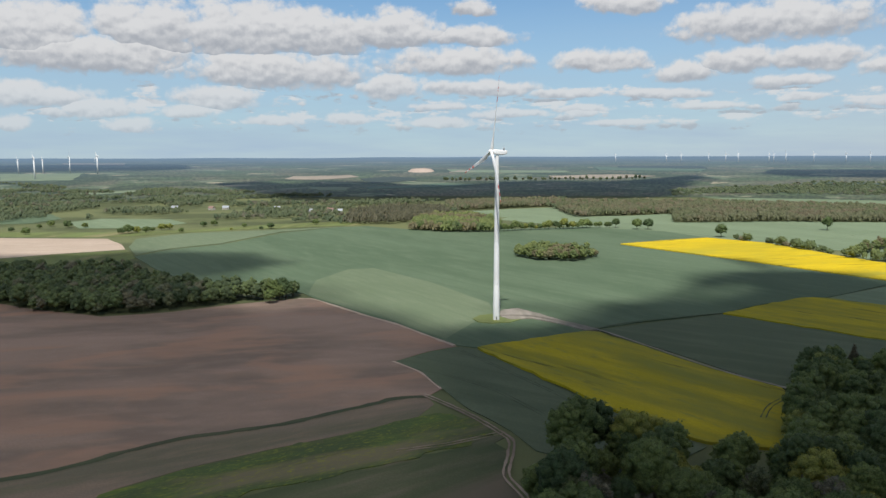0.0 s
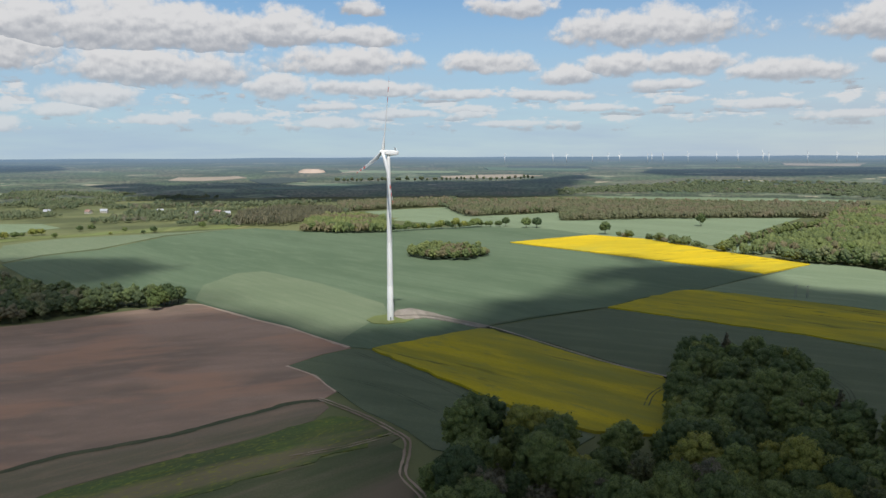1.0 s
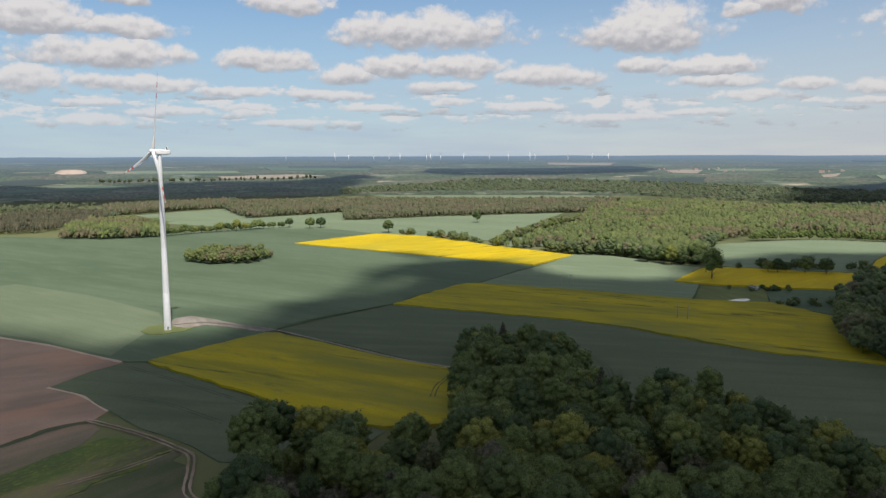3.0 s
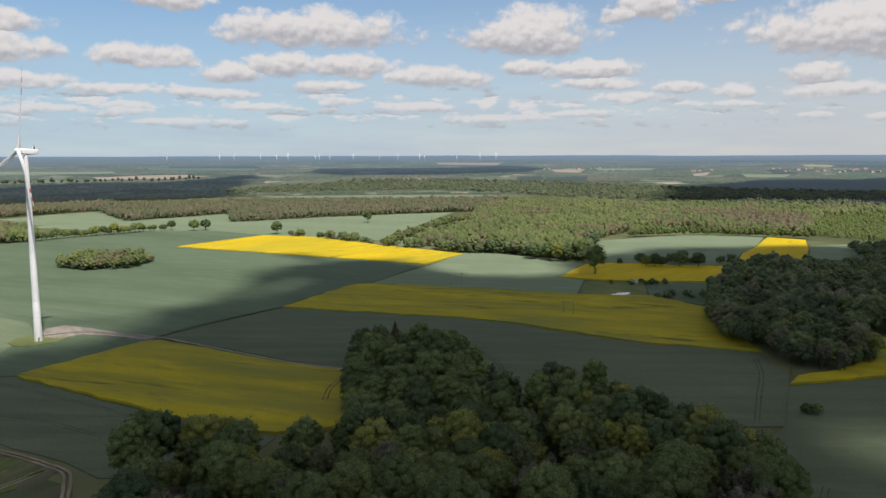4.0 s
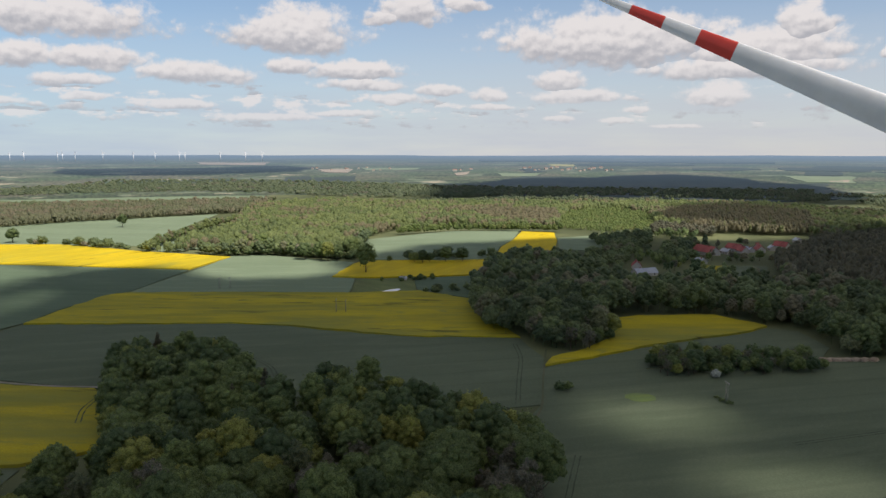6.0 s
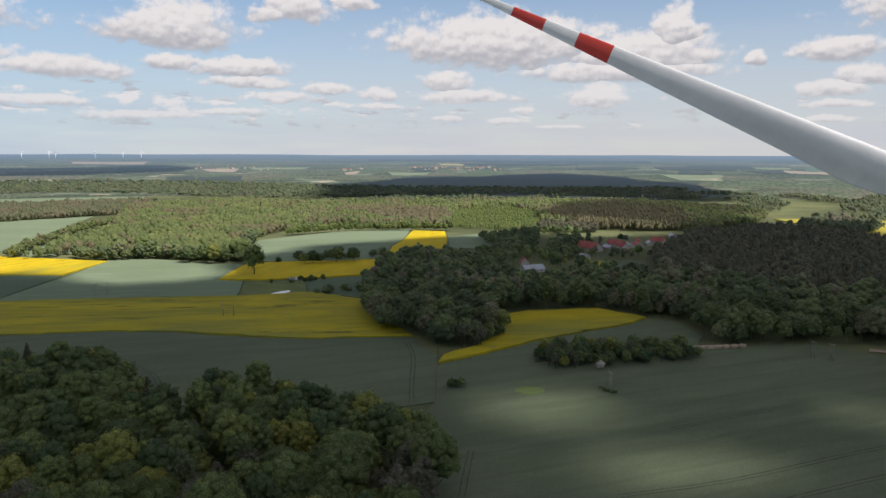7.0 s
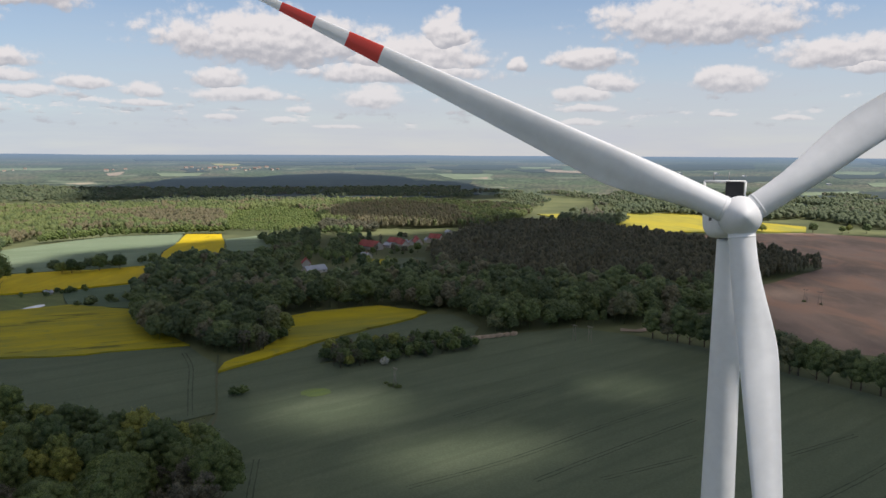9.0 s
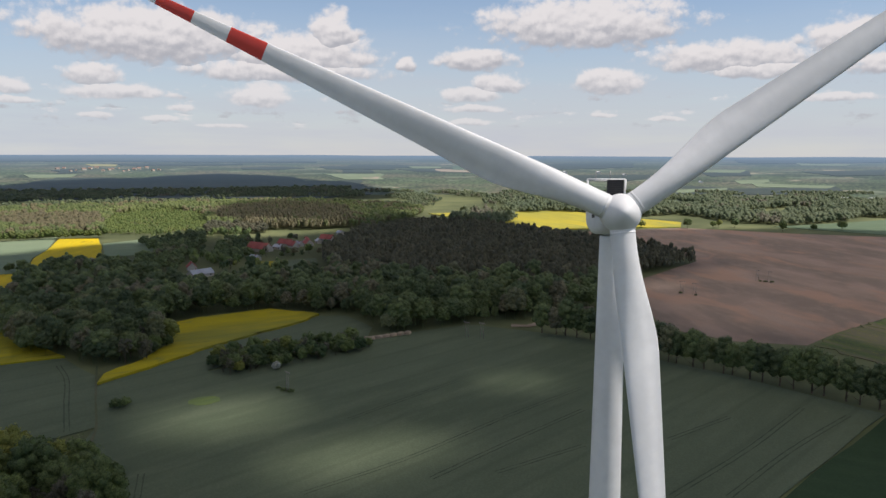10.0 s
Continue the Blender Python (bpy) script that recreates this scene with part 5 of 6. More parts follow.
def trunk_mesh(rng, height, girth, reach, bottom):
    """A tapered trunk with limbs that reach into the crown."""
    bm = bmesh.new()
    lean = rng.uniform(-0.3, 0.3, 2)
    p = [Vector((lean[0] * k, lean[1] * k, height * 0.8 * k - 0.3)) for k in (0, 0.08, 0.35, 0.7, 1.0)]
    for a, b, r0, r1 in zip(p, p[1:], (1.5, 1.0, 0.8, 0.5), (1.0, 0.8, 0.5, 0.15)):
        rod(a, b, girth * r0, girth * r1, 8, bm)
    for k in range(7):
        z = bottom * 0.8 + (height * 0.75 - bottom * 0.8) * k / 7
        a = k * 2.4 + rng.uniform(-0.5, 0.5)
        s = Vector((lean[0] * z / height, lean[1] * z / height, z))
        e = s + Vector((math.cos(a) * reach * 0.75, math.sin(a) * reach * 0.75, reach * 0.55))
        rod(s, e, girth * 0.38, girth * 0.08, 5, bm)
    return bm_mesh("trunk", bm, BARK)


def tree_kind(seed, height, reach, bottom, leaf, lobes=20, sprays=16, size=0.7, sub=1, pointed=0.0, label="", name="tree", category="tree", heart=0.62, loose=0.0, lobe=0.4):
    """A tree to copy: its trunk and its crown."""
    rng = np.random.default_rng(seed)
    v, f = crown_arrays(rng, height, reach, bottom, lobes, sprays, size, sub, pointed, heart, loose, lobe)
    return dict(trunk=trunk_mesh(rng, height, 0.02 * height, reach, bottom), crown=tri_mesh("crown", v, f, leaf), label=label, name=name, category=category)


GREEN, SPARSE = "leafy broad-crowned deciduous tree in fresh spring green", "thin grey-brown tree with sparse budding twigs"
SHAPES = ((1, 18, 7.0, 3.0), (2, 16, 6.2, 2.5), (3, 20, 7.4, 4.0), (4, 14, 6.4, 2.0), (5, 18, 5.6, 2.5), (6, 17, 7.8, 2.5))
THIN_SHAPES = ((11, 18, 4.6, 4.0), (12, 15, 4.2, 3.0), (13, 17, 5.2, 3.0))
BROAD = [tree_kind(s, h, r, b, LEAF, label=GREEN) for s, h, r, b in SHAPES]
THIN = [tree_kind(s, h, r, b, LEAF_GREY, 24, 20, 0.55, 1, label=SPARSE, heart=0.35, loose=0.3, lobe=0.22) for s, h, r, b in THIN_SHAPES]
# the same with finer leaves, for those that stand nearest
BROAD_FINE = [tree_kind(s + 100, h, r, b, LEAF, 52, 56, 0.58, 2, label=GREEN, heart=0.75, lobe=0.25) for s, h, r, b in SHAPES]
THIN_FINE = [tree_kind(s + 100, h, r, b, LEAF_GREY, 44, 60, 0.42, 1, label=SPARSE, heart=0.3, loose=0.35, lobe=0.17) for s, h, r, b in THIN_SHAPES]
AVENUE = [tree_kind(s, h, r, 1.2, LEAF_MID, 24, 18, 0.6, label="round-crowned avenue tree in a row along a road") for s, h, r in ((24, 15, 4.6), (25, 14, 4.2), (26, 16, 4.4))]
SPRUCE = [tree_kind(21, 21, 4.6, 1.5, LEAF_DARK, 60, 26, 0.55, pointed=0.9, lobe=0.3, heart=0.5, label="dark pointed spruce standing among leafy trees")]
LOOSE = [tree_kind(23, 20, 6.8, 3.0, LEAF, 34, 44, 0.7, label="tall loose-crowned tree standing alone among fields", heart=0.3, loose=0.35, lobe=0.34)]
SHRUB = [tree_kind(s, h, r, 0.3, LEAF, 12, 20, 0.45, label="rounded green bush at a field's edge", name="bush", category="bush") for s, h, r in ((31, 5, 2.6), (32, 4, 2.2))]


def plant(kind, x, y, size, turn, stretch=1.0, group="", label=""):
    thing = tagged(new(kind["name"]), label or kind["label"], kind["category"], group)
    thing.matrix_world = pose(x, y, float(ground_height(x, y)), 0, 0, turn) @ Matrix.Diagonal((size, size, size * stretch, 1))
    part("trunk", kind["trunk"], thing)
    part("crown", kind["crown"], thing)
    return thing


def scatter(outline, spacing, rng, margin=0.35):
    """Uneven places inside an outline."""
    o = np.asarray(outline, float)
    (x0, y0), (x1, y1) = o.min(0), o.max(0)
    gx, gy = np.meshgrid(np.arange(x0, x1 + spacing, spacing), np.arange(y0, y1 + spacing, spacing * 0.87))
    gx = gx + (np.arange(gx.shape[0]) % 2)[:, None] * spacing * 0.5
    gx, gy = (gx + rng.uniform(-margin, margin, gx.shape) * spacing).ravel(), (gy + rng.uniform(-margin, margin, gy.shape) * spacing).ravel()
    keep = within(gx, gy, outline)
    return np.stack([gx[keep], gy[keep]], 1)


def choose(rng, x, y, fine=False):
    """Kinds stand in loose groups, not evenly mixed."""
    g = noise.noise(Vector((x / 34, y / 34, 0.5))) + rng.normal(0, 0.2)
    if g > 0.04:
        return (THIN_FINE if fine else THIN)[int(rng.integers(3))]
    return (BROAD_FINE if fine else BROAD)[int(rng.integers(6))]


def inset(places, outline, room):
    """Those places that keep some room to the outline."""
    x, y = places[:, 0], places[:, 1]
    ok = np.ones(len(places), bool)
    for k in range(8):
        ok &= within(x + room * math.cos(k * 0.785), y + room * math.sin(k * 0.785), outline)
    return places[ok]


rng = np.random.default_rng(40)
spots = inset(scatter(WOOD_NEAR_PLAN, 9.2, rng, 0.42), WOOD_NEAR_PLAN, 1.6)
order = np.argsort(np.hypot(spots[:, 0], spots[:, 1]))
near, rest = spots[order[:170]], spots[order[170:]]
for k, (x, y) in enumerate(near):
    plant(choose(rng, x, y, True), x, y, rng.choice((0.68, 0.8, 0.9, 1.0, 1.08)) * rng.uniform(0.94, 1.06), rng.uniform(0, 360), rng.uniform(0.85, 1.08), "trees of the grove")
for x, y, s in ((172, 232, 1.0), (160, 236, 0.8), (183, 330, 0.85)):
    plant(SPRUCE[0], x, y, s, 20.0, 1.0, "trees of the grove")


VILLAGE_SPOTS = [(595, 277), (629, 301), (764, 290), (814, 278), (819, 254), (867, 246), (797, 264), (836, 262)]


def open_sides(places):
    """Keeps the yards on the houses' open side free of trees."""
    ok = np.ones(len(places), bool)
    for x, y in VILLAGE_SPOTS:
        ux, uy = x / math.hypot(x, y), y / math.hypot(x, y)
        dx, dy = places[:, 0] - x, places[:, 1] - y
        before, aside = -(dx * ux + dy * uy), np.abs(dx * uy - dy * ux)
        ok &= ~((before > -14) & (before < 48) & (aside < 14))
    return places[ok]


def wood(name, places, rng, leaf, kinds, label, low=0.75, high=1.15, mixed=0.75):
    """Many trees in one mesh, each with its trunk, lumps of foliage and a tint of its own."""
    if not len(places):
        return None
    V, F, T, n = [], [], [], 0
    for x, y in places:
        v, f = kinds[int(rng.integers(len(kinds)))]
        s, a = rng.uniform(low, high), rng.uniform(0, 6.28)
        c, d = math.cos(a) * s, math.sin(a) * s
        m = np.array([[c, -d, 0], [d, c, 0], [0, 0, s * rng.uniform(0.88, 1.15)]])
        V.append(v @ m.T + np.array([x, y, float(ground_height(x, y))]))
        F.append(f + n)
        broad = 0.5 + 0.5 * noise.noise(Vector((x / 260, y / 180, 6.0)))
        patchy = 0.5 + 0.5 * noise.noise(Vector((x / 60, y / 60, 2.0)))
        T.append(np.full(len(v), min(0.999, max(0.0, 1.7 * (patchy - 0.5) + 0.7 * (broad - 0.5) + 0.52 - mixed / 2 + mixed * rng.random()))))
        n += len(v)
    ob = new(name, tri_mesh(name, np.vstack(V), np.vstack(F), leaf, np.concatenate(T)))
    return tagged(ob, label, "wood", kind="stuff")


def far_kind(seed, height, reach, bottom, lobes, sprays, size, pointed=0.0, lobe=0.42):
    rng = np.random.default_rng(seed)
    v, f = crown_arrays(rng, height, reach, bottom, lobes, sprays, size, 1, pointed, 0.62, 0.1, lobe)
    # a plain stem below
    t = np.array([[0.25, 0, -0.3], [-0.12, 0.2, -0.3], [-0.12, -0.2, -0.3], [0.1, 0, bottom + 2], [-0.06, 0.1, bottom + 2], [-0.06, -0.1, bottom + 2]])
    tf = np.array([[0, 1, 4], [0, 4, 3], [1, 2, 5], [1, 5, 4], [2, 0, 3], [2, 3, 5]])
    return np.vstack([v, t]), np.vstack([f, tf + len(v)])


def tuft_kind(seed, height, reach, tufts=2, tall=0.36):
    """A far crown: a few ragged tufts of uneven height over a dim body."""
    rng = np.random.default_rng(seed)
    bv, bf = ICO[1]
    V, F, n = [], [], 0
    for k in range(tufts + 1):
        a = k * 2.4 + rng.uniform(0, 1)
        r = reach * (0.85 if k == 0 else rng.uniform(0.4, 0.62))
        c = [0, 0, height * 0.42] if k == 0 else [math.cos(a) * reach * 0.5, math.sin(a) * reach * 0.5, height * rng.uniform(0.58, 0.84)]
        keep = bf[bv[bf].mean(1)[:, 2] > (0.0 if k == 0 else -0.3)]
        V.append(bv * (1 + rng.uniform(-0.3, 0.3, (len(bv), 1))) * [r, r, height * (0.42 if k == 0 else tall * 0.62)] + c)
        F.append(keep + n)
        n += len(bv)
    return np.vstack(V), np.vstack(F)


MID = [far_kind(s, h, r, b, 12, 0, 0.9) for s, h, r, b in ((51, 17, 5.8, 2.5), (52, 15, 5.2, 2.0), (53, 19, 6.0, 3.0), (54, 16, 6.4, 2.0))]
FULL = [far_kind(s, h, r, b, 36, 14, 0.7, 0.0, 0.27) for s, h, r, b in ((55, 17, 6.4, 2.5), (56, 16, 4.6, 2.0), (57, 19, 6.8, 3.0), (58, 15, 7.0, 2.0), (59, 19, 5.0, 3.0))]
PINE = [tuft_kind(s, h, r) for s, h, r in ((61, 16, 3.9), (62, 15, 3.6), (63, 17, 3.7))]
FAR = [tuft_kind(s, h, r) for s, h, r in ((71, 12, 4.6), (72, 10.5, 4.4), (73, 13, 4.2), (74, 14, 3.6), (75, 11, 5.0))]
FLAT = [tuft_kind(s, h, r, 4, 0.5) for s, h, r in ((75, 9, 11.0), (76, 11, 10.0), (77, 8, 12.0))]
WIDE = [tuft_kind(s, h, r, 3, 0.42) for s, h, r in ((78, 12, 6.4), (79, 13, 6.0), (80, 11, 7.0))]
LOW = [far_kind(s, h, r, 0.2, 10, 6, 0.7) for s, h, r in ((91, 5, 3.2), (92, 6.5, 3.0), (93, 4, 2.6))]

rng = np.random.default_rng(41)
wood("wood", rest, rng, LEAF, FULL, "leafy trees of the grove behind its front rank")
wood("wood", scatter(WOOD_WEST_PLAN, 7.0, rng), rng, LEAF_MID, MID, "dark mixed wood beside the ploughed field", 0.6, 0.88)
wood("wood", scatter(WOOD_ISLAND_PLAN, 6.2, rng), rng, LEAF_FOREST, MID, "small island of trees in the wheat", 0.5, 0.72)
spots = scatter(WOOD_MID_PLAN, 8.4, rng, 0.45)
spots = spots[np.argsort(np.hypot(spots[:, 0], spots[:, 1]))]
wood("wood", spots[:300], rng, LEAF_MID, FULL, "leafy front trees of a dense wood beside rapeseed", 0.5, 1.15)
wood("wood", open_sides(spots[300:]), rng, LEAF_MID, MID, "dense leafy wood between rapeseed and village", 0.45, 1.1)
wood("wood", scatter(WOOD_PINE_PLAN, 5.6, rng, 0.45), rng, LEAF_DARK, PINE, "dark pine wood before the brown field", 0.8, 1.08, 0.5)
for x, y in scatter(WOOD_NOOK_PLAN, 5.3, rng, 0.42):
    pick = rng.random()
    if pick < 0.34:
        plant(SHRUB[int(rng.integers(2))], x, y, rng.uniform(1.0, 1.7), rng.uniform(0, 360), rng.uniform(0.9, 1.2), "plants of the thicket", "leafy bush of a thicket in the wheat")
    else:
        plant(THIN[int(rng.integers(3))] if pick > 0.72 else BROAD[int(rng.integers(6))], x, y, rng.uniform(0.36, 0.6), rng.uniform(0, 360), 1.0, "plants of the thicket", "small grey-green tree of a thicket in the wheat")
STANDS = [
    (VILLAGE_WOOD_PLAN, LEAF_MID, MID, 9.0, 0.45, 0.8, "dark loose wood before the village"),
    (VILLAGE_CLUMP_PLAN, LEAF_MID, MID, 8.0, 0.5, 0.85, "clump of leafy trees beside red-roofed houses"),
    (VILLAGE_ROW_PLAN, LEAF_DARK, MID, 6.0, 0.5, 0.7, "dark belt of trees below the young plantation"),
    (YOUNG_PLAN, LEAF_YOUNG, FAR, 6.0, 0.3, 0.6, "low bright green plantation of young trees"),
    (LARCH_PLAN, LEAF_LARCH, PINE, 5.6, 0.75, 1.0, "brown budding stand of larches behind the village"),
    (LARCH_B_PLAN, LEAF_LARCH, FAR, 6.2, 0.8, 1.2, "brown budding stand inside the forest"),
    # this wood lies in shade; the dark leaf colour stands in for it
    (FOREST_SHADE_PLAN, LEAF_DARK, PINE, 7.0, 0.6, 0.95, "conifer wood behind the wheat field, darkened for shade"),
    (FOREST_LOW_PLAN, LEAF_BROWN, FAR, 7.0, 0.7, 1.1, "low brown-green wood behind a pale field"),
]
for plan, leaf, kinds, gap, lo, hi, label in STANDS:
    wood("forest", open_sides(scatter(plan, gap, rng, 0.45)), rng, leaf, kinds, label, lo, hi, 0.45)
for plan, leaf, kinds, gap, label in (
        (FOREST_A_PLAN, LEAF_FOREST, FAR, 6.8, "wide spring forest in light green and brown"),
        (FOREST_B_PLAN, LEAF_BROWN, FAR, 6.8, "brownish budding forest behind pale fields"),
        (FOREST_C_PLAN, LEAF_FOREST, FAR, 6.0, "green woodland beside the wheat field"),
        (FOREST_D_PLAN, LEAF_HAZE, WIDE, 12.4, "far woodland and thickets round a village"),
        (FOREST_E_PLAN, LEAF_HAZE, WIDE, 9.8, "far woodland behind yellow rapeseed"),
        (FOREST_H_PLAN, LEAF_HAZE, WIDE, 12.6, "far woodland with clearings beyond the forest"),
        (FOREST_G_PLAN, LEAF_HAZE, FLAT, 22.0, "hazy far forest behind the pale strip"),
        (FOREST_F_PLAN, LEAF, FAR, 14.0, "scattered trees round the village")):
    places = scatter(plan, gap, rng, 0.45)
    for stand in STANDS:
        places = places[~within(places[:, 0], places[:, 1], stand[0])]
    if 7 < gap < 20:
        # thickets with clearings between
        places = places[[noise.noise(Vector((x / 170, y / 110, 4.0))) > (0.08 if gap > 12 else -0.2 if gap < 10 else 0.02) for x, y in places]]
    tall = 0.72 if leaf == LEAF_HAZE and plan != FOREST_E_PLAN else 1.0
    wood("forest", open_sides(places), rng, leaf, kinds, label, 0.6 * tall, 1.2 * tall, 0.28)


def along(points, gap, rng, jitter=0.25):
    line = smooth_line(points, 1.0)
    d = np.concatenate([[0], np.cumsum(np.hypot(*np.diff(line, axis=0).T))])
    s = np.arange(gap / 2, d[-1], gap)
    s = s + rng.uniform(-jitter, jitter, len(s)) * gap
    return np.stack([np.interp(s, d, line[:, 0]), np.interp(s, d, line[:, 1])], 1)


rng = np.random.default_rng(42)
places = np.vstack([along(TONGUE_PLAN, 7.0, rng, 0.4) + rng.normal(0, 4.0, 2) for _ in range(2)])
wood("wood", places, rng, LEAF_FOREST, MID, "hedge of trees running out from the forest", 0.5, 0.85)
places = np.vstack([along(EDGE_PLAN, 6.0, rng, 0.4) + rng.normal(0, 3.0, 2) for _ in range(2)])
wood("wood", places, rng, LEAF_YOUNG, MID, "fresh green edge of the forest along a wheat field", 0.55, 0.8)
places = np.vstack([along(FOREST_EDGE_PLAN, 6.5, rng, 0.45) + rng.normal(0, 3.5, 2) for _ in range(2)])
wood("wood", places, rng, LEAF_MID, MID, "round leafy trees along the forest's front edge", 0.5, 0.95)
wood("wood", along(ROW_FAR_PLAN, 17.0, rng, 0.4), rng, LEAF_HAZE, MID, "row of far trees along a field strip", 0.75, 1.25)
for x, y in along(ROW_EAST_PLAN, 6.8, rng):
    plant(AVENUE[int(rng.integers(3))], x, y, rng.uniform(1.12, 1.36), rng.uniform(0, 360), 1.0, "avenue trees", "round-crowned avenue tree in a row along a road")
for x, y in along(ROW_HEDGE_PLAN, 7.0, rng):
    plant(BROAD[int(rng.integers(6))], x, y, rng.uniform(0.5, 0.9), rng.uniform(0, 360), 0.9, "hedge trees", "small hedge tree along the wheat field")
for plan, gap, wide, lo, hi, label in ((ROW_RAPE_PLAN, 6.0, 3.0, 1.0, 2.5, "uneven hedge of bushes behind the rapeseed"),
                                       (ROW_GARDEN_PLAN, 4.5, 3.0, 0.8, 2.1, "uneven hedge of bushes beside the rapeseed"),
                                       (ROW_BUSH_PLAN, 3.0, 2.0, 0.7, 1.2, "dark hedge of bushes beside the garden plot"),
                                       (ROW_HILL_PLAN, 3.6, 6.0, 0.8, 2.2, "clump of round trees below the forest")):
    places = along(plan, gap, rng, 0.8)
    places = places[rng.random(len(places)) > 0.3] + rng.normal(0, wide, (1, 2))
    wood("hedge", places + rng.normal(0, wide * 0.6, places.shape), rng, LEAF_MID, LOW, label, lo, hi)
plant(LOOSE[0], 450, 464, 1.3, 10, 1.05, "", "tall loose tree standing alone beside rapeseed")
for x, y in [(471, 638), (472, 619), (470, 568), (477, 553), (476, 542), (484, 538), (514, 561), (508, 544)]:
    plant(BROAD[int(rng.integers(6))], x, y, rng.uniform(0.95, 1.3), rng.uniform(0, 360), 1.0, "forest edge trees", "broad bright green tree before the forest")
for x, y in [(521, 472), (524, 465), (532, 463), (543, 453), (555, 442)]:
    plant(BROAD[int(rng.integers(6))], x, y, rng.uniform(0.7, 0.95), rng.uniform(0, 360), 0.9, "field edge trees", "round tree between pale wheat and rapeseed")
plant(LOOSE[0], 513.6, 1010, 1.0, 70, 1.0, "", "lone broad tree in a pale wheat field")
plant(BROAD[1], 343, 931, 1.2, 30, 0.9, "", "round tree behind the yellow rapeseed")
for x, y in ((265, 1034), (280, 1033)):
    plant(BROAD[3], x, y, 1.1, x, 1.0, "hedge trees", "round tree at the end of the hedge")
plant(SHRUB[0], 276, 165.5, 0.9, 0, 1.0, "", "two-humped green bush alone in the wheat")
plant(SHRUB[1], 279, 163, 1.1, 50, 1.0, "", "small green bush beside its larger neighbour")
WHITE_BUSH = dict(SHRUB[0], crown=tri_mesh("crown", *crown_arrays(np.random.default_rng(33), 4.5, 2.2, 0.4, 10, 50, 0.45, 1), BLOSSOM))
plant(WHITE_BUSH, 338, 120.5, 1.0, 0, 1.0, "", "white blossoming bush at the thicket's edge")

for x, y, s in ((-116, 528, 0.8), (-113, 536, 0.95), (-117, 543, 1.0), (-110, 544, 0.85), (-122, 534, 1.0), (-121, 520, 0.85), (-111, 552, 0.9)):
    plant(BROAD[int(rng.integers(6))], x, y, s * 0.85, rng.uniform(0, 360), 1.0, "wood edge trees", "bright green tree at the sunlit end of the wood")
for x, y in scatter(WOOD_CLUMP_PLAN, 8.5, rng, 0.4):
    plant(choose(rng, x, y), x, y, rng.uniform(0.5, 0.85), rng.uniform(0, 360), 1.0, "wood corner trees", "small tree of a thicket before the wood's corner")


# places of the smaller things
MEADOW_BUSHES = [(-593, 1036, 2.2), (-552, 997, 2.4), (-580, 1084, 2.0), (-577, 1110, 2.4), (-542, 1091, 2.6), (-517, 1090, 2.4), (-426, 999, 2.2), (-420, 1006, 2.6), (-411, 1013, 2.4), (-402, 1021, 2.6), (-399, 1036, 1.8), (-392, 1051, 2.2), (-384, 1059, 2.4), (-354, 1019, 1.4), (-287, 1089, 1.2), (-254, 1054, 1.3), (-244, 1070, 2.0), (-294, 1047, 1.0), (-349, 1100, 2.2), (-338, 1117, 2.4), (-190, 1129, 1.8)]
FAR_FIELD_TREES = [(1086.8, -144.4), (1088.8, -207.0), (1103.3, -245.1), (1113.3, -255.0), (1117.0, -277.5), (1068.9, -328.1), (1098.5, -414.7), (1075.8, -370.2)]
HOUSE_GREY, HOUSE_RED, BARN = (595.1, 276.9), (628.6, 300.7), (764.1, 289.7)
RED_HOUSES = [(814, 278), (819, 254), (867, 246), (797, 264), (836, 262)]
PALE_HOUSES = [(694, 268), (823, 325), (781, 275), (935, 248), (810, 262), (841, 248)]
WEST_HOUSES = [(-257.5, 1355.4), (-241.5, 1368.0), (-207.5, 1393.9), (-188.0, 1365.2), (-520.6, 1470.5), (-443.3, 1450.8), (-420.2, 1464.8), (-317.2, 1443.7), (-217.5, 1327.2)]
FAR_TOWN = [(50.8, 3040), (51.2, 3067), (52.0, 3095), (56.0, 3123), (56.4, 3151), (56.8, 3051), (57.1, 3079), (57.6, 3106), (58.0, 3134), (58.4, 3162), (58.8, 3062), (59.2, 3090), (59.4, 3118), (59.8, 3145), (60.1, 3046), (60.4, 3073), (60.8, 3101), (61.1, 3129), (61.6, 3157), (62.0, 3057), (62.4, 3085), (40.2, 3112), (40.5, 3140), (40.9, 3040), (41.6, 3068), (42.7, 3096), (43.6, 3124), (44.2, 3151), (44.7, 3052), (45.2, 3079), (45.9, 3107)]
VILLAGE_TREES = [(778.6, 315.2), (813.1, 296.9), (748.5, 269.2), (785.2, 261.9), (781.8, 248.1), (790.1, 233.2), (837.2, 231.8), (727.9, 251.5), (709.4, 302.5), (658.7, 292.4), (734.6, 303.7), (719.5, 266.5), (748.9, 231.6), (767.8, 334.4), (612.8, 299.9), (605.6, 271.3), (638.0, 268.9), (803.0, 314.9), (803.2, 229.7)]
GARDEN_HUT, POND = (444.3, 415.0), (402.4, 388.4)
POLES = [(322.5, 359.8), (325.6, 354.1), (322.6, 489.8), (329.8, 486.9), (572.6, -107.0), (564.7, -114.8), (639.2, -178.7), (632.0, -185.9), (413.8, 37.5), (412.4, 28.9), (306.4, 104.4)]
POLE_BUSHES = [(307.8, 106.9), (306.2, 103.0), (310.7, 110.1), (564.8, -115.6), (636.6, -180.2), (634.3, -183.6), (572.5, -106.2), (632.3, -188.2)]
LOGS = (407.5, 82.0)
QUARRY = (-89.8, 3094.0)
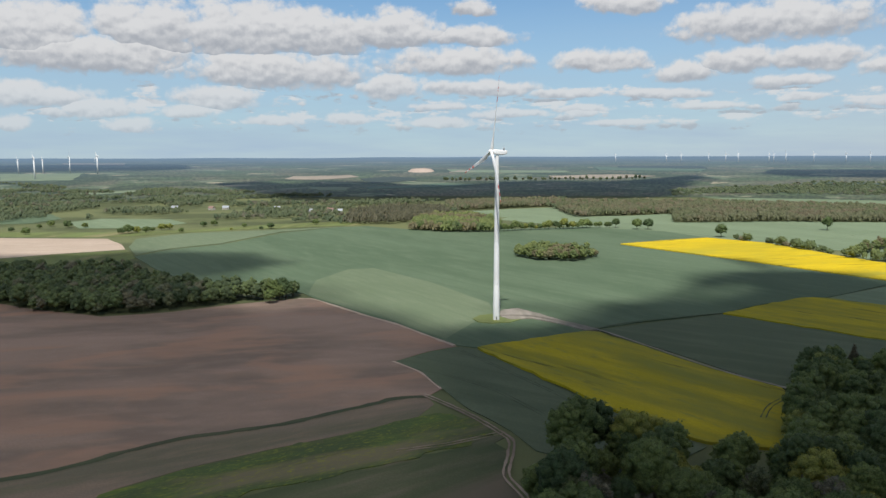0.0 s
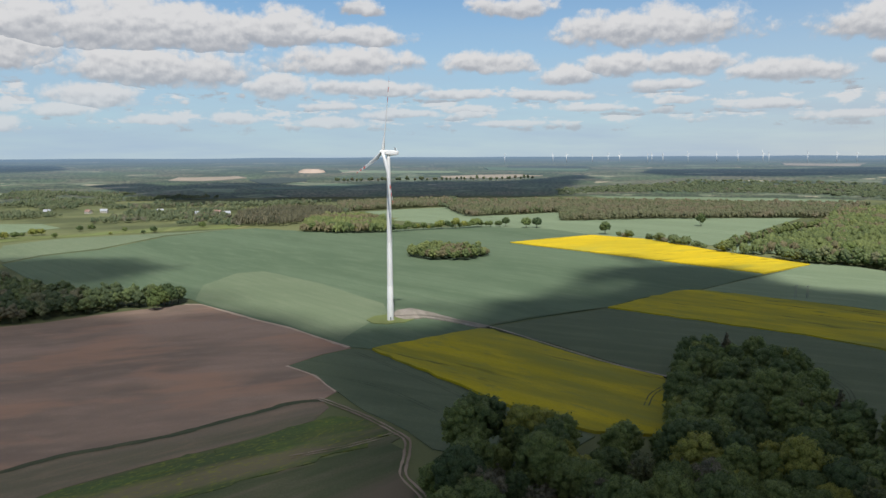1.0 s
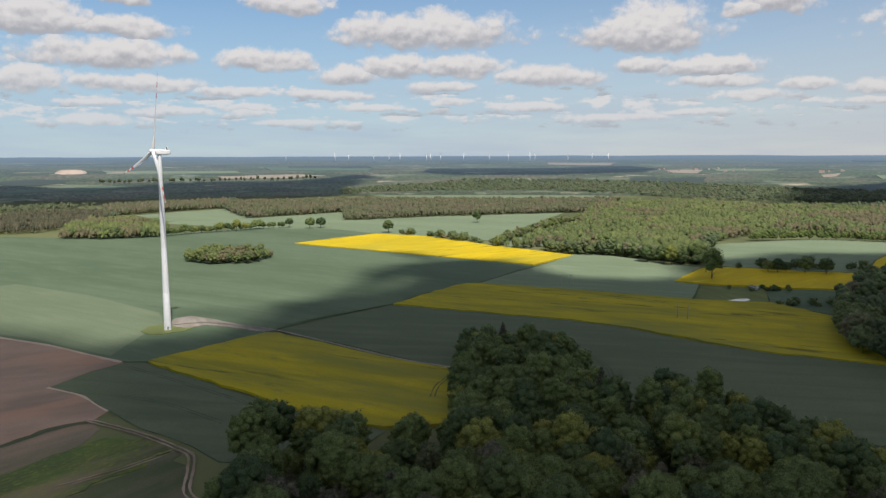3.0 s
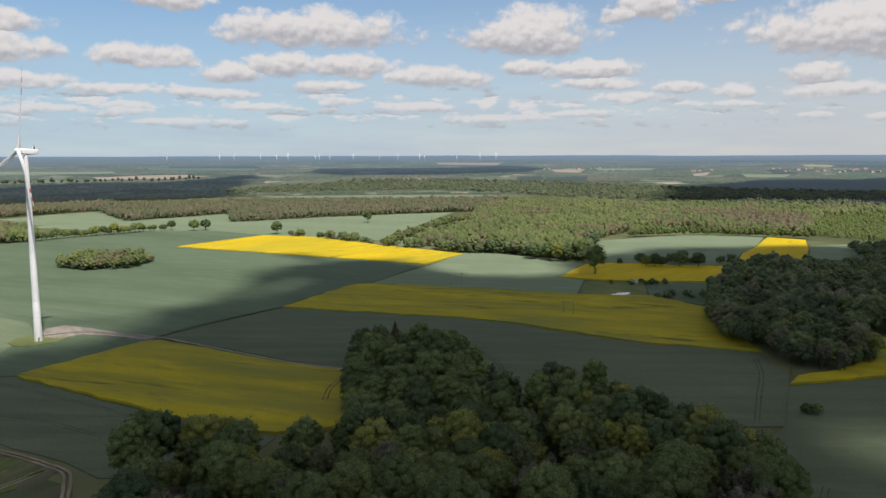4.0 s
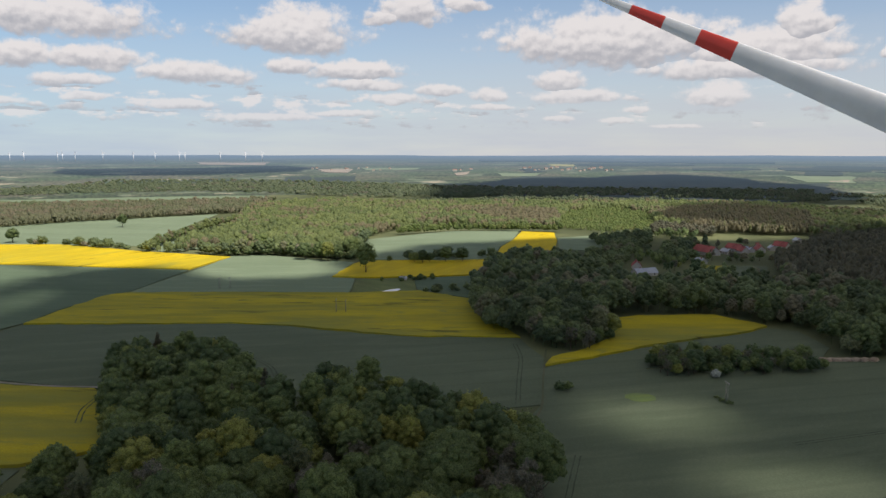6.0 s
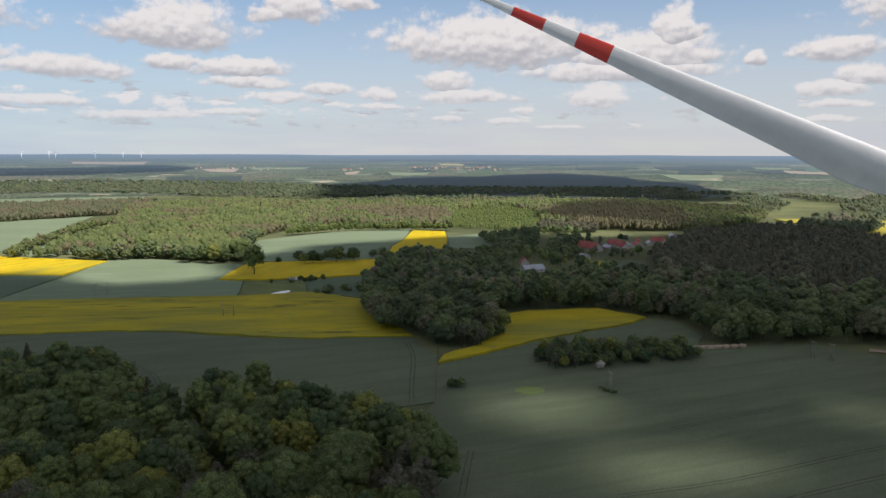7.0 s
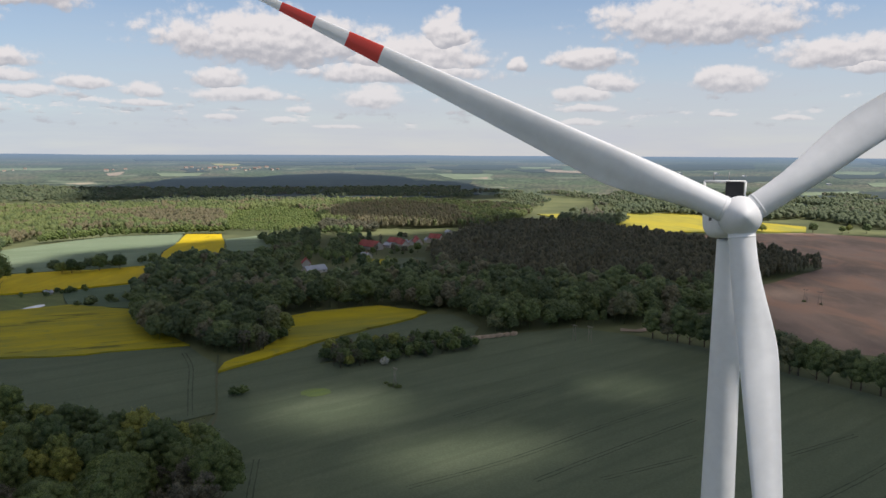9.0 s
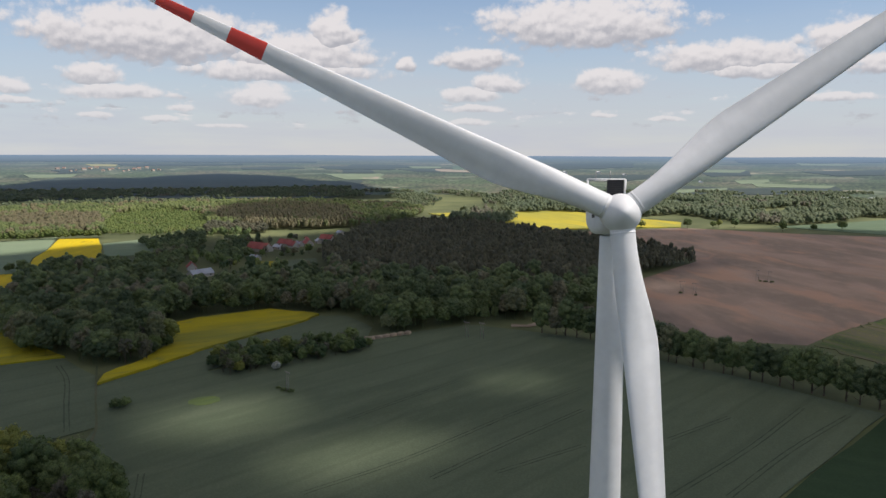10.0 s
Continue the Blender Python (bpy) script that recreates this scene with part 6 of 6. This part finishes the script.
FAR_TURBINES = [(12.74, 3600, 0.34), (16.31, 3600, 0.34), (17.32, 3600, 0.34), (19.19, 3600, 0.34), (20.33, 3600, 0.34), (21.14, 3600, 0.34), (23.13, 3600, 0.34), (23.42, 3600, 0.34), (25.91, 3600, 0.34), (27.84, 3600, 0.34), (29.25, 3600, 0.34), (30.86, 3600, 0.34), (33.66, 3600, 0.34), (35.41, 3600, 0.34), (36.59, 3600, 0.34), (24.19, 3600, 0.34), (-28.20, 2960, 0.72), (-24.38, 3100, 0.66), (-26.08, 3150, 0.56), (-27.70, 3150, 0.50), (-29.14, 3150, 0.50), (31.24, 3600, 0.34)]
for x, y, s in MEADOW_BUSHES:
    plant(SHRUB[int(rng.integers(2))], x, y, s * rng.uniform(0.8, 1.2), rng.uniform(0, 360), 0.9, "meadow bushes", "dark green bush on a yellow meadow")
for x, y in FAR_FIELD_TREES:
    plant(BROAD[int(rng.integers(6))], x, y, rng.uniform(0.6, 0.95), rng.uniform(0, 360), 0.9, "field trees", "round tree between brown soil and rapeseed")


# ---------------------------------------------------------------- houses
def gable(name, w, l, h, over, mat, thick=0.22):
    """A pitched roof over a w by l plan, with eaves and some thickness."""
    a, b, c = w / 2 + over, l / 2 + over, h
    drop = over * h / (w / 2)
    prof = [(-a, -drop), (0, c), (a, -drop), (a, -drop - thick), (0, c - thick * 1.2), (-a, -drop - thick)]
    bm = bmesh.new()
    ends = [[bm.verts.new((x, y, z)) for x, z in prof] for y in (-b, b)]
    for k in range(6):
        bm.faces.new((ends[0][k], ends[0][(k + 1) % 6], ends[1][(k + 1) % 6], ends[1][k]))
    for e in ends:
        bm.faces.new((e[0], e[1], e[4], e[5]))
        bm.faces.new((e[1], e[2], e[3], e[4]))
    bmesh.ops.recalc_face_normals(bm, faces=bm.faces)
    return bm_mesh(name, bm, mat, False)


def house(x, y, turn, w, l, wall_h, roof_h, wall_mat, roof_mat, label, group="village houses", category="house", windows=3):
    thing = tagged(new("house"), label, category, group)
    thing.matrix_world = pose(x, y, float(ground_height(x, y)), 0, 0, turn)
    bm = box((w, l, wall_h + 0.5), (0, 0, wall_h / 2 - 0.25))
    # gable ends
    for s in (-1, 1):
        v = [bm.verts.new(p) for p in ((-w / 2, s * (l / 2 - 0.02), wall_h), (w / 2, s * (l / 2 - 0.02), wall_h), (0, s * (l / 2 - 0.02), wall_h + roof_h - 0.15))]
        bm.faces.new(v)
    part("wall", bm_mesh("wall", bm, wall_mat, False), thing)
    part("roof", gable("roof", w, l, roof_h, 0.5, roof_mat), thing, "", pose(0, 0, wall_h + 0.12))
    part("door", bm_mesh("door", box((0.12, 1.0, 2.05), (w / 2 + 0.03, 0, 1.02)), WOOD, False), thing)
    for s in (-1, 1):
        for k in range(windows):
            yy = -l / 2 + l * (k + 0.5) / windows
            if s == 1 and abs(yy) < 0.9:
                continue
            part("window", bm_mesh("window", box((0.1, 1.1, 1.2), (s * (w / 2 + 0.02), yy, 1.6)), GLASS, False), thing)
    part("chimney", bm_mesh("chimney", box((0.6, 0.6, 1.6), (w * 0.12, l * 0.2, wall_h + roof_h)), TILES, False), thing)
    return thing


house(*HOUSE_GREY, 60, 9, 20, 3.0, 3.4, PLASTER, SHEET, "low farmhouse with a light grey sheet roof")
house(*HOUSE_RED, 120, 8, 11, 3.2, 4.0, PLASTER, TILES, "small farmhouse with a red tiled roof")
house(*BARN, 150, 13, 28, 3.6, 5.6, PLASTER, TILES, "long pale barn with a red tiled roof", category="barn")
for (x, y), turn, w, l in zip(RED_HOUSES, (150, 120, 160, 135, 100), (9, 9, 8, 8, 9), (20, 17, 16, 13, 15)):
    house(x, y, turn, w, l, 3.0, 4.4, PLASTER, TILES, "village house with a red tiled roof")
for (x, y), turn in zip(PALE_HOUSES, (150, 120, 150, 130, 140, 120)):
    house(x, y, turn, 7, 11, 3.0, 2.6, PLASTER, SHEET, "pale village building with a grey roof")
for (x, y), turn in zip(WEST_HOUSES, (80, 95, 70, 100, 85, 60, 90, 110, 75)):
    house(x, y, turn, 8, 12, 4.0, 3.2, PLASTER, SHEET if turn > 84 else FAR_ROOF, "far village house among trees", "far village houses")
first = None
rng = np.random.default_rng(77)
for bearing, away in FAR_TOWN:
    x, y = math.sin(radians(bearing)) * away, math.cos(radians(bearing)) * away
    m = pose(x, y, float(ground_height(x, y)) + swell(x, y), 0, 0, rng.uniform(0, 180))
    if first is None:
        first = house(x, y, 40, 10, 17, 6.5, 3.0, PLASTER, FAR_ROOF, "tiny house of a far town", "far town houses")
    else:
        copy_thing(first, m).scale = [rng.uniform(0.6, 0.9)] * 3
for x, y, l in [(3030, -102, 55), (3012, -231, 40), (1854, -658, 40), (1840, -702, 60), (1829, -759, 45), (2940, -320, 22), (2711, -553, 18)]:
    house(x, y, 95, 12, l, 5.0, 1.6, HALL, HALL, "long white hall of a far works", "far halls", "hall", 5)
more = np.array(VILLAGE_TREES)
for x, y in open_sides(np.vstack([more, more + rng.normal(0, 14, more.shape)])):
    plant(choose(rng, x, y), x, y, rng.uniform(0.35, 0.68), rng.uniform(0, 360), 1.0, "village trees", "garden tree between the village houses")
wood("wood", open_sides(np.vstack([more + rng.normal(0, 18, more.shape), more + rng.normal(0, 26, more.shape), more + rng.normal(0, 30, more.shape)])), rng, LEAF_MID, MID, "loose small trees between village gardens", 0.35, 0.68)
for plan, mat, label in ((VILLAGE_RAPE_PLAN, RAPE_GREEN, "small yellow plot beside the village road"), (VILLAGE_WHEAT_PLAN, WHEAT_ROWS, "small grey-green plot between village and wood")):
    verts, faces = sheet(plan, 0.3, 12, 0.5, 0.4, 61)
    tagged(new("field", mesh_of("field", verts, faces, mat)), label, "field", kind="structure")
hut = house(*GARDEN_HUT, 60, 3.5, 5, 2.2, 1.2, PLASTER, SHEET, "small white garden hut by a pond", "", "hut", 1)
ring = [(POND[0] + 10 * math.cos(a) * (1 + 0.12 * math.sin(3 * a)), POND[1] + 4.5 * math.sin(a) * (1 + 0.15 * math.cos(2 * a))) for a in np.linspace(0, 2 * math.pi, 22)[:-1]]
verts, faces = sheet(ring, 0.5, 4, 0.2, 0.2, 8)
tagged(new("water", mesh_of("water", verts, faces, WATER)), "small bright pond in an overgrown garden", "pond", kind="structure")
for k in range(16):
    q = rng.uniform(0, 1)
    plant(SHRUB[k % 2], GARDEN_HUT[0] - 17 + 36 * q + rng.normal(0, 3), GARDEN_HUT[1] + 14 - 32 * q + rng.normal(0, 3), rng.uniform(0.45, 1.0), 40 * k, rng.uniform(0.9, 1.5), "garden bushes", "dark garden bush beside the pond")


# ---------------------------------------------------------------- power poles, log piles, sand heap
def power_pole(x, y, turn, height=9.5):
    thing = tagged(new("power_pole"), "weathered twin-leg wooden power pole standing in a field", "power pole", "power poles")
    thing.matrix_world = pose(x, y, float(ground_height(x, y)), 0, 0, turn)
    for s in (-1, 1):
        part("leg", bm_mesh("leg", rod((s * 1.3, 0, -0.3), (s * 0.75, 0, height), 0.12, 0.08, 8), WOOD), thing)
    part("crossarm", bm_mesh("crossarm", box((4.2, 0.2, 0.24), (0, 0, height - 0.6), 0.03), WOOD, False), thing)
    part("brace", bm_mesh("brace", rod((-1.2, 0, 1.5), (0.9, 0, height * 0.75), 0.08), WOOD), thing)
    for dx in (-1.9, 0.0, 1.9):
        part("insulator", bm_mesh("insulator", tube([((dx, 0, height - 0.5), 0.07), ((dx, 0, height - 0.2), 0.13), ((dx, 0, height - 0.05), 0.06)], 8), CONCRETE), thing)
    return thing


for (x, y), turn in zip(POLES, (40, 40, 25, 25, 60, 60, 60, 60, 50, 50, 45)):
    power_pole(x, y, turn)
for x, y in POLE_BUSHES:
    plant(SHRUB[1], x, y, rng.uniform(0.5, 0.8), rng.uniform(0, 360), 0.6, "pole bushes", "low bush at the foot of a power pole")


def log_pile(x, y, turn, n=7):
    thing = tagged(new("log_pile"), "pile of pale cut logs at the wood's edge", "log pile", "log piles")
    thing.matrix_world = pose(x, y, float(ground_height(x, y)) + 0.55, 0, 0, turn)
    k = 0
    for row in range(3):
        for i in range(n - row):
            r = 0.24 + 0.04 * ((i * 7 + row) % 3)
            c = Vector(((i - (n - row) / 2) * 0.55, ((i * 5 + row) % 4) * 0.12, 0.25 + row * 0.45))
            part("log", bm_mesh("log", rod(c - Vector((0, 2.6, 0)), c + Vector((0, 2.6, 0)), r, r * 0.9, 8), LOG), thing)


LOG = plain("cut timber", (0.42, 0.33, 0.24), 0.85, 0.2, 0.3, 1.0)
for k in range(6):
    log_pile(LOGS[0] - 5 + 3.0 * k, LOGS[1] + 8 - 3.6 * k, 20 + 13 * k)

bm = bmesh.new()
loops = []
for z, sx, sy in ((-3, 58, 40), (2, 52, 36), (8, 44, 28), (11, 34, 18), (12.5, 22, 8)):
    loops.append([bm.verts.new((sx * math.cos(a) * (1 + 0.06 * math.sin(5 * a)), sy * math.sin(a), z + 0.8 * math.sin(3 * a + z))) for a in np.linspace(0, 2 * math.pi, 33)[:-1]])
for a, b in zip(loops, loops[1:]):
    for k in range(32):
        bm.faces.new((a[k], a[(k + 1) % 32], b[(k + 1) % 32], b[k]))
bm.faces.new(loops[-1])
heap = tagged(new("sand_heap", bm_mesh("sand_heap", bm, SAND)), "broad pale heap of a far sand quarry", "sand heap")
heap.location = (*QUARRY, float(ground_height(*QUARRY)))

# ---------------------------------------------------------------- the wind farms on the horizon
far_first = None
for k, (bearing, away, size) in enumerate(FAR_TURBINES):
    x, y = math.sin(radians(bearing)) * away, math.cos(radians(bearing)) * away
    m = pose(x, y, float(ground_height(x, y)), 0, 0, 17.0 * (k % 3)) @ Matrix.Diagonal((size, size, size, 1))
    if far_first is None:
        far_first = tagged(new("wind_turbine"), "tiny white wind turbine of a distant wind farm", "wind turbine", "far wind farm")
        part("tower", bm_mesh("tower", tube([((0, 0, 0), 3.6), ((0, 0, 104), 2.6)], 16), PAINT), far_first)
        part("nacelle", NACELLE, far_first, "", pose(0, 0, 105, 0, 0, -258))
        part("spinner", SPINNER, far_first, "", pose(0, 0, 105, 0, 0, -258) @ pose(0, 3.6, 0))
        for j in range(3):
            b = part("blade", blade_piece(1.2, 45.0, PAINT, "blade", (False, True), 8, 5.0) if j == 0 else b.data, far_first, "", pose(0, 0, 105, 0, 0, -258) @ pose(0, 3.6, 0) @ Matrix.Rotation(radians(20 + 120 * j), 4, "Y") @ pose(0, 0, 0, 0, 0, 180) @ Matrix.Diagonal((2.2, 2.2, 1, 1)))
        far_first.matrix_world = m
    else:
        far_first_copy = copy_thing(far_first, pose(x, y, float(ground_height(x, y)), 0, 0, 17.0 * (k % 3)))
        far_first_copy.scale = (size, size, size)

# ---------------------------------------------------------------- clouds overhead, whose shadows lie on the land
CLOUD_HEIGHT = 900.0
AWAY = Vector((SUN_WAY.x, SUN_WAY.y)) / SUN_WAY.z * CLOUD_HEIGHT



def oval(x, y, r, long=1.0):
    return [(x + r * math.cos(a), y + r * long * math.sin(a)) for a in np.linspace(0, 2 * math.pi, 17)[:-1]]


# holes in the cloud cover, where sun falls on the wheat, the wood's end and the near turbine
# thinner stretches at the cloud's ragged north rim
THIN_A_PLAN = [(33, 468), (58, 535), (101, 565), (115, 544), (99, 487), (70, 450)]
THIN_B_PLAN = [(170, 530), (209, 579), (240, 596), (230, 554), (194, 526), (170, 503)]
SHADE_GAPS = [oval(70, 45, 38, 2.6), oval(-120, 541, 50), GAP_A_PLAN, GAP_B_PLAN, GAP_C_PLAN]


def cloud(plan, gaps=(), seed=1, thick=60.0, mat=CLOUD, ragged=60.0, east_of=-9e9, west_of=9e9, step=40.0, edge=30.0, rough=9.0):
    """An unseen cloud with a level base and a bulging top, placed to shade."""
    rng = np.random.default_rng(seed)
    moved = [(x + AWAY.x, y + AWAY.y) for x, y in plan]
    # ragged outline
    moved = [p + Vector((noise.noise(Vector((p[0] / 110, p[1] / 110, seed))), noise.noise(Vector((p[0] / 110, p[1] / 110, seed + 7.0))))) * ragged for p in (Vector(q) for q in divided(moved, edge, 0.0, rng))]
    (verts, faces) = sheet(moved, 0.0, step, rough, 0.0, seed)
    v = np.array(verts)
    mid = np.array([v[list(f)].mean(0)[:2] for f in faces]) - [AWAY.x, AWAY.y]
    inside = (mid[:, 0] > east_of) & (mid[:, 0] < west_of)
    for hole in gaps:
        inside &= ~within(mid[:, 0], mid[:, 1], hole)
    keep = [tuple(f) for f, k in zip(faces, inside) if k]
    n = len(verts)
    top = [(x, y, CLOUD_HEIGHT + 6 + thick * (0.6 + 0.6 * noise.noise(Vector((x / 90, y / 90, seed))))) for x, y, z in verts]
    base = [(x, y, CLOUD_HEIGHT + 4 * noise.noise(Vector((x / 60, y / 60, 9.0)))) for x, y, z in verts]
    count = {(a, b) for f in keep for a, b in zip(f, f[1:] + f[:1])}
    sides = [(a, b, b + n, a + n) for a, b in count if (b, a) not in count]
    me = mesh_of("cloud", base + top, [f[::-1] for f in keep] + [tuple(i + n for i in f) for f in keep] + sides, mat, True)
    return tagged(new("cloud", me), "unseen cloud sheet that shades the land below", "cloud", kind="structure")


cloud(SHADE_NEAR_PLAN, SHADE_GAPS + [THIN_A_PLAN, THIN_B_PLAN], 3, 6.0, ragged=32.0, east_of=0.0, step=16.0)
cloud([(272, 755), (300, 719), (312, 642), (277, 663)], (), 41, 6.0, THIN_CLOUD, 12.0, step=20.0)
cloud(SHADE_NEAR_PLAN, SHADE_GAPS, 3, 6.0, THIN_CLOUD, ragged=32.0, west_of=0.0, step=16.0)
cloud(SHADE_NEAR_PLAN, SHADE_GAPS, 13, 6.0, WISP, ragged=85.0, step=24.0)
for k, plan in enumerate((SHADE_NORTH_PLAN, SHADE_EAST_PLAN, SHADE_RIDGE_PLAN, SHADE_RIDGE_WEST_PLAN)):
    cloud(plan, (), 4 + k, mat=BANK, step=110.0, edge=110.0, rough=0.0)
    cloud(plan, (), 14 + k, mat=WISP, ragged=120.0, step=110.0, edge=110.0, rough=0.0)
# extra sheets out of view, added to dim the soil, wheat and forest
cloud([(1060, -40), (902, -60), (790, -135), (640, -110), (450, -85), (330, -215), (250, -310), (235, -700), (1000, -1000), (1120, -400)], (), 32, 6.0, BROKEN, 40.0, step=40.0)
cloud([(120, -30), (250, 0), (420, -20), (480, -90), (340, -330), (150, -330)], (), 31, 6.0, WISP, 40.0, step=24.0)
cloud([(1000, 235), (1240, 215), (1450, 250), (1550, 500), (1320, 580), (1060, 485), (980, 330)], (), 42, 6.0, THIN_CLOUD, 40.0, step=40.0)
# thin unseen sheets added in the holes to tone the sunlit patches down
for k, hole in enumerate(SHADE_GAPS):
    cloud(hole, (), 20 + k, 4.0, HAZE, 0.0, step=20.0)
